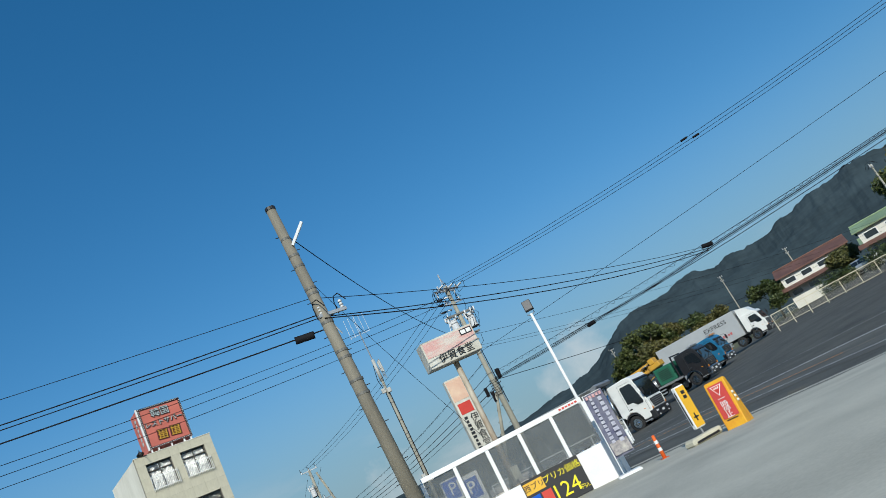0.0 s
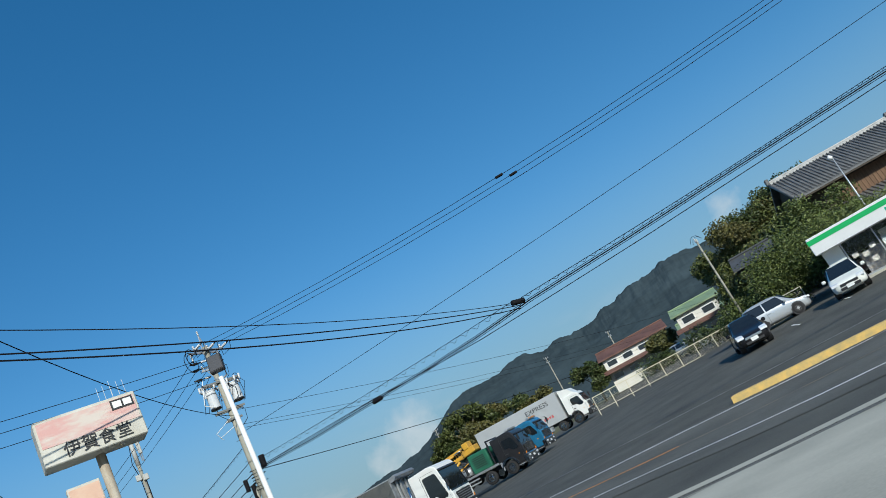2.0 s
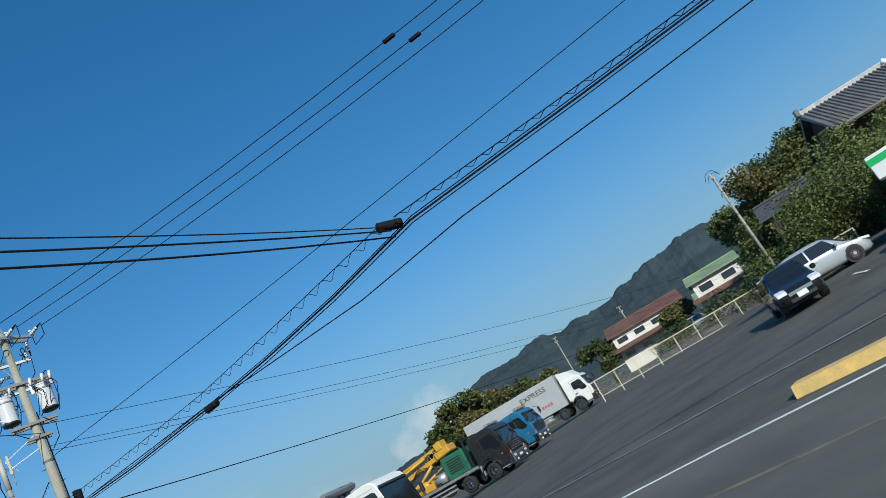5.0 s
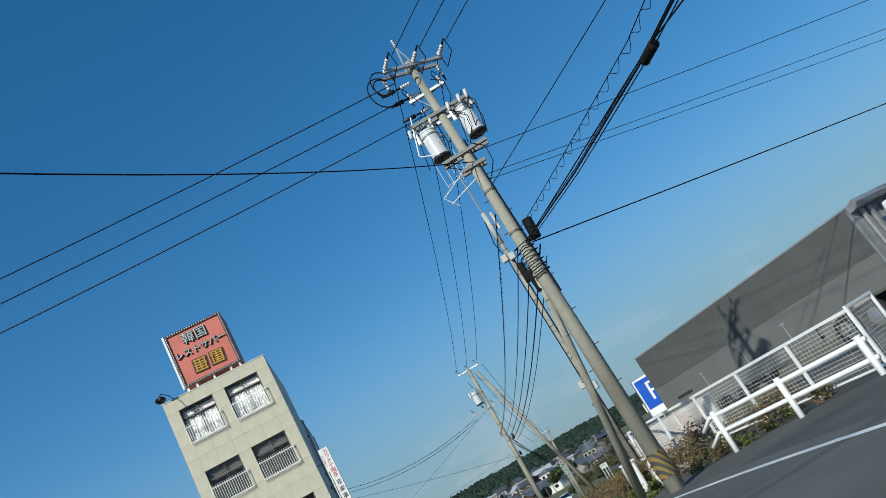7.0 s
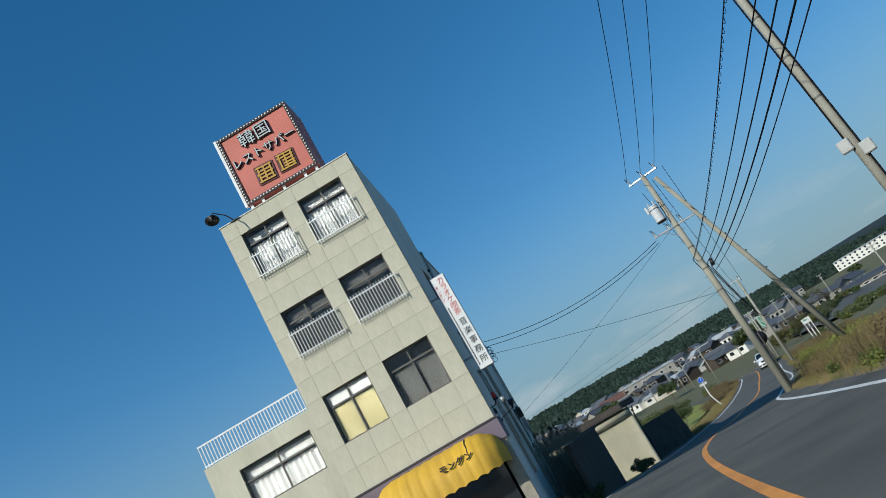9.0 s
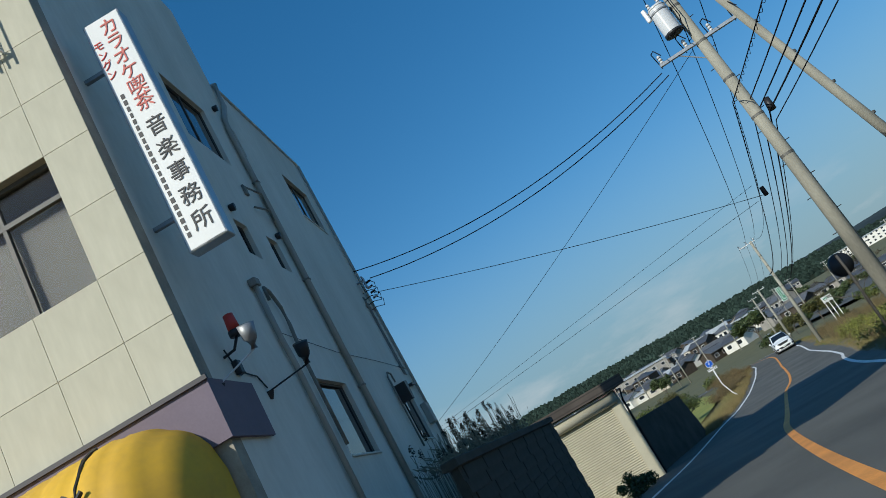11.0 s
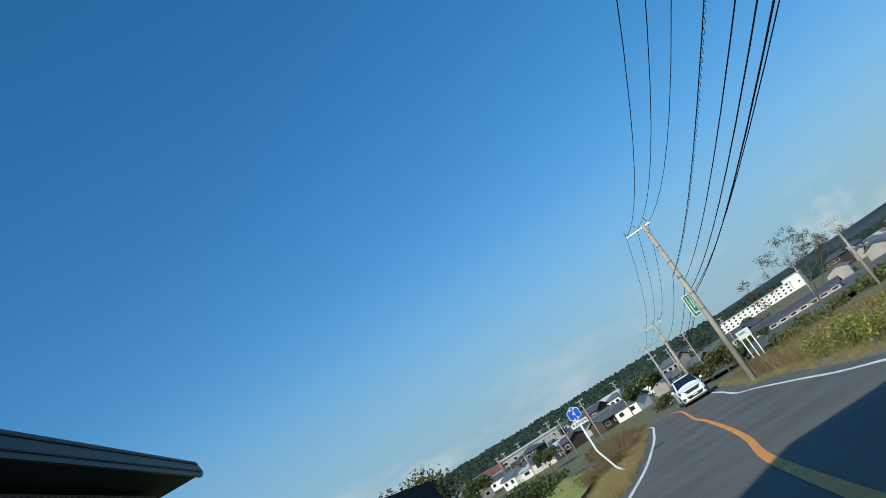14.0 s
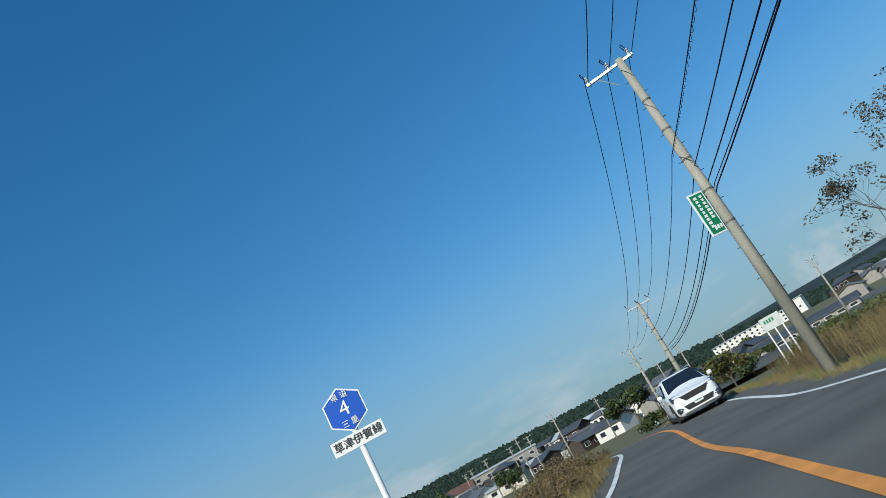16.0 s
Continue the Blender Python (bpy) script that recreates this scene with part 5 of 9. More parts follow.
part("grade_tile", box(B(), -0.38, -0.14, -0.03, -0.02, -0.3, 0.04), RED, price)
part("grade_tile", box(B(), -0.68, -0.42, -0.03, -0.02, -0.3, 0.04), BLUE, price)
lettering("lettering", "124", 0.48, LETTER_Y, price, pose(0.18, -0.028, -0.14))
lettering("lettering", "円/L", 0.12, LETTER_Y, price, pose(0.6, -0.028, -0.27))
parking = thing("parking_sign", FW @ pose(1.0, 0.28, 0.85), "blue and white parking sign behind the fence", "sign")
part("plate", box(B(), -0.27, 0.27, -0.015, 0.015, 0, 0.72, bevel=0.008), WHITE, parking)
part("field", box(B(), -0.2, 0.2, -0.022, -0.015, 0.15, 0.62), BLUE, parking)
lettering("letter", "P", 0.42, WHITE, parking, pose(0, -0.026, 0.39))
part("post", tube(B(), [(0, 0.03, -1.3), (0, 0.03, 0.3)], 0.025, seg=8), STEEL, parking)

mastl = thing("flood_lamp_post", pose(0.27, 21.05, -0.15), "slim white lamp post with a square black floodlight", "lamp post")
part("post", tube(B(), [(0, 0, 0), (0, 0, 4.55)], 0.05, 0.036, 12), WHITE, mastl, smooth=True)
head = part("lamp_head", box(B(), -0.115, 0.115, -0.05, 0.05, -0.145, 0.145, bevel=0.01), BLACK, mastl)
head.matrix_basis = pose(0, -0.05, 4.76, -15, 0, -20)
part("lens", box(B(), -0.095, 0.095, -0.058, -0.05, -0.125, 0.125), plain("lamp_glass", (0.06, 0.06, 0.065), 0.3), head)
part("yoke", tube(B(), [(-0.1, 0, 4.55), (0, 0, 4.5), (0.1, 0, 4.55), (0.1, 0, 4.7)], 0.015, seg=6), STEEL, mastl)

pyl = thing("canteen_sign_pylon", pose(-1.75, 22.75, -0.3, 0, 0, 10), "canteen pylon with a faded pink box sign over a vertical panel", "sign")
OLD_SIGN = mat("weathered_sign_case", (0.60, 0.585, 0.52), 0.6, second=(0.46, 0.43, 0.36), scale=2.2, fine=14, stretch=(1, 1, 0.4))
part("post", tube(B(), [(0.05, 0.15, 0), (0.05, 0.15, 5.0)], 0.095, 0.08, 12), mat("rusty_cream_post", (0.50, 0.46, 0.38), 0.7, second=(0.26, 0.19, 0.13), scale=3, fine=14, stretch=(1, 1, 0.3)), pyl, smooth=True)
PINK = mat("sun_bleached_pink_panel", (0.60, 0.52, 0.46), 0.6, second=(0.60, 0.34, 0.31), scale=1.6, fine=7, amount=0.8, stretch=(1, 1, 3.5))
part("box_sign", box(B(), -0.80, 0.80, -0.25, 0.25, 4.68, 5.45, bevel=0.015), OLD_SIGN, pyl)
part("picture_panel", box(B(), -0.76, 0.76, -0.258, -0.25, 4.98, 5.40), PINK, pyl)
lettering("lettering", "伊賀食堂", 0.27, BLACK, pyl, pose(0.05, -0.262, 4.84))
part("corner_badge", box(B(), 0.38, 0.74, -0.266, -0.258, 5.22, 5.39), BLACK, pyl)
part("corner_shape", box(box(B(), 0.41, 0.55, -0.270, -0.266, 5.25, 5.36), 0.58, 0.71, -0.270, -0.266, 5.25, 5.36), SIGN_WHITE, pyl)
part("panel_sign", box(B(), -0.62, -0.12, -0.12, 0.06, 2.25, 4.28, bevel=0.012), OLD_SIGN, pyl)
part("picture", box(B(), -0.60, -0.14, -0.127, -0.12, 3.66, 4.24), mat("bleached_food_picture", (0.70, 0.50, 0.36), 0.5, second=(0.6, 0.36, 0.26), scale=3, fine=9), pyl)
part("red_tile", box(B(), -0.56, -0.18, -0.128, -0.12, 3.28, 3.58), RED, pyl)
for k, ch in enumerate("伊賀食堂"):
    lettering("letter", ch, 0.25, BLACK, pyl, pose(-0.26, -0.128, 3.1 - 0.24 * k))
bars("small_lettering", BLACK, pyl, pose(-0.5, -0.126, 2.75), 0.12, 0.95, 9, vertical=True)
part("meter_box", box(B(), 0.0, 0.22, -0.02, 0.14, 1.2, 1.55, bevel=0.01), WALL_CREAM, pyl)

BANNER_INK = mat("banner_white_print", (0.5, 0.5, 0.54), 0.8, second=(0.3, 0.3, 0.4), scale=9, fine=30)
ban = thing("advertising_banner", pose(-0.05, 18.95, -0.06, 0, 0, -12), "tall printed cloth banner on a thin pole with a weighted foot", "banner")
part("pole", tube(B(), [(-0.2, 0, 0), (-0.2, 0, 1.95)], 0.012, seg=8), WHITE, ban)
part("top_rod", tube(B(), [(-0.2, 0, 1.93), (0.26, 0, 1.93)], 0.008, seg=6), WHITE, ban)
bm = B()
cols = []
for i in range(9):
    cols.append([bm.verts.new((-0.19 + 0.45 * i / 8, 0.02 * math.sin(i * 1.1 + j * 0.8), 0.45 + 1.48 * j / 10)) for j in range(11)])
for c, d in zip(cols, cols[1:]):
    for j in range(10):
        bm.faces.new((c[j], d[j], d[j + 1], c[j + 1]))
part("cloth", bm, mat("printed_banner_cloth", (0.07, 0.075, 0.15), 0.8, second=(0.20, 0.20, 0.24), scale=3.5, fine=11), ban, smooth=True)
bars("lettering_bar", BANNER_INK, ban, pose(0.13, -0.032, 1.26), 0.13, 1.1, 9, 0.004, vertical=True)
bars("lettering_bar", BANNER_INK, ban, pose(-0.06, -0.032, 1.3), 0.1, 1.1, 12, 0.004, vertical=True)
part("food_picture", box(B(), -0.17, 0.24, -0.035, -0.03, 0.5, 0.78), mat("banner_food_print", (0.16, 0.14, 0.17), 0.8, second=(0.5, 0.47, 0.42), scale=7, fine=20), ban)
bars("header_bar", mat("banner_red_print", (0.5, 0.16, 0.16), 0.8, second=(0.6, 0.5, 0.5), scale=12, fine=30), ban, pose(0.03, -0.032, 1.86), 0.4, 0.09, 5, 0.004)
part("foot", box(B(), -0.35, 0.2, -0.2, 0.2, -0.02, 0.1, bevel=0.03), WHITE, ban)

conepost = thing("traffic_post", pose(0.55, 18.45, -0.06), "orange rubber traffic post with white bands", "traffic post")
ORANGE = plain("orange_rubber", (0.75, 0.13, 0.02), 0.6)
part("post", tube(B(), [(0, 0, 0.03), (0, 0, 0.55)], 0.045, 0.035, 12), ORANGE, conepost, smooth=True)
part("foot", tube(B(), [(0, 0, 0), (0, 0, 0.04)], 0.12, 0.10, 12), ORANGE, conepost, smooth=True)
for z in (0.2, 0.36):
    part("band", tube(B(), [(0, 0, z), (0, 0, z + 0.07)], 0.045, 0.043, 12), WHITE, conepost)

stand = thing("stand_sign", pose(1.18, 17.45, -0.02, 0, 0, 14), "yellow board sign in a white frame on a concrete foot", "sign")
foot = part("foot", box(B(), -0.5, 0.32, -0.2, 0.14, 0, 0.14, bevel=0.04), WALL_CREAM, stand)
part("foot_slot", box(B(), -0.42, 0.2, -0.205, -0.2, 0.03, 0.075), BLACK, foot)
part("frame", box(B(), -0.13, 0.13, -0.03, 0.10, 0.26, 1.18, bevel=0.02), WHITE, stand)
part("board", box(B(), -0.115, 0.115, -0.036, -0.03, 0.29, 1.15), YELLOW, stand)
part("edge_lamp", box(B(), -0.137, -0.13, 0.02, 0.05, 0.36, 1.08), BLACK, stand)
part("post", tube(B(), [(0, 0.03, 0.1), (0, 0.03, 0.3)], 0.02, seg=8), STEEL, stand)
bars("lettering_bar", BLACK, stand, pose(0.01, -0.04, 0.98), 0.13, 0.2, 2, vertical=True)
part("arrow", box(box(B(), -0.06, 0.07, -0.042, -0.036, 0.47, 0.50), -0.02, 0.01, -0.042, -0.036, 0.41, 0.57), BLACK, stand)
stop = thing("stand_sign", pose(1.64, 16.85, -0.06, 0, 0, -46), "wedge-shaped yellow plastic sign with a red stop panel", "sign")
WARN_YELLOW = mat("sunlit_yellow_plastic", (0.74, 0.40, 0.02), 0.5, second=(0.66, 0.28, 0.02), scale=2.5, fine=20)
shell = part("body", prism(B(), [(-0.14, 0), (0.30, 0), (0.27, 0.10), (0.08, 0.96), (0.03, 1.0), (-0.03, 1.0), (-0.06, 0.96)], -0.22, 0.22), WARN_YELLOW, stop)
bev = shell.modifiers.new("edge", "BEVEL")
bev.width, bev.segments, bev.limit_method = 0.02, 2, "ANGLE"
pnl = part("panel", box(B(), -0.165, 0.165, -0.014, 0.0, 0.25, 0.93), mat("faded_red_panel", (0.56, 0.06, 0.05), 0.5, var=0.12, scale=4), stop)
pnl.matrix_basis = pose(0, -0.143, 0.0, -4.8, 0, 0)
part("triangle", prism(B(), [(-0.12, 0.90), (0.12, 0.90), (0, 0.69)], -0.018, -0.014, "y"), SIGN_WHITE, pnl)
part("triangle_field", prism(B(), [(-0.098, 0.888), (0.098, 0.888), (0, 0.715)], -0.021, -0.018, "y"), RED, pnl)
bars("lettering_bar", SIGN_WHITE, pnl, pose(0, -0.022, 0.85), 0.12, 0.045, 3, 0.002)
for k, ch in enumerate("一時停止"):
    lettering("letter", ch, 0.13, SIGN_WHITE, pnl, pose(0, -0.02, 0.625 - 0.11 * k), stretch=1.25)
part("slot", box(B(), -0.12, 0.12, -0.012, -0.004, 0.205, 0.222), BLACK, pnl)
for k in range(3):
    part("side_lamp", tube(B(), [(0.22, -0.02 + 0.03 * k, 0.66 - 0.09 * k), (0.25, -0.02 + 0.03 * k, 0.66 - 0.09 * k)], 0.035, 0.02, 10), SIGN_WHITE, stop, smooth=True)

# drain and kerb
DRAIN = [(-2.6, 22.3), (5.2, 17.7), (15.0, 8.3), (35, -11)]
GRATE = mat("dusty_drain_grate", (0.17, 0.165, 0.15), 0.8, var=0.3, scale=3, fine=25)
ribbon("drain_channel", DRAIN, 0.0, 0.35, 0.034, mat("dark_drain_channel", (0.12, 0.115, 0.10), 0.9, var=0.3, scale=3), "dark drain channel along the forecourt edge", "drain")
ribbon("drain_edge", DRAIN, 0.35, 0.43, 0.042, CONCRETE, "narrow concrete edge of the drain", "kerb")
dpts = resample(DRAIN, 0.055)
dns = normals(dpts)
bm = B()
for p, n in list(zip(dpts, dns))[:430]:        # cross bars of the grating
    a, b = p + n * 0.0, p + n * 0.35
    h = land(p.x, p.y) + 0.042
    along_ = Vector((-n.y, n.x)) * 0.014
    q = [bm.verts.new((v.x + o.x, v.y + o.y, h)) for v, o in ((a, -along_), (b, -along_), (b, along_), (a, along_))]
    bm.faces.new(q)
tagged(part("drain_grating", bm, GRATE), "steel drain grating bars along the forecourt edge", "drain", kind="stuff")
ribbon("drain_kerb", DRAIN, -0.5, 0.0, 0.044, CONCRETE, "concrete strip along the drain", "kerb")
median = thing("kerb_block", Matrix(), "long yellow painted concrete kerb block with worn edges", "kerb")
pts = resample([(14.0, 27.25), (15.38, 24.93), (17.0, 22.2), (20.9, 17.7), (31, 5.2)], 1.0)
ns = normals(pts)
bm = B()
rows = []
for p, n in zip(pts, ns):
    row = []
    for o, h in ((-0.25, 0.0), (-0.20, 0.18), (0.18, 0.19), (0.24, 0.0)):
        q = p + n * o
        row.append(bm.verts.new((q.x, q.y, land(q.x, q.y) + h)))
    rows.append(row)
for a, b in zip(rows, rows[1:]):
    for k in range(3):
        bm.faces.new((a[k], a[k + 1], b[k + 1], b[k]))
bm.faces.new(rows[0])
part("block", bm, KERB_YELLOW, median)
ribbon("faded_line", [(9.0, 41.8), (12.1, 36.2), (14.2, 33.0), (16.3, 30.6), (18.7, 27.3), (32, 10.2)], -0.06, 0.06, 0.013, LINE_FADED, "faded white parking line on the asphalt", "road marking")
ribbon("seam_line", [(15.0, 26.9), (16.4, 24.9), (18.2, 22.2), (31, 6)], 0.0, 0.06, 0.013, LINE_FADED, "faded old line beside the kerb block", "road marking")
for k in range(3):
    u = 25.9 + 1.4 * k
    ribbon("bay_line", [(u, 35.0 - 1.9 * k), (u + 1.2, 36.6 - 1.9 * k)], -0.06, 0.06, 0.013, LINE_WHITE, "short white parking bay line", "road marking", gap=0.6)

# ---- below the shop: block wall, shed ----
# very dark concrete with uneven darker patches, for both roadside walls
DARK_BLOCK = mat("dark_concrete_block", (0.065, 0.065, 0.055), 0.95, second=(0.028, 0.032, 0.024), scale=1.2, fine=12, bump=0.4)
wall_w = thing("block_wall", pose(-13.2, 58.9, -2.55, 0, 0, 111), "old dark concrete block wall beside the road", "wall")
bm = box(B(), 0.005, 0.395, -0.075, 0.075, 0.005, 0.185)
BLOCK_ME = bpy.data.meshes.new("block")
bm.to_mesh(BLOCK_ME)
bm.free()
BLOCK_ME.materials.append(DARK_BLOCK)
for r in range(14):
    for c in range(22 if r % 2 else 23):
        ob = new("block", BLOCK_ME)
        ob.parent = wall_w
        ob.matrix_basis = pose(0.4 * c + (0.2 if r % 2 else 0.0), 0.004 * ((c * 7 + r * 3) % 3 - 1), 0.19 * r)
part("mortar", box(B(), 0.0, 9.2, -0.06, 0.06, -0.8, 2.67), DARK_BLOCK, wall_w)
part("coping", box(B(), -0.1, 9.32, -0.12, 0.12, 2.67, 2.8, bevel=0.015), DARK_BLOCK, wall_w)
part("return_wall", box(B(), 9.12, 9.26, 0.08, 2.4, -0.8, 2.5), DARK_BLOCK, wall_w)

SHED = pose(-18.77, 76.78, -3.25, 0, 0, 28.6)       # x along the shutter front, y to the back
shed = thing("garage_shed", SHED, "cream roller-shutter garage shed with a brown metal roof", "shed")
SHUTTER = mat("cream_shutter", (0.52, 0.475, 0.35), 0.6, var=0.1, scale=1.5, fine=15)
ROOF_BROWN = mat("brown_metal_roof", (0.085, 0.068, 0.056), 0.5, var=0.25, scale=1.5, fine=12)
CORRUGATED = mat("grey_corrugated_sheet", (0.30, 0.30, 0.27), 0.6, var=0.15, scale=1, fine=10)
for x0 in (-0.12, -5.6):
    side = part("side_wall", box(B(), x0, x0 + 0.1, 0.0, 9.5, -0.9, 3.36), CORRUGATED, shed, "grey corrugated sheet wall")
    bm = B()
    for k in range(74):
        tube(bm, [(x0 + 0.1, 0.08 + 0.128 * k, -0.9), (x0 + 0.1, 0.08 + 0.128 * k, 3.34)], 0.03, seg=6, caps=False)
    part("corrugation", bm, CORRUGATED, side)
part("rear_wall", box(B(), -5.48, -0.12, 9.4, 9.5, -0.9, 3.34), WALL_SIDE, shed)
part("pier", box(B(), -0.42, 0.02, -0.06, 0.0, -0.6, 3.0), SHUTTER, shed)
part("pier", box(B(), -5.6, -5.3, -0.06, 0.0, -0.6, 3.0), SHUTTER, shed)
part("shutter_box", tube(B(), [(-5.5, -0.12, 3.12), (-0.08, -0.12, 3.12)], 0.2, seg=16), SHUTTER, shed, smooth=True)
sh = part("shutter", box(B(), -5.3, -0.42, 0.01, 0.03, -0.6, 3.0), SHUTTER, shed, "cream ribbed roller shutter")
for k in range(44):
    part("slat", tube(B(), [(-5.3, 0.006, -0.55 + 0.081 * k), (-0.42, 0.006, -0.55 + 0.081 * k)], 0.027, seg=6), SHUTTER, sh)
part("roof", prism(B(), [(-0.42, 3.62), (10.2, 3.5), (10.2, 3.6), (-0.42, 3.72)], -6.0, 0.4), ROOF_BROWN, shed, "brown folded metal roof")
part("fascia", box(B(), -6.02, 0.44, -0.46, -0.42, 3.42, 3.77), ROOF_BROWN, shed)
part("verge_board", prism(B(), [(-0.46, 3.42), (10.25, 3.42), (10.4, 3.5), (10.25, 3.66), (-0.46, 3.77)], 0.4, 0.44), ROOF_BROWN, shed)
TRIM_DARK = plain("dark_roof_trim", (0.03, 0.026, 0.024), 0.6)
for o, e in ((0.07, 0.0), (0.27, -0.08)):
    part("trim_strip", prism(B(), [(-0.46, 3.42 + o), (10.25, 3.42 + o + e), (10.25, 3.44 + o + e), (-0.46, 3.44 + o)], 0.44, 0.452), TRIM_DARK, shed)
    part("trim_strip", box(B(), -6.02, 0.452, -0.472, -0.46, 3.42 + o, 3.44 + o), TRIM_DARK, shed)
part("soffit", prism(B(), [(-0.42, 3.43), (10.1, 3.43), (10.1, 3.46), (-0.42, 3.46)], -5.9, 0.4), plain("dark_soffit", (0.05, 0.045, 0.04), 0.8), shed)
part("fascia_trim", box(B(), -6.0, 0.0, -0.3, -0.26, 3.36, 3.39), SHUTTER, shed)
part("downpipe", tube(B(), [(0.25, 0.5, 3.3), (0.12, 0.3, 2.9), (0.06, 0.25, -0.6)], 0.04, seg=8), BLACK, shed, smooth=True)
wall_d = thing("retaining_wall", pose(-20.1, 79.4, -4.3, 0, 0, 97.5), "dark concrete retaining wall beyond the shed", "wall")
part("wall_body", prism(B(), [(0, 0), (9.6, -0.5), (9.2, 1.2), (8.4, 2.72), (0, 3.0)], -0.2, 0.2, "y"), DARK_BLOCK, wall_d)
lean = thing("lean_to_roof", pose(-20.9, 80.6, -3.9, 0, 0, 100), "low rusty lean-to roof behind the retaining wall", "shed")
part("roof", prism(B(), [(0.3, 2.3), (3.2, 2.7), (3.2, 2.76), (0.3, 2.36)], 0.2, 3.6), mat("rusty_sheet", (0.30, 0.27, 0.22), 0.7, second=(0.16, 0.10, 0.06), scale=2, fine=12), lean)
for u, v in ((0.4, 0.5), (3.4, 0.5), (0.4, 3.0), (3.4, 3.0)):
    part("post", box(B(), u - 0.05, u + 0.05, v - 0.05, v + 0.05, -1.0, 2.3 + 0.138 * (v - 0.3)), BARK, lean)

# ---- road signs and mirror ----
hexs = thing("route_sign", pose(-24.95, 106.8, -4.5, 0, 0, 22), "blue hexagonal route sign with a name plate on a white post", "road sign")
pts6 = [(0.275 * math.sin(radians(60 * k + 0)), 0.275 * math.cos(radians(60 * k + 0))) for k in range(6)]
bm = prism(B(), [(a * 1.08, c * 1.08 + 3.02) for a, c in pts6], -0.012, 0.0, "y")
part("rim", bm, SIGN_WHITE, hexs)
part("plate", prism(B(), [(a, c + 3.02) for a, c in pts6], -0.018, -0.012, "y"), BLUE, hexs)
lettering("number", "4", 0.27, SIGN_WHITE, hexs, pose(0, -0.02, 3.03))
lettering("lettering", "県 道", 0.10, SIGN_WHITE, hexs, pose(0, -0.02, 3.20))
lettering("lettering", "三 重", 0.10, SIGN_WHITE, hexs, pose(0, -0.02, 2.84))
part("name_plate", box(B(), -0.36, 0.36, -0.012, 0.0, 2.52, 2.71, bevel=0.004), SIGN_WHITE, hexs)
lettering("lettering", "草津伊賀線", 0.135, BLACK, hexs, pose(0, -0.016, 2.615))
part("post", tube(B(), [(1.1, 0.1, -0.02), (0.95, 0.08, 0.05), (0.55, 0.06, 0.22), (0.3, 0.05, 0.5), (0.0, 0.03, 1.4), (0.0, 0.03, 3.2)], 0.04, seg=12), WHITE, hexs, smooth=True)
mir = thing("convex_mirror", pose(-9.7, 73.8, -2.75, 0, 0, 215), "round convex traffic mirror on a dark post at the road edge", "traffic mirror")
part("post", tube(B(), [(0.1, 0.12, -0.2), (0.0, 0.08, 2.5), (0, 0.06, 2.9)], 0.04, seg=10), POLE_DARK, mir, smooth=True)
bm = B()
tube(bm, [(0, 0.05, 2.62), (0, 0.0, 2.62), (0, -0.06, 2.62)], 0.32, 0.34, 24)
part("hood", bm, BLACK, mir, smooth=True)
part("mirror_face", tube(B(), [(0, -0.062, 2.62), (0, -0.075, 2.62)], 0.31, 0.27, 24), CHROME, mir, smooth=True)
gs = thing("advertising_sign", pose(-20.35, 119.05, -0.35, 0, 0, 38), "green and white advertising plate fixed to the pole", "sign")
part("plate", box(B(), -0.30, 0.18, -0.02, 0.02, -0.05, 1.2, bevel=0.006), SIGN_WHITE, gs)
part("field", box(B(), -0.26, 0.14, -0.026, -0.02, 0.0, 1.15), GREEN, gs)
bars("lettering_bar", SIGN_WHITE, gs, pose(0.04, -0.03, 0.74), 0.10, 0.72, 7, vertical=True)
bars("lettering_bar", SIGN_WHITE, gs, pose(-0.14, -0.03, 0.62), 0.10, 0.95, 9, vertical=True)
bars("lettering_bar", SIGN_WHITE, gs, pose(0.0, -0.03, 0.14), 0.26, 0.14, 3)
part("bracket", box(box(B(), 0.18, 0.32, 0.0, 0.03, 0.1, 0.13), 0.18, 0.32, 0.0, 0.03, 1.0, 1.03), STEEL, gs)
info = thing("notice_board", pose(-21.6, 143.5, land(-21.6, 143.5), 0, 0, 8), "white notice board on three white legs above the field", "sign")
part("board", box(B(), -0.55, 0.55, -0.03, 0.03, 2.1, 2.8, bevel=0.01), mat("weathered_notice_board", (0.55, 0.56, 0.54), 0.6, var=0.12, scale=2), info)
bars("lettering_bar", GREEN, info, pose(-0.1, -0.035, 2.55), 0.6, 0.22, 4)
for u in (-0.45, 0.0, 0.45):
    part("leg", box(B(), u - 0.035, u + 0.035, -0.02, 0.05, -0.2, 2.1), WHITE, info)
bigp = thing("parking_sign", pose(0.9, 62.9, -1.6, 0, 0, -5), "large white parking board with a blue letter", "sign")
part("board", box(B(), -0.8, 0.8, -0.05, 0.05, 2.2, 4.1, bevel=0.01), SIGN_WHITE, bigp)
part("field", box(B(), -0.68, 0.68, -0.058, -0.05, 2.56, 4.0), BLUE, bigp)
lettering("letter", "P", 1.3, SIGN_WHITE, bigp, pose(0.02, -0.064, 3.28))
for u in (-0.55, 0.55):
    part("leg", box(B(), u - 0.05, u + 0.05, -0.03, 0.05, -0.3, 2.2), STEEL, bigp)


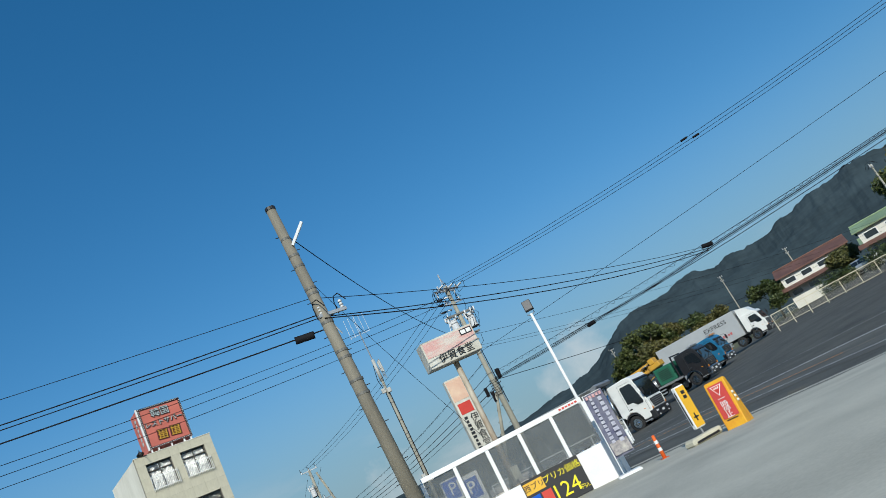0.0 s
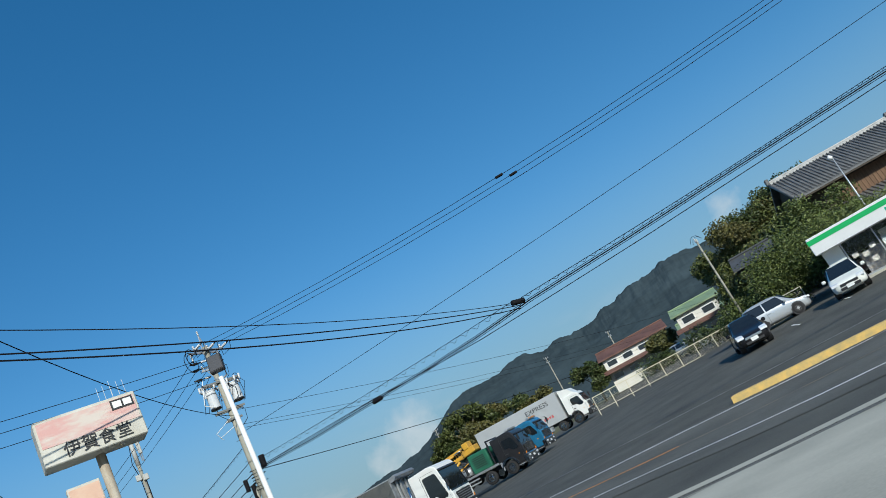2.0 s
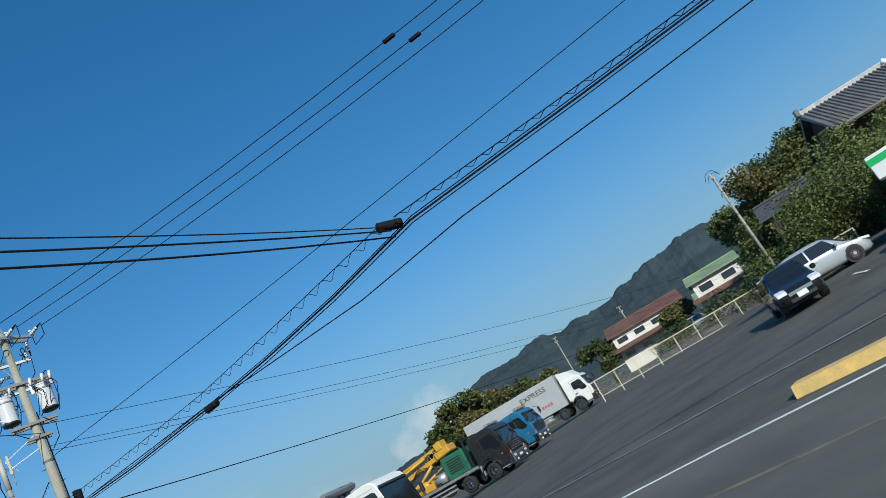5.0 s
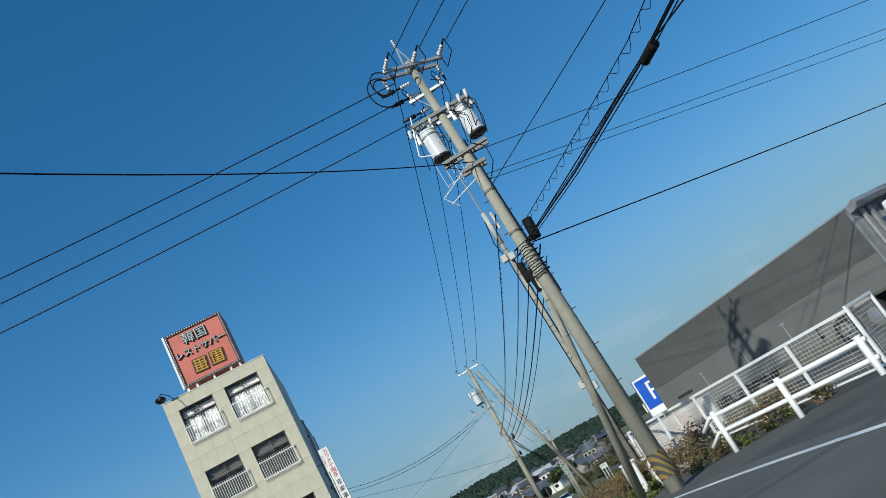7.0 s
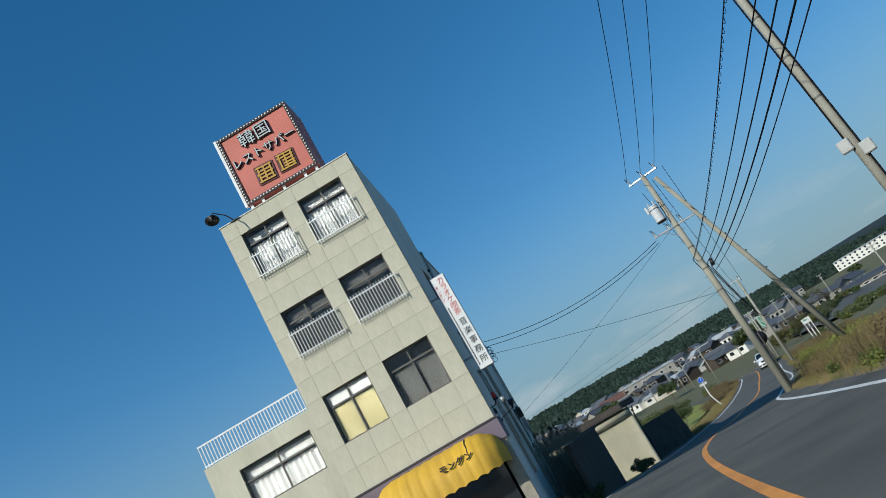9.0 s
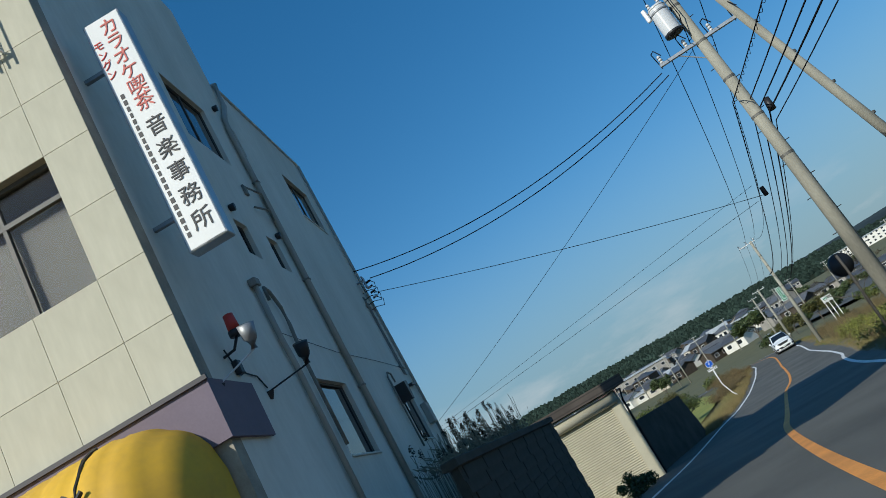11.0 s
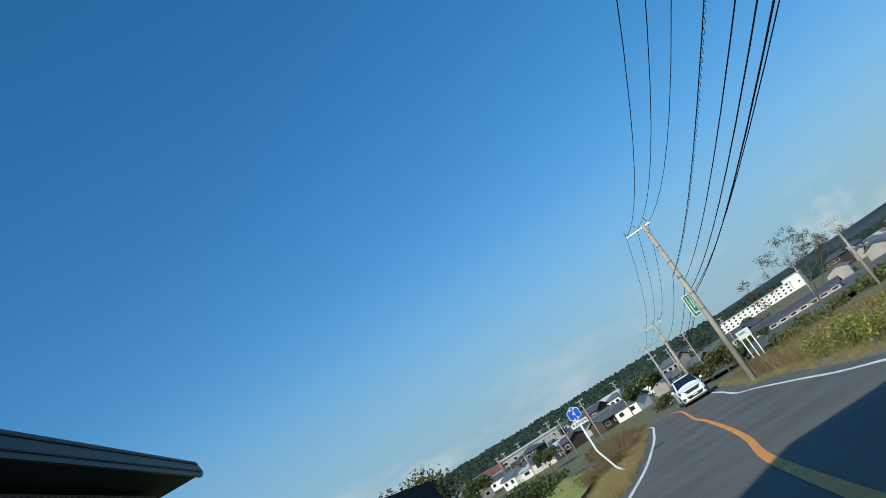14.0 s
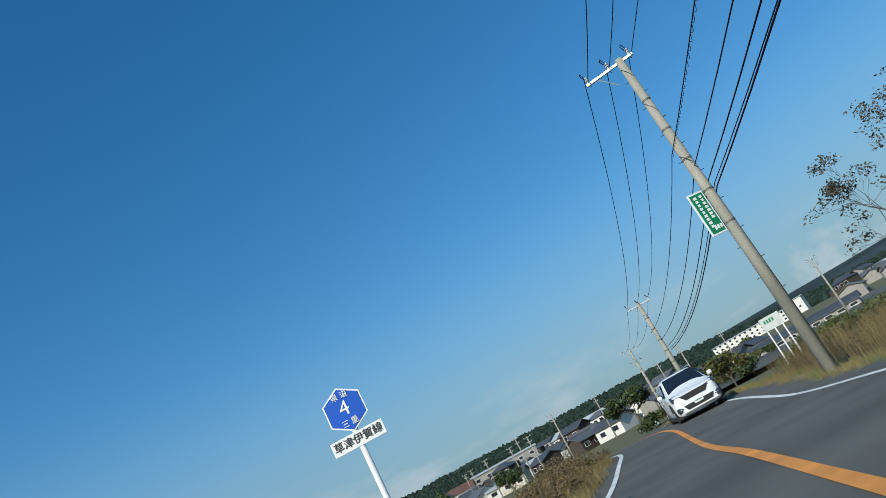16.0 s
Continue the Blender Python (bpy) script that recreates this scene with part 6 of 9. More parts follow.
# ---- mesh fence and guard rail by the lorry park ----
def mesh_fence(m, length, height, label, bay=2.0, wires=14, material=None, toprail=0.03, name="mesh_fence"):
    f = thing(name, m, label, "fence")
    n = max(1, round(length / bay))
    material = material or WHITE
    for i in range(n + 1):
        part("post", box(B(), length * i / n - 0.03, length * i / n + 0.03, -0.03, 0.03, -0.3, height, bevel=0.006), material, f)
    part("top_rail", box(B(), 0, length, -toprail, toprail, height - 0.06, height), material, f)
    part("bottom_rail", box(B(), 0, length, -0.02, 0.02, 0.1, 0.14), material, f)
    bm = B()
    for k in range(1, wires):
        z = 0.14 + (height - 0.2) * k / wires
        tube(bm, [(0, 0, z), (length, 0, z)], 0.0035, seg=4)
    cell = 0.11 if bay <= 2 else 0.15
    for k in range(1, int(length / cell)):
        tube(bm, [(cell * k, 0, 0.14), (cell * k, 0, height - 0.06)], 0.003, seg=4)
    part("wire_mesh", bm, material, f)
    return f


mesh_fence(pose(7.45, 40.4, -0.55, 0, 0, 129), 9.6, 1.3, "white welded mesh fence with dry weeds along it")
mesh_fence(pose(7.45, 40.4, -0.55, 0, 0, 60), 1.3, 1.35, "short white mesh fence return", bay=1.3)
tarp = thing("covered_stack", pose(2.6, 48.4, -1.0, 0, 0, 18), "pale sheeted stack behind the weeds by the fence", "covered stack")
part("cover", box(B(), -1.3, 1.3, -0.6, 0.6, 0, 1.55, bevel=0.12), mat("stained_white_sheet", (0.55, 0.53, 0.48), 0.7, second=(0.42, 0.33, 0.27), scale=1.6, fine=6, bump=0.4), tarp)
for u in (-0.95, 0.05, 1.0):
    part("tie_rope", box(B(), u - 0.02, u + 0.02, -0.62, -0.6, 0, 1.5), WHITE, tarp)
gr = thing("guard_rail", pose(7.2, 39.2, -0.5, 0, 0, 137), "white steel guard rail with round posts", "guard rail")
for z in (0.35, 0.7):
    part("rail", tube(B(), [(-0.1, 0, z), (4.2, 0, z), (4.5, 0.1, z - 0.2)], 0.045, seg=10), WHITE, gr, smooth=True)
for u in (0.0, 2.0, 4.0):
    part("post", tube(B(), [(u, 0.05, -0.3), (u, 0.05, 0.8)], 0.06, seg=12), WHITE, gr, smooth=True)
for x, y, w, h in ((1.15, 46.6, 0.4, 1.0), (1.75, 47.0, 0.45, 0.85)):
    cab = thing("equipment_cabinet", pose(x, y, land(x, y) - 0.05, 0, 0, 15), "pale grey roadside equipment cabinet among weeds", "cabinet", "equipment cabinets")
    part("body", box(B(), -w / 2, w / 2, -0.25, 0.25, 0, h, bevel=0.02), mat("dirty_white_cabinet", (0.58, 0.56, 0.50), 0.6, second=(0.48, 0.40, 0.36), scale=2), cab)
    part("door", box(B(), -w / 2 + 0.04, w / 2 - 0.04, -0.262, -0.25, 0.08, h - 0.06), WHITE, cab)
    part("roof", box(B(), -w / 2 - 0.03, w / 2 + 0.03, -0.29, 0.28, h, h + 0.04), WHITE, cab)

# ---- vehicles ----
LAMP = plain("lamp_lens", (0.75, 0.77, 0.8), 0.12)
AMBER = plain("amber_lens", (0.7, 0.25, 0.02), 0.25)
PLATE = plain("number_plate", (0.75, 0.76, 0.74), 0.4)
CAR_GLASS = mat("tinted_car_glass", (0.012, 0.016, 0.02), 0.05, var=0.1, scale=0.5, spec=0.8)


def wheel(parent, x, y, r, w, rim=None, out=1):
    """A tyre with its rim; out is the side that faces away from the vehicle."""
    bm = B()
    n = 20
    rings = []
    for oy, rr in ((-w / 2, r * 0.62), (-w / 2, r * 0.93), (-w / 2 + 0.03, r), (w / 2 - 0.03, r), (w / 2, r * 0.93), (w / 2, r * 0.62)):
        rings.append([bm.verts.new((x + rr * math.cos(2 * math.pi * k / n), y + oy, r + rr * math.sin(2 * math.pi * k / n))) for k in range(n)])
    for a, b in zip(rings, rings[1:]):
        for k in range(n):
            bm.faces.new((a[k], b[k], b[(k + 1) % n], a[(k + 1) % n]))
    tyre = part("wheel", bm, RUBBER, parent, "black rubber tyre", smooth=True)
    o = y + out * w * 0.32
    bm = tube(B(), [(x, y, r), (x, o, r)], r * 0.62, r * 0.6, 20)
    tube(bm, [(x, o, r), (x, o + out * 0.05, r)], r * 0.3, r * 0.2, 12)
    for k in range(8):
        a = 2 * math.pi * k / 8
        tube(bm, [(x + r * 0.42 * math.cos(a), o, r + r * 0.42 * math.sin(a)), (x + r * 0.42 * math.cos(a), o + out * 0.025, r + r * 0.42 * math.sin(a))], r * 0.05, seg=6)
    part("rim", bm, rim or CHROME, tyre, smooth=False)
    return tyre


def cab_over(parent, colour, h, deflector=0.0, dark_front=True, grille=None):
    """A cab-over lorry cab with its front at x = 0 and the road at z = 0."""
    w, l = 1.22, 2.15
    shine = grille is CHROME
    out = [(0.0, 0.86), (0.04, 1.0), (0.03, 1.5), (-0.05, 1.78), (-0.30, h - 0.34), (-0.40, h - 0.14), (-0.62, h - 0.02), (-0.9, h), (-l, h - 0.08), (-l, 1.1), (-2.02, 1.1), (-1.93, 0.95), (-1.78, 1.13), (-1.45, 1.23), (-1.12, 1.13), (-0.95, 0.93), (-0.88, 0.7), (-0.84, 0.5), (-0.3, 0.5)]
    cab = part("cab", prism(B(), out, -w, w, "y"), colour, parent)
    bev = cab.modifiers.new("edge", "BEVEL")
    bev.width, bev.segments, bev.limit_method = 0.07, 3, "ANGLE"
    part("windscreen", prism(B(), [(0.0, 1.66), (-0.02, 1.74), (-0.262, h - 0.40), (-0.40, h - 0.40), (-0.14, 1.66)], -w + 0.035, w - 0.035, "y"), CAR_GLASS, cab)
    for s in (-1, 1):
        y0, y1 = (w - 0.004, w + 0.010) if s > 0 else (-w - 0.010, -w + 0.004)
        part("side_window", prism(B(), [(-0.26, 1.62), (-0.50, h - 0.52), (-0.62, h - 0.44), (-1.30, h - 0.44), (-1.36, h - 0.52), (-1.36, 1.78), (-0.95, 1.74), (-0.72, 1.52), (-0.34, 1.5)], y0, y1, "y"), CAR_GLASS, cab)
        part("door_gap", box(box(box(B(), -1.47, -1.455, y0, y1, 1.2, h - 0.3), -0.17, -0.158, y0, y1, 0.95, 1.55), -1.455, -0.5, y0, y1, h - 0.305, h - 0.295), BLACK, cab)
        part("door_handle", box(B(), -1.40, -1.2, y0 - 0.008, y1 + 0.012, 1.38, 1.46, bevel=0.01), BLACK, cab)
        part("marker_lamp", box(B(), -0.5, -0.4, y0, y1 + 0.004, 1.1, 1.15), AMBER, cab)
        arch = [(-1.45 + 0.66 * math.cos(a), 0.52 + 0.66 * math.sin(a)) for a in (math.pi * (0.06 + 0.88 * k / 10) for k in range(11))]
        arch += [(-1.45 + 0.57 * math.cos(a), 0.52 + 0.57 * math.sin(a)) for a in (math.pi * (0.94 - 0.88 * k / 10) for k in range(11))]
        part("wheel_arch", prism(B(), arch, min(s * (w - 0.1), s * (w + 0.035)), max(s * (w - 0.1), s * (w + 0.035)), "y"), BLACK, cab)
        mirror = part("mirror", box(B(), 0.0, 0.13, s * (w + 0.2) - 0.1, s * (w + 0.2) + 0.1, 1.95, 2.36, bevel=0.04), BLACK, cab)
        part("mirror_arm", tube(B(), [(-0.2, s * w, 2.5), (0.06, s * (w + 0.2), 2.4)], 0.016, seg=6), BLACK, mirror)
        part("mirror_arm", tube(B(), [(-0.1, s * w, 1.75), (0.06, s * (w + 0.2), 1.92)], 0.016, seg=6), BLACK, mirror)
        part("step", box(box(B(), -0.86, -0.35, s * (w - 0.14) - 0.12, s * (w - 0.14) + 0.12, 0.36, 0.42), -0.86, -0.35, s * (w - 0.14) - 0.12, s * (w - 0.14) + 0.12, 0.66, 0.71), STEEL, cab)
        part("step_panel", box(B(), -0.84, -0.3, s * (w - 0.1) - 0.05, s * (w - 0.1) + 0.05, 0.42, 0.9), BLACK, cab)
        lamp = part("headlamp", box(B(), 0.05, 0.105, s * 0.88 - 0.25, s * 0.88 + 0.25, 0.58, 0.82, bevel=0.03), BLACK, cab)
        for k in range(2):
            part("lamp_lens", tube(B(), [(0.10, s * (0.78 + 0.2 * k), 0.7), (0.118, s * (0.78 + 0.2 * k), 0.7)], 0.08, 0.07, 14), LAMP, lamp, smooth=True)
        part("turn_lamp", box(B(), 0.0, 0.06, s * 1.12 - 0.06, s * 1.12 + 0.06, 0.9, 1.06, bevel=0.01), AMBER, cab)
        part("fog_lamp", tube(B(), [(0.1, s * 0.75, 0.42), (0.135, s * 0.75, 0.42)], 0.06, 0.055, 12), LAMP, cab, smooth=True)
    part("grille", prism(B(), [(-0.86, 0.98), (0.86, 0.98), (0.98, 1.48), (0.9, 1.53), (-0.9, 1.53), (-0.98, 1.48)], 0.02, 0.062), BLACK, cab)
    for k in range(4):
        part("grille_bar", box(B(), 0.058, 0.085, -0.84, 0.84, 1.05 + 0.12 * k, 1.09 + 0.12 * k, bevel=0.006), CHROME if shine else STEEL, cab)
    part("badge_panel", box(B(), 0.02, 0.055, -0.3, 0.3, 1.56, 1.62), CHROME if shine else colour, cab)
    part("bumper", box(B(), -0.3, 0.11, -w - 0.01, w + 0.01, 0.30, 0.9, bevel=0.06), CHROME if shine else BLACK if dark_front else colour, cab)
    part("bumper_slot", box(B(), 0.108, 0.116, -0.55, 0.55, 0.36, 0.5), BLACK, cab)
    part("plate", box(B(), 0.112, 0.125, -0.2, 0.2, 0.54, 0.68), PLATE, cab)
    part("wiper", tube(tube(B(), [(0.03, -0.7, 1.68), (-0.03, -0.1, 1.86)], 0.014, seg=5), [(0.03, 0.15, 1.68), (-0.03, 0.75, 1.86)], 0.014, seg=5), BLACK, cab)
    if deflector:
        part("roof_deflector", prism(B(), [(-0.7, h - 0.03), (-1.2, h + deflector * 0.75), (-l + 0.1, h + deflector), (-l, h + deflector), (-l, h - 0.1)], -w + 0.1, w - 0.1, "y"), colour, cab)
    part("visor", prism(B(), [(-0.33, h - 0.30), (-0.18, h - 0.40), (-0.2, h - 0.44), (-0.36, h - 0.36)], -w + 0.06, w - 0.06, "y"), BLACK, cab)
    return cab


def chassis(parent, x0, x1):
    part("chassis", box(box(B(), x0, x1, -0.45, -0.35, 0.75, 1.0), x0, x1, 0.35, 0.45, 0.75, 1.0), BLACK, parent)


GREY_BOX = mat("ribbed_grey_trailer_side", (0.155, 0.16, 0.152), 0.6, 0.1, var=0.12, scale=0.8, fine=8)
CAB_WHITE = mat("dusty_white_cab_paint", (0.74, 0.74, 0.71), 0.3, var=0.06, scale=1)
lorry = thing("articulated_lorry", pose(13.56, 49.74, -0.56, 0, 0, -45), "white cab lorry with a grey ribbed box trailer parked on asphalt", "lorry")
cab_over(lorry, CAB_WHITE, 3.34, 0.0)
chassis(lorry, -6.2, -2.0)
for x in (-1.42, -4.75, -5.95):
    for s in (-1, 1):
        wheel(lorry, x, s * 1.02, 0.5, 0.3, out=s)
for x in (-12.2, -13.4):
    for s in (-1, 1):
        wheel(lorry, x, s * 1.02, 0.5, 0.3, out=s)
trailer = part("trailer_body", box(B(), -16.2, -3.25, -1.22, 1.22, 1.12, 3.72), GREY_BOX, lorry, "grey ribbed trailer body")
bm = B()
for k in range(52):
    z = 2.15 + 0.03 * k
    box(bm, -16.18, -3.27, -1.235, -1.22, z, z + 0.014)
part("side_ribs", bm, GREY_BOX, trailer)
part("top_edge", box(B(), -16.22, -3.2, -1.25, 1.25, 3.72, 3.78), GALV, trailer)
part("side_skirt", box(B(), -15.8, -7.0, -1.2, -1.16, 0.55, 1.1), GREY_BOX, trailer)
for x in (-8.0, -10.4, -13.0):
    part("latch", box(box(B(), x - 0.03, x + 0.03, -1.26, -1.235, 1.12, 1.75), x - 0.12, x + 0.12, -1.26, -1.235, 1.7, 1.78), GALV, trailer)
part("front_wall", box(B(), -3.25, -3.16, -1.2, 1.2, 1.15, 3.78), STEEL, trailer)
part("cover_roll", prism(B(), [(-3.3, 3.72), (-2.85, 3.86), (-2.72, 3.72), (-2.8, 3.56), (-3.2, 3.5)], -1.2, 1.2, "y"), STEEL, trailer)
for y0 in (-0.75, -0.35, 0.3, 0.75):
    part("frame_post", box(B(), -3.12, -3.02, y0 - 0.05, y0 + 0.05, 1.1, 3.5), GALV, trailer)
for k in range(3):
    part("air_hose", tube(B(), [(-2.2, -0.4 + 0.2 * k, 1.3), (-2.5, -0.5 + 0.2 * k, 1.0), (-2.9, -0.4 + 0.2 * k, 1.5), (-3.1, -0.3 + 0.2 * k, 1.8)], 0.02, seg=6), BLACK, lorry)
part("exhaust_pipe", tube(B(), [(-2.5, -0.9, 1.0), (-2.5, -0.9, 2.9)], 0.09, seg=12), CHROME, lorry, smooth=True)
part("air_tank", tube(B(), [(-3.9, -0.85, 0.7), (-3.0, -0.85, 0.7)], 0.22, seg=14), GALV, lorry, smooth=True)
part("control_box", box(B(), -3.0, -2.5, -1.2, -0.6, 0.9, 1.35, bevel=0.02), WALL_CREAM, lorry)
part("side_guard", box(B(), -6.9, -6.3, -1.1, -1.05, 0.5, 1.0), GREY_BOX, trailer)
part("battery_box", box(B(), -3.2, -2.3, -1.18, -0.8, 0.45, 0.85, bevel=0.03), GREY_BOX, lorry)
bars("trailer_marks", BLACK, trailer, pose(-14.6, -1.24, 1.35), 1.1, 0.16, 6)

rig = thing("drilling_lorry", pose(23.35, 60.15, 0.05, 0, 0, -45), "black cab lorry carrying yellow drilling gear and a green engine box", "lorry")
CAB_BLUE = mat("metallic_blue_cab_paint", (0.03, 0.19, 0.36), 0.22, 0.3, var=0.15, scale=2)
CAB_BLACK = mat("dusty_black_cab_paint", (0.022, 0.022, 0.024), 0.25, var=0.2, scale=2)
cab_over(rig, CAB_BLACK, 2.85, 0.0, grille=CHROME)
part("wheel_guard", box(B(), -2.1, -1.95, -1.25, -1.1, 0.5, 1.1), GALV, rig)
part("light_bar", box(B(), -0.9, -0.6, -0.9, 0.9, 2.85, 3.0, bevel=0.03), GALV, rig)
chassis(rig, -11.5, -2.0)
for x in (-1.42, -3.2, -8.4, -9.6):
    for s in (-1, 1):
        wheel(rig, x, s * 1.02, 0.48, 0.3, out=s)
part("deck", box(B(), -11.6, -2.2, -1.2, 1.2, 1.05, 1.2), STEEL, rig)
part("side_guard", box(box(B(), -8.0, -4.0, -1.2, -1.16, 0.55, 0.65), -8.0, -4.0, -1.2, -1.16, 0.8, 0.9), GALV, rig)
GREEN_BOX = mat("green_machine_paint", (0.02, 0.13, 0.075), 0.5, var=0.2, scale=2)
part("engine_box", box(B(), -4.3, -2.7, -1.1, 1.1, 1.2, 2.55, bevel=0.05), GREEN_BOX, rig)
for k in range(6):
    part("vent_slat", box(B(), -4.0, -3.0, -1.12, -1.1, 1.5 + 0.14 * k, 1.57 + 0.14 * k), BLACK, rig)
part("guard_frame", box(box(box(B(), -2.5, -2.4, -1.15, -1.05, 1.2, 2.95), -2.5, -2.4, 1.05, 1.15, 1.2, 2.95), -2.5, -2.4, -1.05, 1.05, 2.85, 2.95), BLACK, rig)
part("oil_tank", tube(B(), [(-5.2, -0.8, 1.55), (-4.45, -0.8, 1.55)], 0.3, seg=14), GALV, rig, smooth=True)
MACHINE_Y = mat("worn_machine_yellow", (0.66, 0.36, 0.03), 0.5, second=(0.45, 0.25, 0.05), scale=2, fine=12)
boom = part("drill_mast", box(box(B(), -11.2, -4.2, -0.55, -0.4, 1.9, 2.15), -11.2, -4.2, 0.1, 0.25, 1.9, 2.15), MACHINE_Y, rig, "yellow lattice drill mast laid flat")
for k in range(15):
    x = -11.1 + 0.48 * k
    part("lattice", tube(B(), [(x, -0.48, 1.9), (x + 0.24, -0.48, 2.55), (x + 0.48, -0.48, 1.9)], 0.03, seg=6), MACHINE_Y, boom)
part("upper_chord", box(B(), -10.9, -3.9, -0.55, -0.42, 2.5, 2.62), MACHINE_Y, boom)
part("drill_head", box(box(B(), -4.6, -3.5, -0.75, 0.35, 1.85, 2.3, bevel=0.06), -4.3, -3.8, -0.8, 0.1, 2.25, 2.75, bevel=0.05), MACHINE_Y, boom, "yellow drill head block")
part("feed_ram", tube(B(), [(-10.4, -0.72, 2.3), (-5.2, -0.72, 2.42)], 0.075, seg=10), MACHINE_Y, boom, smooth=True)
part("ram_rod", tube(B(), [(-5.2, -0.72, 2.42), (-4.5, -0.72, 2.44)], 0.045, seg=10), CHROME, boom, smooth=True)
boom.matrix_basis = pose(-11.2, 0, 1.9) @ pose(0, 0, 0, 0, -6.5, 0) @ pose(11.2, 0, -1.9)
for k in range(7):
    x = -10.6 + 0.9 * k
    part("machine_block", box(B(), x, x + 0.32 + 0.2 * (k % 3), -1.05, -0.5, 1.22, 1.5 + 0.13 * ((k * 5) % 4), bevel=0.03), MACHINE_Y if k % 3 else BLACK, rig)
part("lifting_arm", tube(B(), [(-9.8, -0.95, 1.35), (-8.0, -0.95, 2.05), (-6.4, -0.95, 1.75), (-5.0, -0.9, 2.5)], 0.09, seg=8), MACHINE_Y, rig, smooth=True)
for s_ in (-1, 1):
    part("mudguard", prism(B(), [(-1.42 + 0.70 * math.cos(a), 0.5 + 0.70 * math.sin(a)) for a in (math.pi * k / 10 for k in range(11))] + [(-1.42 + 0.6 * math.cos(a), 0.5 + 0.6 * math.sin(a)) for a in (math.pi * (10 - k) / 10 for k in range(11))], min(s_ * 1.0, s_ * 1.28), max(s_ * 1.0, s_ * 1.28), "y"), CHROME, rig, "polished steel mudguard")
for x, z in ((-9.5, 1.5), (-7.6, 1.55), (-6.3, 1.6)):
    part("hydraulic_ram", tube(tube(B(), [(x, -0.9, z), (x + 1.2, -0.8, z + 0.35)], 0.07, seg=10), [(x + 1.2, -0.8, z + 0.35), (x + 1.9, -0.75, z + 0.55)], 0.035, seg=8), MACHINE_Y, rig, smooth=True)
part("winch", tube(B(), [(-6.0, -0.95, 1.6), (-6.0, 0.6, 1.6)], 0.28, seg=14), MACHINE_Y, rig, smooth=True)
part("slew_base", tube(B(), [(-8.8, -0.2, 1.2), (-8.8, -0.2, 1.8)], 0.5, 0.4, 16), MACHINE_Y, rig, smooth=True)
for k in range(4):
    part("hose", tube(B(), [(-4.4, -0.7 + 0.1 * k, 2.1), (-6.0, -0.8, 2.5 + 0.08 * k), (-7.2, -0.7, 2.0), (-7.8, -0.75, 1.7)], 0.025, seg=6), BLACK, rig)

bluel = thing("flatbed_lorry", pose(27.3, 64.4, land(27.3, 64.4) + 0.02, 0, 0, -45), "metallic blue cab lorry with a low flat bed", "lorry")
cab_over(bluel, CAB_BLUE, 2.75, 0.0, grille=CHROME)
chassis(bluel, -9.5, -2.0)
for x in (-1.42, -7.4, -8.6):
    for s in (-1, 1):
        wheel(bluel, x, s * 1.02, 0.48, 0.3, out=s)
part("bed", box(B(), -10.0, -2.3, -1.2, 1.2, 1.05, 1.25, bevel=0.02), STEEL, bluel)
part("headboard", box(B(), -2.5, -2.35, -1.2, 1.2, 1.25, 2.5), CAB_BLUE, bluel)
part("light_bar", box(B(), -0.8, -0.5, -0.9, 0.9, 2.75, 2.92, bevel=0.03), GALV, bluel)
for k in range(5):
    part("marker_lamp", tube(B(), [(-0.5, -0.7 + 0.35 * k, 2.84), (-0.46, -0.7 + 0.35 * k, 2.84)], 0.06, 0.05, 10), AMBER, bluel, smooth=True)

van_l = thing("box_lorry", pose(38.2, 74.5, land(38.2, 74.5) + 0.02, 0, 0, -42), "silver box lorry with a white cab and dark lettering", "lorry")
cab_over(van_l, CAB_WHITE, 2.85, 0.75)
chassis(van_l, -11.0, -2.0)
for x in (-1.42, -3.1, -8.3, -9.5):
    for s in (-1, 1):
        wheel(van_l, x, s * 1.02, 0.48, 0.3, out=s)
SILVER_BOX = mat("silver_box_side", (0.50, 0.51, 0.51), 0.4, 0.3, var=0.08, scale=1)
vb = part("cargo_box", box(B(), -11.6, -2.4, -1.24, 1.24, 1.0, 3.72, bevel=0.03), SILVER_BOX, van_l)
lettering("lettering", "EXPRESS", 0.62, BLACK, vb, pose(-4.7, -1.25, 3.05), stretch=1.1)
bars("red_mark", plain("faded_red_mark", (0.5, 0.12, 0.12)), vb, pose(-4.0, -1.25, 1.75), 1.1, 0.3, 4)
part("side_guard", box(box(B(), -8.0, -4.0, -1.22, -1.18, 0.5, 0.6), -8.0, -4.0, -1.22, -1.18, 0.78, 0.88), GALV, van_l)
part("fuel_tank", tube(B(), [(-5.2, -0.9, 0.72), (-4.2, -0.9, 0.72)], 0.26, seg=14), GALV, van_l, smooth=True)


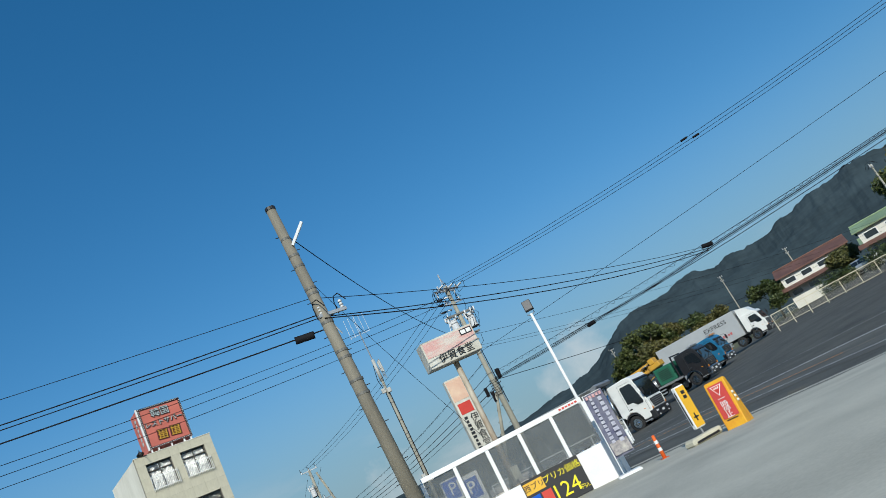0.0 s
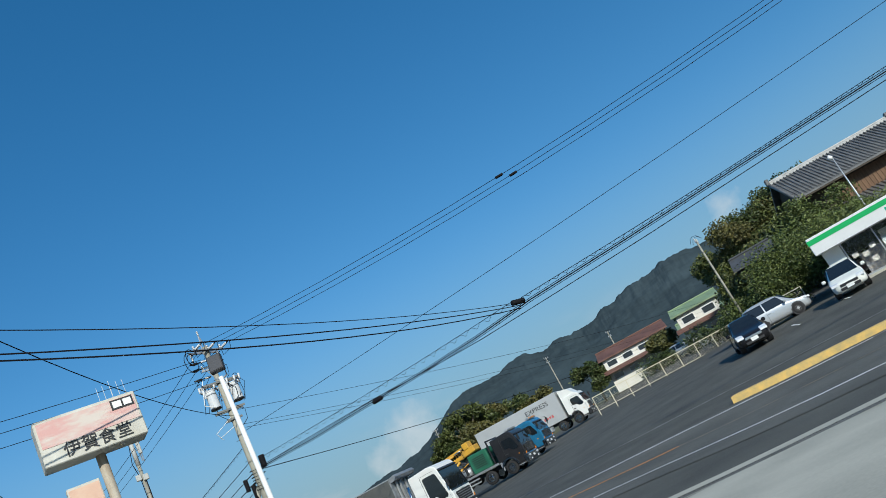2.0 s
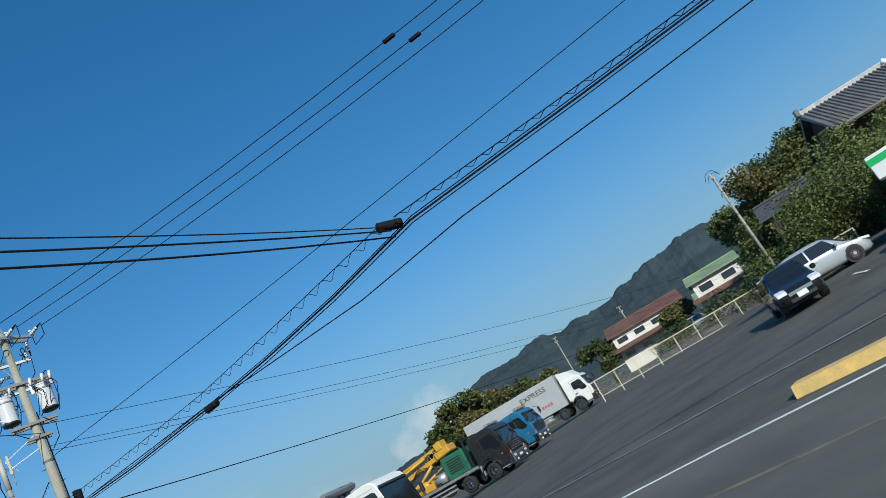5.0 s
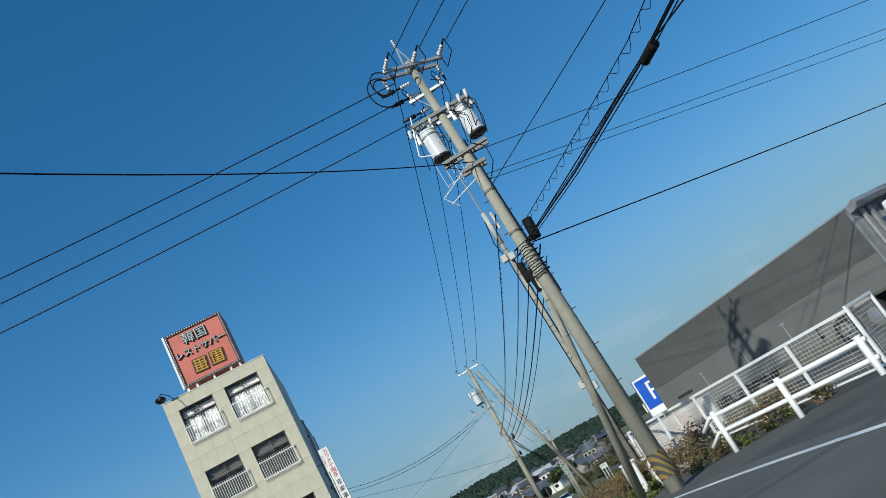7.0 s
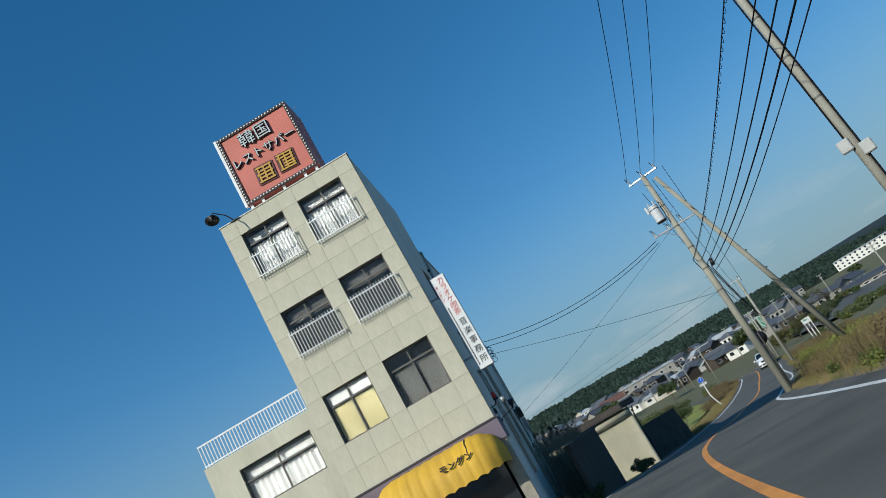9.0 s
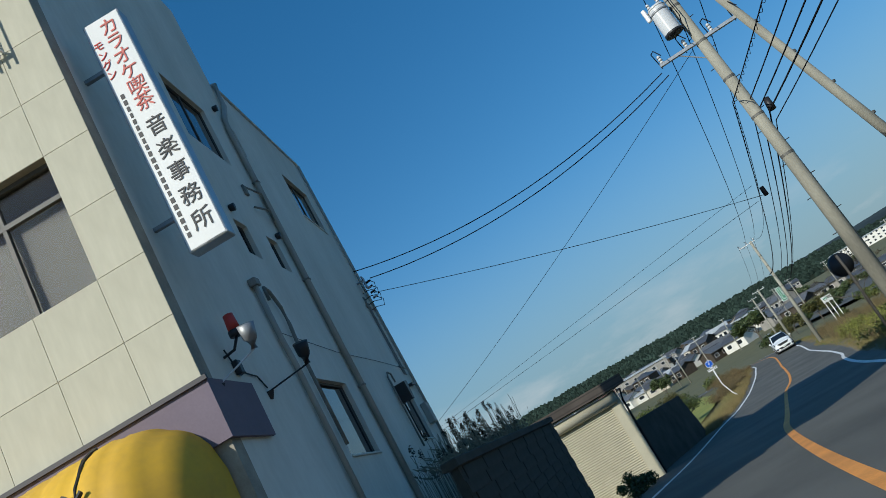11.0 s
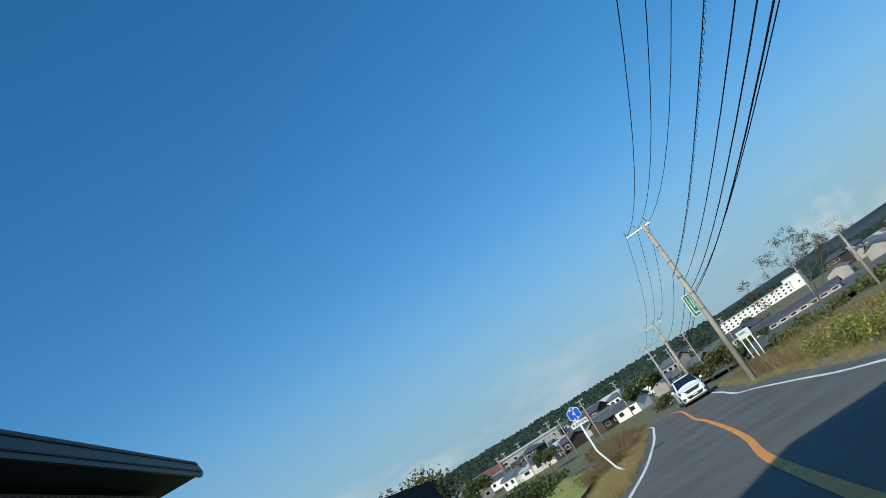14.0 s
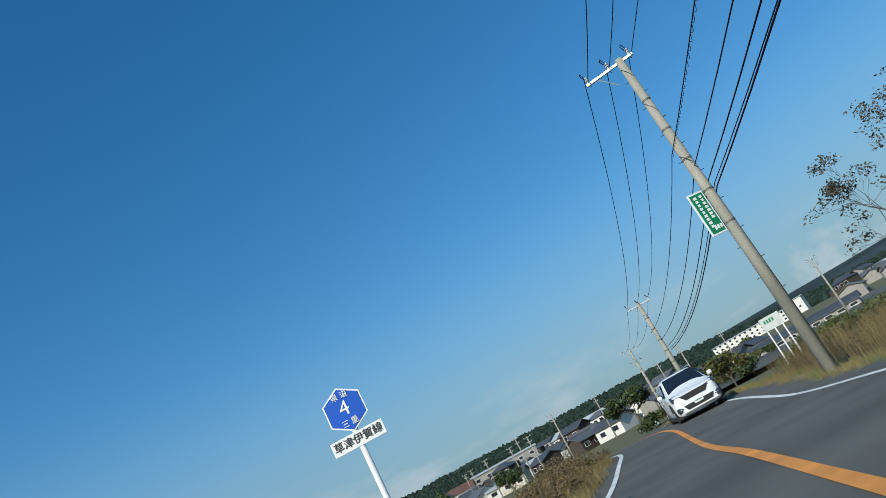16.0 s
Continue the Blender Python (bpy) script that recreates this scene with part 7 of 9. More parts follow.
def car(name, m, length, width, height, colour, label, hood=0.28, nose=0.72, kind="hatch", rake=0.55, tail=0.25, grille_dark=True, face="small"):
    """A car with its nose at +x; stations along it carry the body's section."""
    c = thing(name, m, label, "car", "cars")
    L, W, H = length, width / 2, height
    belt = 0.56 * H if kind != "suv" else 0.60 * H
    hood_z = nose * belt + (belt - nose * belt) * 0.5
    xs_ = L / 2
    x_ws0, x_ws1 = xs_ - hood * L, xs_ - hood * L - rake
    x_r0, x_r1 = -xs_ + tail, -xs_ + 0.06
    low = 0.13 * H / 1.6
    # station: x, floor, shoulder height, roof height, half widths low, shoulder, roof
    st = [(xs_, low + 0.16, nose * belt * 0.82, nose * belt * 0.86, W * 0.62, W * 0.66, W * 0.60),
          (xs_ - 0.10, low, nose * belt * 0.96, nose * belt, W * 0.84, W * 0.86, W * 0.74),
          (xs_ - 0.35, low, hood_z * 0.96, hood_z, W * 0.96, W * 0.97, W * 0.80),
          (x_ws0, low, belt * 0.98, belt * 1.02, W * 0.99, W, W * 0.84),
          (x_ws1, low, belt, H * 0.965, W, W, W * 0.74),
          (x_ws1 - 0.35, low, belt, H, W, W, W * 0.74),
          ((x_ws1 + x_r0) / 2 - 0.2, low, belt, H, W, W, W * 0.75),
          (x_r0, low, belt * 1.02, H * 0.975, W, W * 0.99, W * 0.72),
          (x_r1, low, belt * 1.02, belt * 1.08, W * 0.94, W * 0.95, W * 0.80),
          (-xs_, low + 0.15, belt * 0.8, belt * 0.84, W * 0.80, W * 0.82, W * 0.72)]
    bm = B()
    rings = []
    for x, z0, zs, zr, wl_, ws_, wr_ in st:
        half = [(wl_ * 0.9, z0), (wl_, z0 + 0.12), (ws_ * 1.0, z0 + (zs - z0) * 0.55), (ws_ * 0.985, zs - 0.03), (ws_ * 0.95, zs), (wr_ + (ws_ * 0.95 - wr_) * 0.18, zs + (zr - zs) * 0.8), (wr_ * 0.86, zr - 0.015), (wr_ * 0.45, zr)]
        rings.append([bm.verts.new((x, y, z)) for y, z in half] + [bm.verts.new((x, -y, z)) for y, z in reversed(half)])
    n = len(rings[0])
    for a, b in zip(rings, rings[1:]):
        for k in range(n):
            bm.faces.new((a[k], a[(k + 1) % n], b[(k + 1) % n], b[k]))
    bm.faces.new(rings[0][::-1])
    bm.faces.new(rings[-1])
    bmesh.ops.recalc_face_normals(bm, faces=bm.faces[:])
    body = part("body", bm, colour, c, smooth=True)
    sub = body.modifiers.new("round", "SUBSURF")
    sub.levels = sub.render_levels = 1
    belt_ = belt

    def side(x, f):
        """Half width of the cabin side at height fraction f above the belt."""
        return W * 0.955 + (W * 0.74 - W * 0.955) * f * 0.92

    # glass, a little proud of the body
    bm = B()
    v = [bm.verts.new(p) for p in ((x_ws0 + 0.02, W * 0.80, belt * 1.03 + 0.02), (x_ws0 + 0.02, -W * 0.80, belt * 1.03 + 0.02), (x_ws1 + 0.05, -W * 0.66, H * 0.955), (x_ws1 + 0.05, W * 0.66, H * 0.955))]
    bm.faces.new(v)
    ext = bmesh.ops.extrude_face_region(bm, geom=bm.faces[:])
    bmesh.ops.translate(bm, vec=(-0.05, 0, -0.06), verts=[g for g in ext["geom"] if isinstance(g, bmesh.types.BMVert)])
    part("windscreen", bm, CAR_GLASS, c)
    for s in (-1, 1):
        for xa, xb, xc, xd in ((x_ws0 - 0.35, x_ws1 - 0.12, (x_ws1 + x_r0) / 2 + 0.12, (x_ws1 + x_r0) / 2 + 0.12), ((x_ws1 + x_r0) / 2 + 0.04, (x_ws1 + x_r0) / 2 + 0.04, x_r0 + 0.1, x_r0 - 0.02)):
            bm = B()
            lo, hi = belt_ + 0.04, H * 0.9
            f = (hi - belt_) / (H - belt_)
            q = [(xa, side(xa, 0.05) * s, lo), (xb, side(xb, f) * s, hi), (xc, side(xc, f) * s, hi), (xd, side(xd, 0.05) * s, lo)]
            vs_ = [bm.verts.new((a, b + s * 0.012, e)) for a, b, e in q]
            bm.faces.new(vs_)
            ext = bmesh.ops.extrude_face_region(bm, geom=bm.faces[:])
            bmesh.ops.translate(bm, vec=(0, -s * 0.05, 0), verts=[g for g in ext["geom"] if isinstance(g, bmesh.types.BMVert)])
            part("side_window", bm, CAR_GLASS, c)
        mirror = part("mirror", box(B(), x_ws0 - 0.45, x_ws0 - 0.33, s * (W + 0.11) - 0.09, s * (W + 0.11) + 0.09, belt + 0.02, belt + 0.18, bevel=0.04), colour, c)
        part("mirror_glass", box(B(), x_ws0 - 0.456, x_ws0 - 0.45, s * (W + 0.11) - 0.07, s * (W + 0.11) + 0.07, belt + 0.04, belt + 0.16), CHROME, mirror)
        zl = nose * belt
        lamp_x = (0.14, 0.56) if face == "suv" else (0.02, 0.42)
        lamp = prism(B(), [(xs_ - lamp_x[0], zl - 0.11), (xs_ - lamp_x[0], zl - 0.01), (xs_ - lamp_x[1], zl + 0.09), (xs_ - lamp_x[1], zl + 0.0)], min(s * W * 0.52, s * W * 0.93), max(s * W * 0.52, s * W * 0.93), "y")
        part("headlight", lamp, LAMP if face != "suv" else mat("smoked_lamp", (0.05, 0.053, 0.056), 0.1, var=0.6, scale=14), c)
        part("tail_light", box(B(), -xs_ + 0.0, -xs_ + 0.1, s * W * 0.78 - 0.08, s * W * 0.78 + 0.08, belt * 0.72, belt * 1.0), RED, c)
        part("door_seam", box(B(), (x_ws1 + x_r0) / 2 + 0.075, (x_ws1 + x_r0) / 2 + 0.085, s * W - 0.01 if s > 0 else s * W - 0.004, s * W + 0.004 if s > 0 else s * W + 0.01, low + 0.15, belt - 0.03), BLACK, c)
        part("door_handle", box(B(), (x_ws1 + x_r0) / 2 + 0.13, (x_ws1 + x_r0) / 2 + 0.3, s * W * 1.0 - 0.02, s * W * 1.0 + 0.025, belt - 0.14, belt - 0.11, bevel=0.008), colour, c)
        if face == "suv":
            part("fog_lamp", tube(B(), [(xs_ - 0.14, s * W * 0.74, 0.42), (xs_ - 0.03, s * W * 0.74, 0.42)], 0.075, 0.07, 14), CHROME, c, smooth=True)
            part("fog_recess", box(B(), xs_ - 0.16, xs_ - 0.06, s * W * 0.74 - 0.16, s * W * 0.74 + 0.16, 0.33, 0.51, bevel=0.03), BLACK, c)
    wr = 0.3 if kind != "suv" else 0.36
    for x in (xs_ - 0.83, -xs_ + 0.78):
        for s in (-1, 1):
            part("wheel_arch", tube(B(), [(x, s * (W - 0.26), wr), (x, s * (W - 0.004), wr)], wr + 0.06, seg=20), BLACK, c)
            wheel(c, x, s * (W - 0.095), wr, 0.21, GALV, out=s)
    zl = nose * belt
    if face == "suv":
        part("grille", prism(B(), [(-W * 0.60, zl - 0.02), (W * 0.60, zl - 0.02), (W * 0.42, zl - 0.22), (-W * 0.42, zl - 0.22)], xs_ - 0.2, xs_ + 0.004), BLACK, c)
        part("lower_grille", prism(B(), [(-W * 0.62, 0.50), (W * 0.62, 0.50), (W * 0.50, 0.33), (-W * 0.50, 0.33)], xs_ - 0.1, xs_ + 0.02), BLACK, c)
        part("lower_lip", box(B(), xs_ - 0.3, xs_ + 0.03, -W * 0.72, W * 0.72, 0.26, 0.32, bevel=0.02), SIGN_WHITE, c)
        part("plate", box(B(), xs_ + 0.02, xs_ + 0.04, -0.165, 0.165, 0.42, 0.585), PLATE, c)
        bars("plate_bars", GREEN, c, pose(xs_ + 0.042, 0, 0.49, 0, 0, 90), 0.26, 0.07, 4, 0.002)
        part("sill_trim", box(B(), -xs_ + 0.3, xs_ - 0.3, -W - 0.005, W + 0.005, low, low + 0.1), BLACK, c)
        for s in (-1, 1):
            part("roof_rail", tube(B(), [(x_ws1 - 0.4, s * W * 0.68, H + 0.0), (x_ws1 - 0.6, s * W * 0.68, H + 0.04), (x_r0 + 0.4, s * W * 0.68, H + 0.03), (x_r0 + 0.2, s * W * 0.68, H - 0.02)], 0.018, seg=6), GALV, c)
    else:
        part("grille", box(B(), xs_ - 0.12, xs_ + 0.012, -W * 0.5, W * 0.5, zl - 0.22, zl - 0.1, bevel=0.01), BLACK if grille_dark else CHROME, c)
        part("lower_grille", box(B(), xs_ - 0.12, xs_ + 0.008, -W * 0.55, W * 0.55, low + 0.1, low + 0.22, bevel=0.01), BLACK, c)
        part("plate", box(B(), xs_ + 0.0, xs_ + 0.025, -0.165, 0.165, zl - 0.36, zl - 0.2), PLATE, c)
    return c


PAINT_BLACK = mat("black_car_paint", (0.012, 0.012, 0.014), 0.12, var=0.1, scale=1)
PAINT_SILVER = mat("silver_car_paint", (0.52, 0.54, 0.56), 0.25, 0.5, var=0.06, scale=1)
PAINT_PEARL = mat("pearl_white_car_paint", (0.74, 0.75, 0.70), 0.2, var=0.05, scale=1)
PAINT_WHITE = mat("white_car_paint", (0.80, 0.81, 0.80), 0.15, var=0.04, scale=1)
car("minivan", pose(25.3, 37.5, land(25.3, 37.5) + 0.03, 0, 0, -128), 4.1, 1.56, 1.5, PAINT_BLACK, "shiny black minivan parked in the lot", hood=0.22, nose=0.78, kind="van", rake=0.75, tail=0.2, grille_dark=False)
car("estate_car", pose(30.9, 40.75, land(30.9, 40.75) + 0.03, 0, 0, -38), 3.6, 1.6, 1.5, PAINT_SILVER, "silver estate car parked beside the fence", hood=0.24, nose=0.8, rake=0.55, tail=0.12)
car("hatchback", pose(29.3, 34.4, land(29.3, 34.4) + 0.03, 0, 0, -140), 3.6, 1.6, 1.45, PAINT_PEARL, "pearl white hatchback parked before the shop", hood=0.2, nose=0.74, rake=0.85, tail=0.35)
car("parked_car", pose(59, 84, land(59, 84) + 0.3, 0, 0, -60), 4.2, 1.7, 1.5, PAINT_SILVER, "small silver car parked before the red roofed house", hood=0.24, nose=0.74)
car("small_van", pose(-44.0, 205, land(-44, 205), 0, 0, -80), 3.4, 1.48, 1.85, PAINT_WHITE, "small white van on the road at the edge of town", hood=0.08, nose=0.7, kind="van", rake=0.4, tail=0.1)
car("suv", pose(-25.0, 128.9, land(-25.0, 128.9) + 0.02, 0.3, 0, -74), 4.72, 1.84, 1.69, PAINT_WHITE, "pearly white sport utility car on the far lane", hood=0.22, nose=0.86, kind="suv", rake=0.95, tail=0.5, face="suv")

# ---- plants ----
def leaf_cloud(bm, centre, radius, count, size, squash=1.0, rng=None):
    """Small leaves, each a bent pair of triangles, thrown through an uneven clump."""
    for _ in range(count):
        d = Vector((rng.gauss(0, 1), rng.gauss(0, 1), rng.gauss(0, 1))).normalized()
        r = radius * rng.random() ** 0.45 * (0.8 + 0.4 * noise.noise(d * 1.7 + Vector(centre)))
        p = Vector(centre) + Vector((d.x * r, d.y * r, d.z * r * squash))
        a = Vector((rng.gauss(0, 1), rng.gauss(0, 1), rng.gauss(0, 0.7))).normalized()
        b = a.cross(Vector((rng.gauss(0, 1), rng.gauss(0, 1), rng.gauss(0, 1)))).normalized()
        s = size * (0.6 + 0.8 * rng.random())
        v = [bm.verts.new(p - a * s), bm.verts.new(p + b * s * 0.5), bm.verts.new(p + a * s), bm.verts.new(p - b * s * 0.5)]
        bm.faces.new(v)


def branch(bm, p, d, length, r, depth, rng, tips, rise=0.15):
    q = p
    pts = [tuple(p)]
    for k in range(3):
        d = (d + Vector((rng.gauss(0, 0.18), rng.gauss(0, 0.18), rng.gauss(0.03, 0.12)))).normalized()
        q = q + d * length / 3
        pts.append(tuple(q))
    tube(bm, pts, r, r * 0.55, 6 if r > 0.03 else 4, caps=False)
    if depth == 0:
        tips.append(q)
        return
    for k in range(rng.choice((2, 3, 3))):
        nd = (d + Vector((rng.gauss(0, 0.6), rng.gauss(0, 0.6), rng.gauss(rise, 0.35)))).normalized()
        branch(bm, q, nd, length * (0.62 + 0.2 * rng.random()), r * 0.55, depth - 1, rng, tips, rise)


def tree(name, x, y, height, crown, leaves, size, material, label, seed, z=None, depth=3, clump=None, girth=1.0, rise=0.15, stem=0.32):
    rng = random.Random(seed)
    t = thing(name, pose(x, y, land(x, y) - 0.1 if z is None else z), label, "tree", "trees")
    bm, tips = B(), []
    trunk = height * stem
    tube(bm, [(0, 0, -0.2), (0.03 * height * rng.random(), 0.0, trunk)], height * 0.028 * girth, height * 0.02 * girth, 8)
    for k in range(4):
        a = 2 * math.pi * (k + rng.random() * 0.6) / 4
        branch(bm, Vector((0, 0, trunk * (0.75 + 0.25 * rng.random()))), Vector((math.cos(a) * 0.7, math.sin(a) * 0.7, 0.9)).normalized(), height * 0.26, height * 0.013 * girth, depth - 1, rng, tips, rise)
    part("trunk", bm, BARK, t, smooth=True)
    bm = B()
    per = max(1, leaves // max(1, len(tips)))
    for p in tips:
        leaf_cloud(bm, (p.x, p.y, p.z), clump or crown * 0.38, per, size, 0.75, rng)
    part("crown", bm, material, t)
    return t


def thicket(name, points, count, size, material, label, seed, r=1.2, h=1.5, category="bushes"):
    """Dense growth over a stretch of ground, as one mass."""
    rng = random.Random(seed)
    bm = B()
    for x, y, k in points:
        z = land(x, y)
        for j in range(4):
            cx, cy, cz = x + rng.gauss(0, r * 0.5), y + rng.gauss(0, r * 0.5), z + h * k * (0.25 + 0.6 * rng.random())
            leaf_cloud(bm, (cx, cy, cz), r * k * (0.5 + 0.5 * rng.random()), count // (4 * len(points)), size, 0.8, rng)
    ob = part(name, bm, material)
    return tagged(ob, label, category, kind="stuff")


def blades(name, spots, height, width, material, label, seed, category="grass", plume=0):
    """Many separate thin blades, bent over; spots are x, y, spread, count."""
    rng = random.Random(seed)
    verts, faces = [], []
    for x, y, spread_, count in spots:
        for _ in range(count):
            px, py = x + rng.gauss(0, spread_), y + rng.gauss(0, spread_)
            z = land(px, py) - 0.05
            h = height * (0.45 + 0.8 * rng.random())
            a = rng.random() * 2 * math.pi
            dx, dy = math.cos(a), math.sin(a)
            lean_ = h * 0.35 * rng.random()
            w = width * (0.6 + 0.8 * rng.random())
            i = len(verts)
            verts += [(px - dy * w, py + dx * w, z), (px + dy * w, py - dx * w, z), (px + dx * lean_ * 0.4 + dy * w * 0.7, py + dy * lean_ * 0.4 - dx * w * 0.7, z + h * 0.6), (px + dx * lean_ * 0.4 - dy * w * 0.7, py + dy * lean_ * 0.4 + dx * w * 0.7, z + h * 0.6), (px + dx * lean_, py + dy * lean_, z + h)]
            faces += [(i, i + 1, i + 2, i + 3), (i + 3, i + 2, i + 4)]
    me = bpy.data.meshes.new(name)
    me.from_pydata(verts, [], faces)
    me.materials.append(material)
    return tagged(new(name, me), label, category, kind="stuff")


GRASS_DRY = mat("dry_grass_blade", (0.27, 0.20, 0.085), 0.9, second=(0.16, 0.13, 0.05), scale=0.5, fine=4, island=0.3)
GRASS_GREEN = mat("green_weed_blade", (0.15, 0.17, 0.035), 0.85, second=(0.08, 0.11, 0.025), scale=0.5, fine=4, island=0.35)
WEED_YELLOW = mat("yellow_green_weed", (0.24, 0.23, 0.035), 0.75, second=(0.10, 0.13, 0.03), scale=0.5, fine=3, island=0.4)


def along(points, near, far, n, seed):
    """Spots spread over a strip beside a line, from offset near to offset far."""
    rng = random.Random(seed)
    pts = resample(points, 0.5)
    ns_ = normals(pts)
    out = []
    for _ in range(n):
        k = rng.randrange(len(pts))
        q = pts[k] + ns_[k] * (near + (far - near) * rng.random())
        out.append((q.x, q.y))
    return out


WEED_RED = mat("reddish_dry_weed", (0.17, 0.115, 0.055), 0.9, second=(0.10, 0.085, 0.035), scale=0.8, fine=4, island=0.4)
VERGE = EDGE_RIGHT[9:24]
UPPER = EDGE_RIGHT[9:13]
LOWER = EDGE_RIGHT[11:22]
ribbon("verge_soil", VERGE, 0.25, 1.6, 0.012, mat("gritty_verge_soil", (0.22, 0.185, 0.13), 0.95, second=(0.12, 0.105, 0.07), scale=1.5, fine=12, bump=0.4), "gritty bare soil along the road edge", "verge", cols=2)
blades("verge_grass", [(x, y, 0.10, 30) for x, y in along(VERGE, 0.75, 1.7, 700, 5)], 0.22, 0.004, GRASS_DRY, "short dry grass along the road verge", 11)
blades("verge_greens", [(x, y, 0.10, 22) for x, y in along(VERGE, 0.8, 1.9, 420, 15)], 0.2, 0.005, GRASS_GREEN, "short green weeds along the road verge", 19)
blades("bank_grass", [(x, y, 0.25, 32) for x, y in along(LOWER, 1.7, 8.0, 1000, 6) + along(UPPER, 1.6, 4.2, 420, 36)], 0.75, 0.005, WEED_RED, "tall reddish dry weeds covering the bank", 12)
blades("bank_straw", [(x, y, 0.25, 28) for x, y in along(LOWER, 1.9, 8.0, 320, 26) + along(UPPER, 1.8, 4.2, 120, 37)], 0.85, 0.0045, GRASS_DRY, "pale dry straw among the weeds on the bank", 27)
thicket("bank_brush", [(x, y, 0.55 + 0.35 * ((k * 7) % 5) / 4) for k, (x, y) in enumerate(along(LOWER, 2.2, 8.5, 120, 28) + along(UPPER, 2.0, 4.4, 40, 38))], 60000, 0.035, WEED_RED, "dense reddish brush on the road bank", 29, 0.9, 0.75)
thicket("verge_weeds", [(x, y, 0.6 + 0.4 * ((k * 7) % 5) / 4) for k, (x, y) in enumerate(along(LOWER[:8], 2.0, 4.6, 80, 8))], 42000, 0.05, WEED_YELLOW, "yellow-green leafy weeds on the road bank", 14, 0.85, 0.95)
thicket("pole_weeds", [(2.2, 45.3, 0.9), (3.4, 45.0, 0.9), (4.6, 43.8, 0.8), (1.4, 47.0, 0.9), (0.4, 48.2, 0.9), (-0.6, 50.4, 0.9), (5.6, 42.6, 0.7), (-1.3, 53.0, 0.9), (2.5, 46.9, 0.9), (-2.2, 56, 0.9), (0.8, 51.5, 1.0)], 20000, 0.035, WEED_RED, "reddish and green weeds round the tall pole", 15, 0.9, 0.85)
thicket("pole_greens", [(0.6, 46.6, 0.45), (1.6, 44.9, 0.4), (3.2, 43.4, 0.4), (-0.9, 49.2, 0.45), (-2.3, 52.5, 0.4), (4.7, 42.4, 0.35), (-3.2, 55.6, 0.45)], 5500, 0.04, GRASS_GREEN, "green weeds at the foot of the tall pole", 16, 0.9, 0.6)
blades("left_verge_grass", [(x, y, 0.12, 30) for x, y in along(EDGE_LEFT[15:24], -1.5, -0.45, 750, 21)], 0.36, 0.005, GRASS_DRY, "dry tawny grass beside the road", 17)
blades("left_bank_grass", [(x, y, 0.2, 30) for x, y in along(EDGE_LEFT[15:24], -2.6, -1.0, 600, 22)], 0.36, 0.006, mat("tawny_grass_blade", (0.26, 0.205, 0.09), 0.9, second=(0.17, 0.165, 0.055), scale=0.5, fine=4, island=0.3), "tall tawny grass on the road bank", 18)
thicket("left_brush", [(x, y, 0.6 + 0.1 * (k % 4)) for k, (x, y) in enumerate(along(EDGE_LEFT[19:24], -3.0, -1.2, 70, 23))], 42000, 0.035, WEED_RED, "tawny brush on the road bank", 24, 0.85, 0.95)
patch("rice_field", [(-24.9, 97), (-28.8, 116), (-38.5, 137), (-62, 180), (-97, 240), (-130, 250), (-110, 150), (-46, 88)], 0.10, FIELD, "golden green rice field below the road", "field", cell=3)
ribbon("field_path", [(-42, 92), (-47, 122), (-56, 160)], -0.5, 0.5, 0.05, EARTH, "grassy path across the rice field", "path")

patch("dark_field", [(-24, 172), (6, 152), (60, 158), (70, 290), (-40, 300), (-42, 215)], 0.45, mat("dark_sheeted_field", (0.075, 0.075, 0.07), 0.8, second=(0.12, 0.112, 0.085), scale=0.12, fine=1.2, stretch=(1, 0.2, 1)), "dark sheeted fields in rows on the valley floor", "field", cell=6)

thicket("valley_scrub", [(-40 - 1.5 * k - 0.42 * (k * 7 % 30) - (k % 5) * 2, 150 + 2.2 * k, 0.7 + 0.12 * (k % 4)) for k in range(40)] + [(-22 + 1.1 * (k * 5 % 17), 150 + 2.0 * k, 0.5 + 0.1 * (k % 4)) for k in range(26)], 42000, 0.16, LEAF_WOOD, "low green and ochre scrub on the valley slope", 95, 1.9, 1.2)

# growth on and round the block wall
rng0 = random.Random(3)
bm, heads = B(), B()
for k in range(400):
    t = 0.3 + 0.7 * rng0.random() ** 0.7
    off = 0.4 + 1.9 * rng0.random()
    x, y = -13.4 - 3.4 * t - 0.93 * off, 59.3 + 8.6 * t - 0.36 * off
    h = 0.2 + 0.85 * rng0.random() * (0.4 + 0.7 * t)
    lx, ly = rng0.gauss(0, 0.1), rng0.gauss(0, 0.1)
    z0 = 0.2
    tube(bm, [(x, y, z0 - 2.2), (x + lx * 0.3, y + ly * 0.3, z0), (x + lx, y + ly, z0 + h)], 0.009, 0.005, 4, caps=False)
    for j in range(3):
        a = rng0.random() * 6.28
        q = z0 + h * (0.1 + 0.5 * rng0.random())
        bm.faces.new([bm.verts.new(v) for v in ((x, y, q), (x + 0.16 * math.cos(a), y + 0.16 * math.sin(a), q + 0.12), (x + 0.02, y + 0.02, q + 0.03))])
    if rng0.random() < 0.16:
        leaf_cloud(heads, (x + lx, y + ly, z0 + h + 0.05), 0.065, 60, 0.022, 2.2, rng0)
tagged(part("reeds", bm, mat("pale_dry_reed", (0.24, 0.22, 0.16), 0.9, var=0.3, scale=2, island=0.3)), "dry stalks growing behind the block wall", "weeds", kind="stuff")
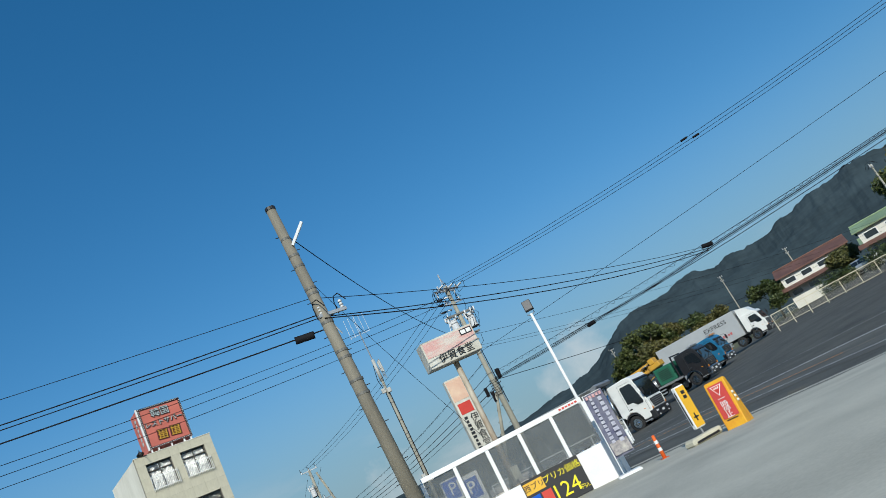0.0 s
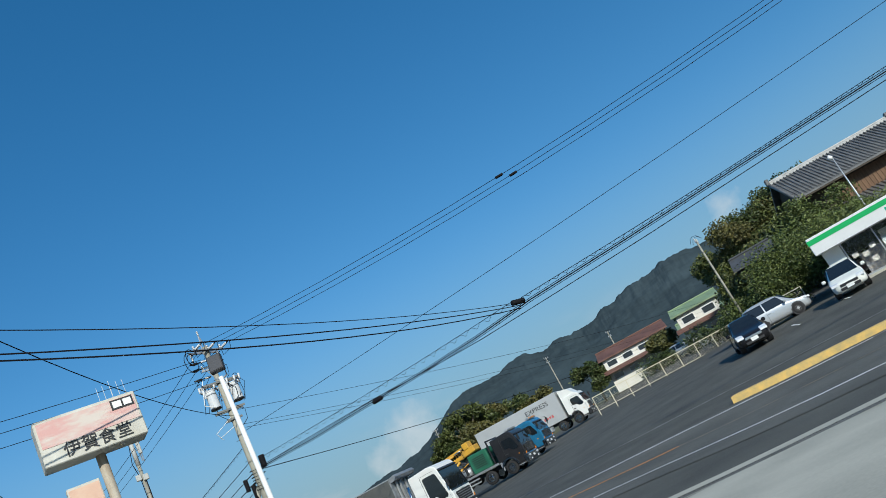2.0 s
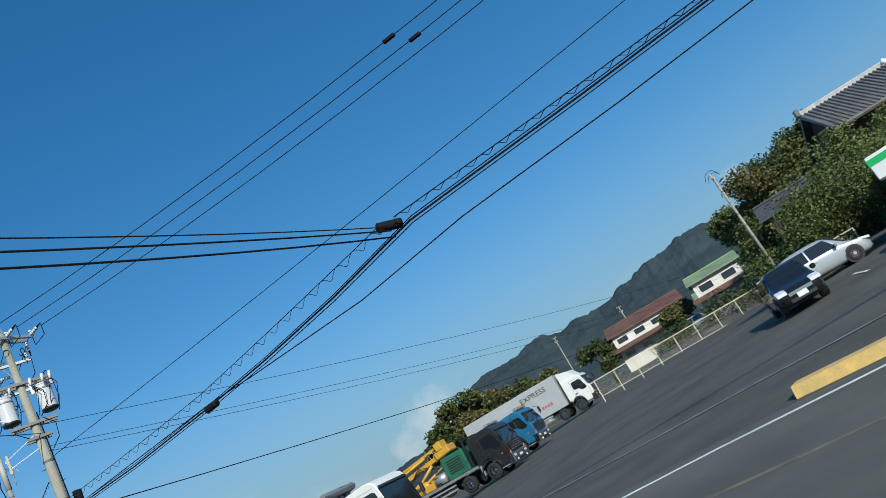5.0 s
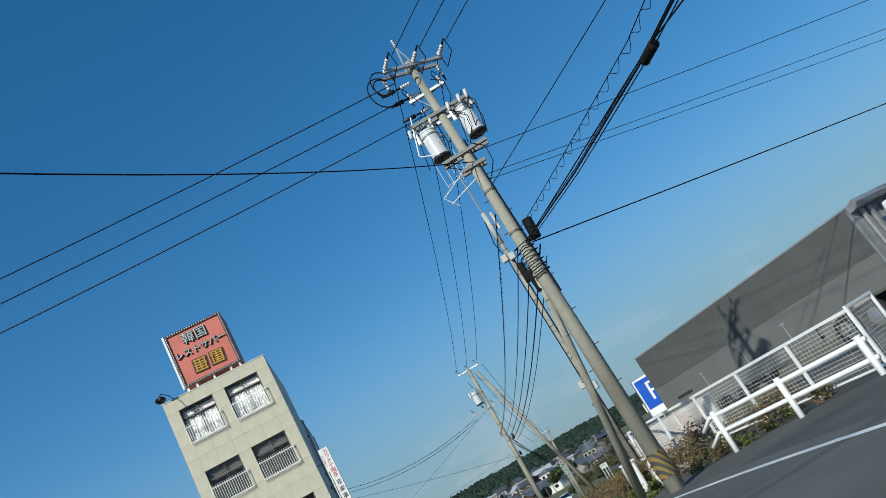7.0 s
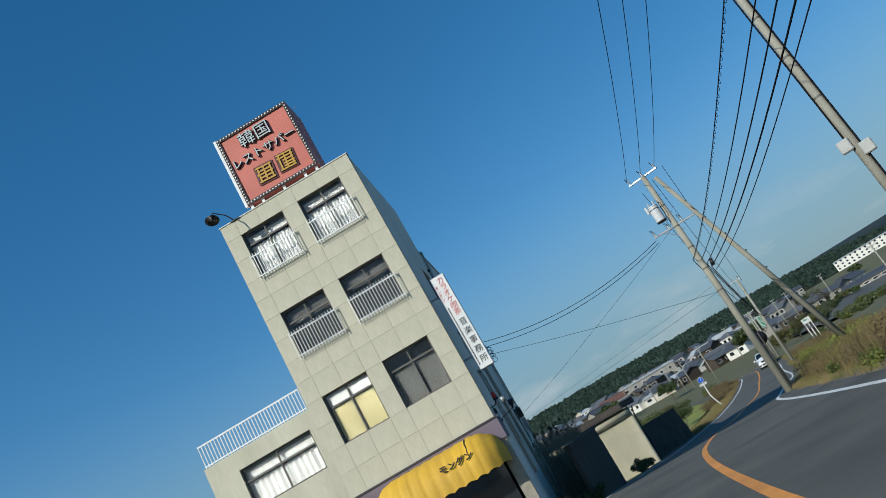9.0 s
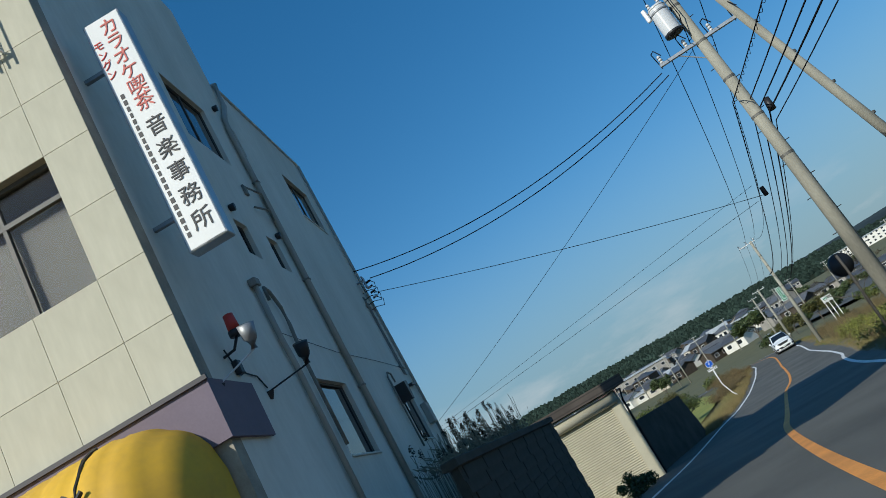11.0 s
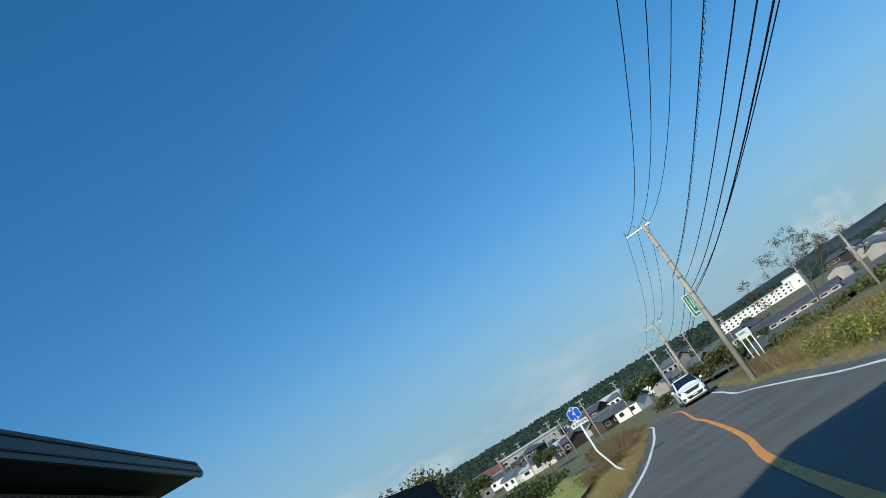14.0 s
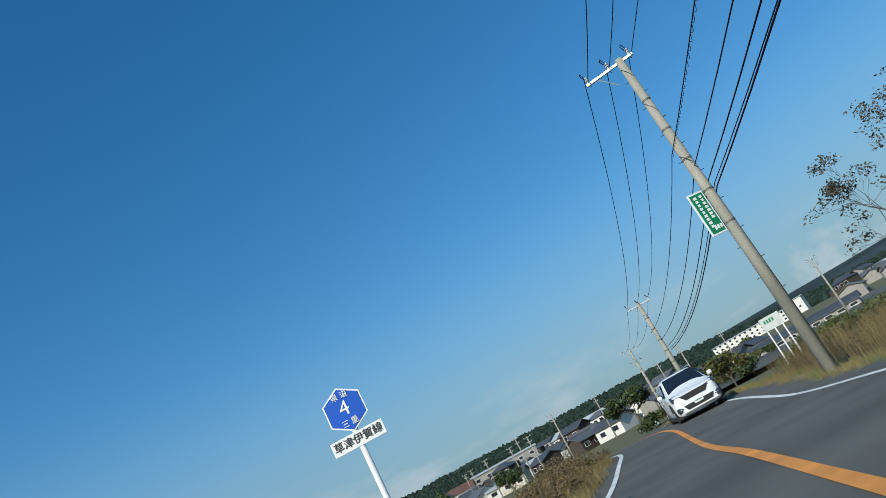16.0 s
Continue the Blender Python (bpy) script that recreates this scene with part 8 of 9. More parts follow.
tagged(part("seed_heads", heads, mat("dark_seed_head", (0.055, 0.05, 0.035), 0.95, var=0.3, scale=6, island=0.4)), "dark seed heads on dry weeds behind the wall", "weeds", kind="stuff")
thicket("wall_brambles", [(-15.0 - 0.36 * k, 61.2 + 0.93 * k, 0.6) for k in range(8)], 5000, 0.035, mat("grey_dry_bramble", (0.26, 0.24, 0.18), 0.9, second=(0.13, 0.125, 0.09), scale=1, island=0.4), "dry grey brambles behind the block wall", 31, 0.5, 3.1)
thicket("shrub", [(-13.6, 58.6, 0.5), (-13.8, 59.2, 0.45)], 1800, 0.05, LEAF, "small green shrub at the building corner", 32, 0.7, 1.0)
thicket("roadside_shrub", [(-17.3, 71.6, 0.5), (-18.0, 72.8, 0.6), (-18.6, 73.8, 0.5)], 3000, 0.05, LEAF, "dark leafy shrub beside the shed", 33, 0.7, 1.1)
tree("wall_shrub", -21.95, 88.7, 1.5, 1.0, 2200, 0.035, LEAF_DRY, "small airy shrub behind the retaining wall", 48, z=-2.7, depth=3, clump=0.42)
tree("field_shrub", -27.5, 104.5, 2.6, 1.6, 3500, 0.06, LEAF, "rounded dark green shrub at the field edge", 41, z=-4.9)
tree("garden_tree", -74, 222, 5.5, 3.4, 5000, 0.22, LEAF, "dark round tree among the houses", 42)
tree("garden_tree", -28.5, 174, 3.8, 2.8, 4500, 0.15, LEAF_DRY, "small autumn tree beside the lower road", 43)
tree("garden_tree", -31, 166, 3.2, 2.4, 3500, 0.13, LEAF_DRY, "small autumn tree beside the lower road", 44)
tree("garden_tree", -52, 232, 8, 5, 4000, 0.3, LEAF, "dark tree behind the houses", 45)
tree("garden_tree", -100, 240, 8, 5, 4000, 0.3, LEAF, "dark tree behind the houses", 46)
bare = tree("bare_tree", -15.25, 118.2, 4.9, 2.0, 4200, 0.04, mat("last_brown_leaf", (0.085, 0.075, 0.05), 0.85, var=0.3, scale=1, island=0.4), "nearly bare young tree with a few brown leaves", 49, z=-3.6, depth=5, clump=0.26, girth=0.55, rise=0.3, stem=0.14)

# ---- across the road to the right ----
def house(x, y, z, yaw, w, d, h, roof_h, wall_m, roof_m, label, name="house", windows=3, storeys=1, over=0.5, gable=True, glaze=(0.32, 0.22)):
    ho = thing(name, pose(x, y, z, 0, 0, yaw), label, "house", "houses")
    body = part("wall", box(B(), -w / 2, w / 2, -d / 2, d / 2, -1.0, h), wall_m, ho)
    if gable:
        part("roof", prism(B(), [(-d / 2 - over, h - 0.05), (0, h + roof_h), (d / 2 + over, h - 0.05), (d / 2 + over, h + 0.12), (0, h + roof_h + 0.18), (-d / 2 - over, h + 0.12)], -w / 2 - over, w / 2 + over), roof_m, ho)
        part("gable_wall", prism(B(), [(-d / 2, h), (0, h + roof_h - 0.02), (d / 2, h)], -w / 2, w / 2), wall_m, ho)
        part("ridge", tube(B(), [(-w / 2 - over, 0, h + roof_h + 0.2), (w / 2 + over, 0, h + roof_h + 0.2)], 0.12, seg=6), roof_m, ho)
    else:
        bm = B()
        lo = [bm.verts.new(p) for p in ((-w / 2 - over, -d / 2 - over, h), (w / 2 + over, -d / 2 - over, h), (w / 2 + over, d / 2 + over, h), (-w / 2 - over, d / 2 + over, h))]
        hi = [bm.verts.new(p) for p in ((-w / 2 + d / 2, 0, h + roof_h), (w / 2 - d / 2, 0, h + roof_h))]
        for f in ((lo[0], lo[1], hi[1], hi[0]), (lo[1], lo[2], hi[1]), (lo[2], lo[3], hi[0], hi[1]), (lo[3], lo[0], hi[0]), lo[::-1]):
            bm.faces.new(f)
        part("roof", bm, roof_m, ho)
    for s in range(storeys):
        zz = h * (s + 0.35) / storeys
        for k in range(windows):
            u = -w / 2 + w * (k + 0.5) / windows
            ww, hh = min(0.8, w / windows * glaze[0]), min(0.6, h / storeys * glaze[1])
            f = part("window", box(B(), u - ww, u + ww, -d / 2 - 0.05, -d / 2, zz, zz + 2 * hh), WHITE, ho)
            part("pane", box(B(), u - ww + 0.08, u + ww - 0.08, -d / 2 - 0.06, -d / 2 - 0.05, zz + 0.08, zz + 2 * hh - 0.08), GLASS_DARK, f)
    return ho


PLASTER = mat("white_plaster", (0.68, 0.66, 0.60), 0.9, var=0.1, scale=0.5)
PLASTER_B = mat("cream_plaster", (0.52, 0.47, 0.38), 0.9, var=0.15, scale=0.5)
WOOD_DARK = mat("dark_timber_wall", (0.06, 0.045, 0.032), 0.8, var=0.35, scale=2, fine=20, stretch=(4, 4, 0.4))
TILE_GREY = mat("grey_roof_tile", (0.12, 0.122, 0.125), 0.45, var=0.3, scale=1.5, fine=12)
TILE_DARK = mat("dark_roof_tile", (0.07, 0.072, 0.076), 0.45, var=0.3, scale=0.6, fine=4)
TILE_RED = mat("red_brown_roof_tile", (0.15, 0.072, 0.052), 0.7, var=0.3, scale=0.6, fine=4)
TILE_GREEN = mat("faded_green_metal_roof", (0.22, 0.30, 0.17), 0.6, var=0.25, scale=0.6, fine=4)
ROOF_PALE = mat("pale_metal_roof", (0.42, 0.44, 0.45), 0.5, var=0.15, scale=0.6)

gh = house(63.4, 83.6, 2.5, -41, 5.2, 6.5, 4.0, 0.9, PLASTER, TILE_GREEN, "white two-storey house with a faded green roof", storeys=2, windows=2)
part("lower_roof", prism(B(), [(-4.6, 1.9), (-3.2, 2.4), (-3.2, 2.5), (-4.6, 2.0)], -3.3, 3.3), TILE_RED, gh)
rh = house(62.4, 97.3, 2.9, -36, 9.2, 7.0, 3.6, 1.2, PLASTER, TILE_RED, "white two-storey house with a red-brown roof", storeys=2, windows=4)
part("lower_roof", prism(B(), [(-5.2, 1.6), (-3.4, 2.1), (-3.4, 2.2), (-5.2, 1.7)], -5.1, 5.1), TILE_RED, rh)
annex = house(69, 90, 2.8, -40, 6, 5, 2.4, 0.8, PLASTER, TILE_GREEN, "low outbuilding beside the houses", windows=2)

# traditional house with laid tiles
TH = pose(49.28, 52.13, 1.6, 0, 0, -37.7)      # x along the ridge, y to the back
trad = thing("farmhouse", TH, "old timber farmhouse with a long grey tiled roof", "house")
part("wall", box(B(), 0.5, 9.6, -3.6, 3.6, -1, 6.3), WOOD_DARK, trad)
part("gable_wall", prism(B(), [(-3.6, 6.3), (0.0, 8.5), (3.6, 6.3)], 0.5, 9.6), WOOD_DARK, trad)
part("roof_bed", prism(B(), [(-4.8, 6.2), (0.0, 8.65), (4.8, 6.2), (4.8, 6.36), (0.0, 8.82), (-4.8, 6.36)], 0.0, 10.15), TILE_GREY, trad)
for k in range(36):
    u = 0.12 + 9.9 * k / 35
    part("tile_roll", tube(B(), [(u, -4.82, 6.38), (u, -0.1, 8.82)], 0.06, seg=6), TILE_GREY, trad, smooth=True)
for k in range(13):
    f = (k + 0.5) / 13
    part("tile_course", box(B(), 0.02, 10.13, -4.8 * f - 0.02, -4.8 * f + 0.02, 8.83 - 2.46 * f, 8.86 - 2.46 * f), TILE_GREY, trad)
RIDGE_PALE = mat("pale_ridge_tile", (0.42, 0.42, 0.41), 0.5, var=0.25, scale=3)
part("ridge", box(tube(B(), [(-0.1, 0.0, 9.02), (10.2, 0.0, 9.02)], 0.11, seg=8), 0.0, 10.1, -0.14, 0.14, 8.75, 8.98), RIDGE_PALE, trad)
for u in (0.0, 10.15):
    part("verge_tile", tube(B(), [(u, -4.85, 6.42), (u, 0.0, 8.9)], 0.10, seg=8), RIDGE_PALE if u else TILE_GREY, trad, smooth=True)
    part("end_tile", box(B(), u - 0.15, u + 0.15, -0.2, 0.2, 8.8, 9.35, bevel=0.05), TILE_GREY, trad)
part("eave_board", box(B(), 0.1, 10.05, -4.78, -4.68, 6.08, 6.2), WOOD_DARK, trad)
BOARDS = mat("weathered_board", (0.17, 0.10, 0.06), 0.85, var=0.35, scale=2, fine=14, stretch=(6, 1, 0.5))
for k in range(22):
    part("wall_board", box(B(), 3.0 + 0.3 * k, 3.27 + 0.3 * k, -3.66, -3.6, 4.2, 6.1), BOARDS, trad)
part("lower_roof", prism(B(), [(-6.6, 3.2), (-3.6, 4.4), (-3.6, 4.55), (-6.6, 3.35)], 1.5, 12.0), TILE_GREY, trad)
for k in range(30):
    u = 1.6 + 10.3 * k / 29
    part("lower_tile_roll", tube(B(), [(u, -6.6, 3.37), (u, -3.6, 4.57)], 0.055, seg=6), TILE_GREY, trad, smooth=True)
barn = house(54.0, 40.2, 1.6, -37.7, 9.5, 8, 4.1, 2.5, WOOD_DARK, TILE_GREY, "dark timber barn with a hipped tiled roof", name="barn", windows=1, gable=False)
part("hip_ridge", tube(B(), [(-5.25, -4.5, 4.15), (-0.75, 0, 6.65)], 0.14, seg=8), RIDGE_PALE, barn)
part("hip_ridge", tube(B(), [(-5.25, 4.5, 4.15), (-0.75, 0, 6.65)], 0.14, seg=8), RIDGE_PALE, barn)
part("ridge", tube(B(), [(-0.9, 0, 6.72), (0.9, 0, 6.72)], 0.2, seg=8), RIDGE_PALE, barn)
gate = house(44.9, 53.2, 1.5, -48, 2.8, 2.4, 4.0, 0.9, WOOD_DARK, TILE_DARK, "small dark storehouse with a tiled roof behind vines", name="storehouse", windows=1)

# woods and hedge behind the lot
for k, (x, y, h) in enumerate(((57.5, 62.6, 11.2), (59.5, 60.8, 11.8), (56.5, 65.5, 10.3), (68, 47.3, 10.5), (58, 69, 9.2), (55.5, 64.5, 8.2), (56.5, 62.5, 9), (58.5, 60, 9.5), (61, 57.5, 9.5), (62, 67.5, 11), (60.5, 63, 10), (64, 64, 11.5), (63, 60, 10.5), (66, 55, 10.5), (53.5, 60.5, 6), (51, 57.5, 6.5), (54, 57, 8), (49, 55.5, 6), (68, 60, 12))):
    tree("woodland_tree", x, y, h * 1.04, 4.2, 17000, 0.14, LEAF_WOOD if k % 3 else LEAF_DRY, "broad green and ochre tree behind the lorry park", 60 + k, z=1.5)
for k, (x, y, h) in enumerate(((43, 113, 8.5), (47, 112, 9.5), (51.5, 109.5, 7.5), (40, 115, 7), (38.5, 101, 7), (56, 100, 6.5), (60, 89, 4.2), (37.6, 103.5, 10.2), (40.8, 105, 8.6), (36.2, 106.5, 8.2))):
    tree("field_tree", x, y, h, 3.6, 8000, 0.2, LEAF_WOOD if k % 2 else LEAF_DRY, "bushy green tree beyond the parked lorries", 80 + k, z=land(x, y) - 0.1)
thicket("vine_hedge", [(33.6, 45.6, 1.0), (34.4, 44.6, 1.2), (35.2, 43.7, 1.4), (36.0, 42.8, 1.6), (36.9, 41.9, 1.7), (37.8, 40.9, 1.7), (38.7, 39.7, 1.6), (36.2, 44.2, 1.7), (37.5, 43.0, 1.9), (39.8, 38.4, 1.5)], 52000, 0.075, LEAF_VINE, "vine-covered hedge beside the convenience store", 91, 1.7, 2.6)
thicket("wall_vines", [(44.6, 48.6, 1.0), (45.6, 47.2, 1.1), (46.5, 46.0, 1.1), (47.4, 44.8, 1.0), (45.2, 46.6, 0.9)], 22000, 0.1, LEAF_VINE, "thick green vines climbing the farmhouse wall", 94, 1.8, 6.6)
thicket("woodland_understorey", [(54.5, 62.6, 1.2), (55.8, 60.6, 1.3), (53, 61.5, 1.0), (57.5, 58.8, 1.4), (52, 59.5, 1.0), (50.5, 57.8, 1.0), (55, 66.5, 1.3), (58.5, 65.5, 1.4), (60, 61, 1.5), (49, 56.5, 0.9)], 60000, 0.14, LEAF_WOOD, "dense dark undergrowth below the woodland trees", 93, 2.3, 3.6)
thicket("fence_bush", [(44, 62.5, 1.0), (45.5, 61, 1.0), (41.5, 65.5, 0.9), (57.5, 88.5, 1.2)], 6000, 0.12, LEAF, "green bushes behind the white fence", 92, 1.6, 1.8)
mesh_fence(pose(33.0, 65.2, 1.05, 0, 0, -36.8), 14.0, 1.3, "cream painted wire fence along the lorry park", bay=1.5, wires=10, material=mat("cream_fence_paint", (0.62, 0.57, 0.42), 0.5, var=0.1, scale=2), toprail=0.04, name="lot_fence")
mesh_fence(pose(31.3, 45.0, 1.1, 0, 0, -45), 4.6, 1.0, "cream painted wire fence beside the hedge", bay=2.3, wires=8, material=mat("grey_fence_paint", (0.45, 0.43, 0.36), 0.5, var=0.1, scale=2), toprail=0.04, name="lot_fence")

# convenience store
CS = pose(32.15, 37.2, 0.75, 0, 0, -55)
store = thing("convenience_store", CS, "single-storey convenience store with a green and white sign band", "shop")
STORE_WHITE = mat("white_store_panel", (0.76, 0.77, 0.76), 0.35, var=0.05, scale=1)
part("wall", box(box(box(B(), 0, 14, 7.8, 8, 0, 3.0), 0, 0.2, 0.3, 8, 0, 3.0), 13.8, 14, 0.3, 8, 0, 3.0), STORE_WHITE, store)
part("roof", box(B(), 0, 14, 0.3, 8, 2.95, 3.1), STORE_WHITE, store)
part("floor", box(B(), 0.2, 13.8, 0.3, 7.8, -0.5, 0.12), mat("shop_floor", (0.5, 0.5, 0.48), 0.3, var=0.05), store)
band = part("sign_band", box(B(), -0.2, 14.2, -0.9, 0.3, 2.15, 3.1, bevel=0.03), STORE_WHITE, store)
part("green_stripe", box(B(), -0.21, 14.21, -0.912, -0.9, 2.72, 2.98), plain("store_green", (0.02, 0.42, 0.12), 0.4), band)
part("logo_shape", box(B(), 3.6, 3.98, -0.912, -0.9, 2.28, 2.62), plain("store_logo_green", (0.02, 0.42, 0.25), 0.4), band)
part("logo_shape", box(B(), 3.6, 3.98, -0.916, -0.9, 2.28, 2.42), plain("store_logo_blue", (0.02, 0.25, 0.6), 0.4), band)
bars("name_shapes", plain("store_blue", (0.02, 0.12, 0.5), 0.4), band, pose(4.9, -0.912, 2.44), 1.5, 0.3, 10)
part("pillar", box(B(), 0.0, 0.9, -0.02, 0.3, 0, 2.15), STORE_WHITE, store)
part("yellow_sign", box(B(), 3.5, 6.2, -0.3, -0.2, 1.85, 2.12), mat("wooden_sign_band", (0.55, 0.35, 0.08), 0.6, var=0.2, scale=2), store)
for k in range(8):
    u = 0.95 + 1.6 * k
    f = part("window", box(box(B(), u, u + 0.06, 0.0, 0.1, 0.1, 2.15), u, u + 1.6, 0.0, 0.1, 0.1, 0.2), GALV, store)
    g = part("pane", box(B(), u + 0.06, u + 1.6, 0.04, 0.05, 0.2, 2.15), GLASS, f)
    g.visible_shadow = False
    if k in (1, 3, 4):
        part("poster", box(B(), u + 0.2, u + 0.8, 0.075, 0.08, 1.3, 1.85), mat("poster_print", ((0.75, 0.4, 0.35), (0.45, 0.7, 0.75), (0.8, 0.8, 0.5))[(k + 1) % 3], 0.6, second=(0.5, 0.5, 0.48), scale=5, fine=16), f)
    if k == 2:
        dark = part("dark_panel", box(B(), u + 0.1, u + 0.95, 0.062, 0.072, 0.2, 2.1), BLACK, f)
        bars("name_shapes", SIGN_WHITE, dark, pose(u + 0.52, 0.055, 1.2), 0.26, 1.5, 8, 0.004, vertical=True)
    if k == 0:
        for a, z in ((0.2, 1.2), (0.65, 1.0), (1.1, 1.25), (0.9, 0.6)):
            part("notice", box(B(), u + a, u + a + 0.3, 0.062, 0.07, z, z + 0.25), BOX_GREY, f)
    if k in (1, 3, 5, 6):
        part("poster", box(B(), u + 0.15, u + 0.75, 0.065, 0.07, 0.75, 1.5), mat("poster_print", ((0.7, 0.25, 0.2), (0.5, 0.65, 0.7), (0.75, 0.75, 0.7))[k % 3], 0.6, second=(0.5, 0.5, 0.48), scale=4, fine=14), f)
        part("poster", box(B(), u + 0.85, u + 1.45, 0.065, 0.07, 0.3, 0.95), mat("poster_print", ((0.2, 0.45, 0.6), (0.75, 0.7, 0.3), (0.7, 0.72, 0.7))[k % 3], 0.6, second=(0.75, 0.78, 0.8), scale=4, fine=14), f)
for k in range(5):
    part("shelf_unit", box(B(), 1.4 + 2.4 * k, 3.2 + 2.4 * k, 1.0, 1.5, 0.12, 1.3), mat("stocked_shelf", (0.45, 0.4, 0.35), 0.6, second=(0.15, 0.2, 0.3), scale=6, fine=20), store)
kerb_s = thing("store_kerb", CS, "pale concrete step before the store", "kerb")
part("step", box(B(), -0.3, 14.2, -1.3, -0.05, -0.4, 0.12, bevel=0.02), CONCRETE, kerb_s)
lamp2 = thing("street_lamp", pose(40.95, 40.0, 1.6), "thin grey lamp post with a white lamp head", "street lamp")
part("post", tube(B(), [(0, 0, 0), (0.05, -0.05, 6.4)], 0.06, 0.035, 10), GALV, lamp2, smooth=True)
part("lamp_head", tube(B(), [(0.05, -0.05, 6.35), (-0.1, 0.1, 6.5)], 0.12, 0.16, 12), WHITE, lamp2, smooth=True)

# ---- town in the valley ----
rngt = random.Random(12)
spots = []
for k in range(900):
    yy = 290 + 280 * rngt.random() ** 0.9
    xx = -30 - (yy - 120) * 0.8 + (yy * 0.8) * rngt.random()
    if all(math.hypot(xx - a, yy - b) > 11 for a, b in spots) and not -0.17 < (xx + 16) / (yy - 85) < 0.03 and not (xx > -45 and yy < 420):
        spots.append((xx, yy))
PLASTER_D = mat("weathered_grey_plaster", (0.30, 0.28, 0.25), 0.9, var=0.2, scale=0.5)
WALLS = (PLASTER, PLASTER_B, PLASTER_D, WOOD_DARK, PLASTER, WOOD_DARK)
ROOFS = (TILE_DARK, TILE_GREY, TILE_DARK, ROOF_PALE, TILE_GREY, TILE_DARK, TILE_GREY)
for k, (xx, yy) in enumerate(spots):
    st_ = rngt.choice((1, 1, 2))
    house(xx, yy, land(xx, yy), rngt.choice((-35, -20, 10, 60, 85)) + rngt.gauss(0, 6), 6.6 + 3.8 * rngt.random(), 5.4 + 2.0 * rngt.random(), 2.5 * st_ + 0.3, 1.5, WALLS[k % 6], ROOFS[k % 7], "town house with a tiled roof in the valley", storeys=st_, windows=rngt.choice((2, 3)), gable=bool(k % 3))
house(-98, 272, land(-98, 272), 25, 9, 6, 2.2, 0.7, PLASTER, ROOF_PALE, "white shed with a pale roof by the rice field", windows=3)
house(-97, 318, land(-97, 318), 15, 8, 6, 3.0, 1.2, mat("brick_red_wall", (0.30, 0.14, 0.09), 0.85, var=0.2, scale=1), TILE_DARK, "red walled house with a dark tiled roof", windows=2)
house(-104, 352, land(-104, 352), 12, 19, 7, 3.2, 0.3, PLASTER, ROOF_PALE, "long white workshop with a pale roof", windows=6, name="workshop")
house(-84, 345, land(-84, 345), 8, 15, 7, 5.4, 0.2, PLASTER_D, ROOF_PALE, "grey flat roofed building by the lower road", windows=4, storeys=2, name="office_building")
house(-66, 268, land(-66, 268), -20, 7.5, 6, 2.6, 1.4, PLASTER, TILE_DARK, "white house with a dark tiled roof by the lower road", windows=2)
house(-142, 335, land(-142, 335), 20, 11, 8, 5.0, 2.0, PLASTER, TILE_RED, "white house with a bright red roof", windows=3, storeys=2)
house(-22, 262, land(-22, 262), -5, 22, 7, 1.5, 1.0, PLASTER_D, TILE_DARK, "long low hall with a dark tiled roof", windows=9)
house(12, 262, land(12, 262), -8, 22, 7, 1.5, 1.0, PLASTER_D, TILE_DARK, "long low hall with a dark tiled roof", windows=8)
house(-53, 612, land(-53, 612), -12, 54, 9, 6.6, 0.3, PLASTER, ROOF_PALE, "long white three-storey school building", windows=15, storeys=3, name="school", glaze=(1.0, 0.62))
house(-24, 608, land(-24, 608), -12, 12, 9, 9.0, 0.3, PLASTER, ROOF_PALE, "tall white hall beside the school", windows=2, name="hall")
house(-136, 365, land(-136, 365), 22, 26, 9, 7, 0.4, PLASTER_D, ROOF_PALE, "flat roofed grey office building in the town", windows=6, storeys=2, name="office_building")
for k in range(60):     # roofs across the valley floor past the bank
    yy = 300 + 210 * rngt.random()
    xx = -16 + 0.26 * yy * rngt.random()
    if all(math.hypot(xx - a, yy - b) > 10 for a, b in spots) and not -0.17 < (xx + 16) / (yy - 85) < 0.03:
        spots.append((xx, yy))
        house(xx, yy, land(xx, yy) + 0.4, rngt.choice((-15, -8, 5, 75)) + rngt.gauss(0, 5), 7 + 4 * rngt.random(), 5.6 + 1.6 * rngt.random(), 2.4, 1.3, (PLASTER_D, WOOD_DARK, PLASTER_D, PLASTER_B)[k % 4], (TILE_DARK, TILE_GREY, TILE_DARK)[k % 3], "low house with a tiled roof on the valley floor", windows=3)
for k in range(14):     # nearer houses where the road meets the town
    yy = 262 + 60 * rngt.random()
    xx = -66 + 34 * rngt.random()
    if all(math.hypot(xx - a, yy - b) > 9 for a, b in spots):
        spots.append((xx, yy))
        house(xx, yy, land(xx, yy), rngt.choice((-35, -20, 10, 60)) + rngt.gauss(0, 6), 6 + 2.5 * rngt.random(), 5 + 1.2 * rngt.random(), 2.5, 1.3, WALLS[(k + 1) % 6], ROOFS[k % 5], "house with a dark tiled roof beside the lower road", windows=2)
for k in range(26):     # low roofs between the field and the lower road
    yy = 268 + 60 * rngt.random()
    xx = -118 + 48 * rngt.random()
    if all(math.hypot(xx - a, yy - b) > 9 for a, b in spots):
        spots.append((xx, yy))
        house(xx, yy, land(xx, yy), rngt.choice((-35, -20, 10, 60)) + rngt.gauss(0, 6), 5.5 + 2.5 * rngt.random(), 4.6 + 1.4 * rngt.random(), 2.5, 1.3, WALLS[(k + 2) % 6], ROOFS[k % 7], "small house with a tiled roof beside the fields", windows=2)
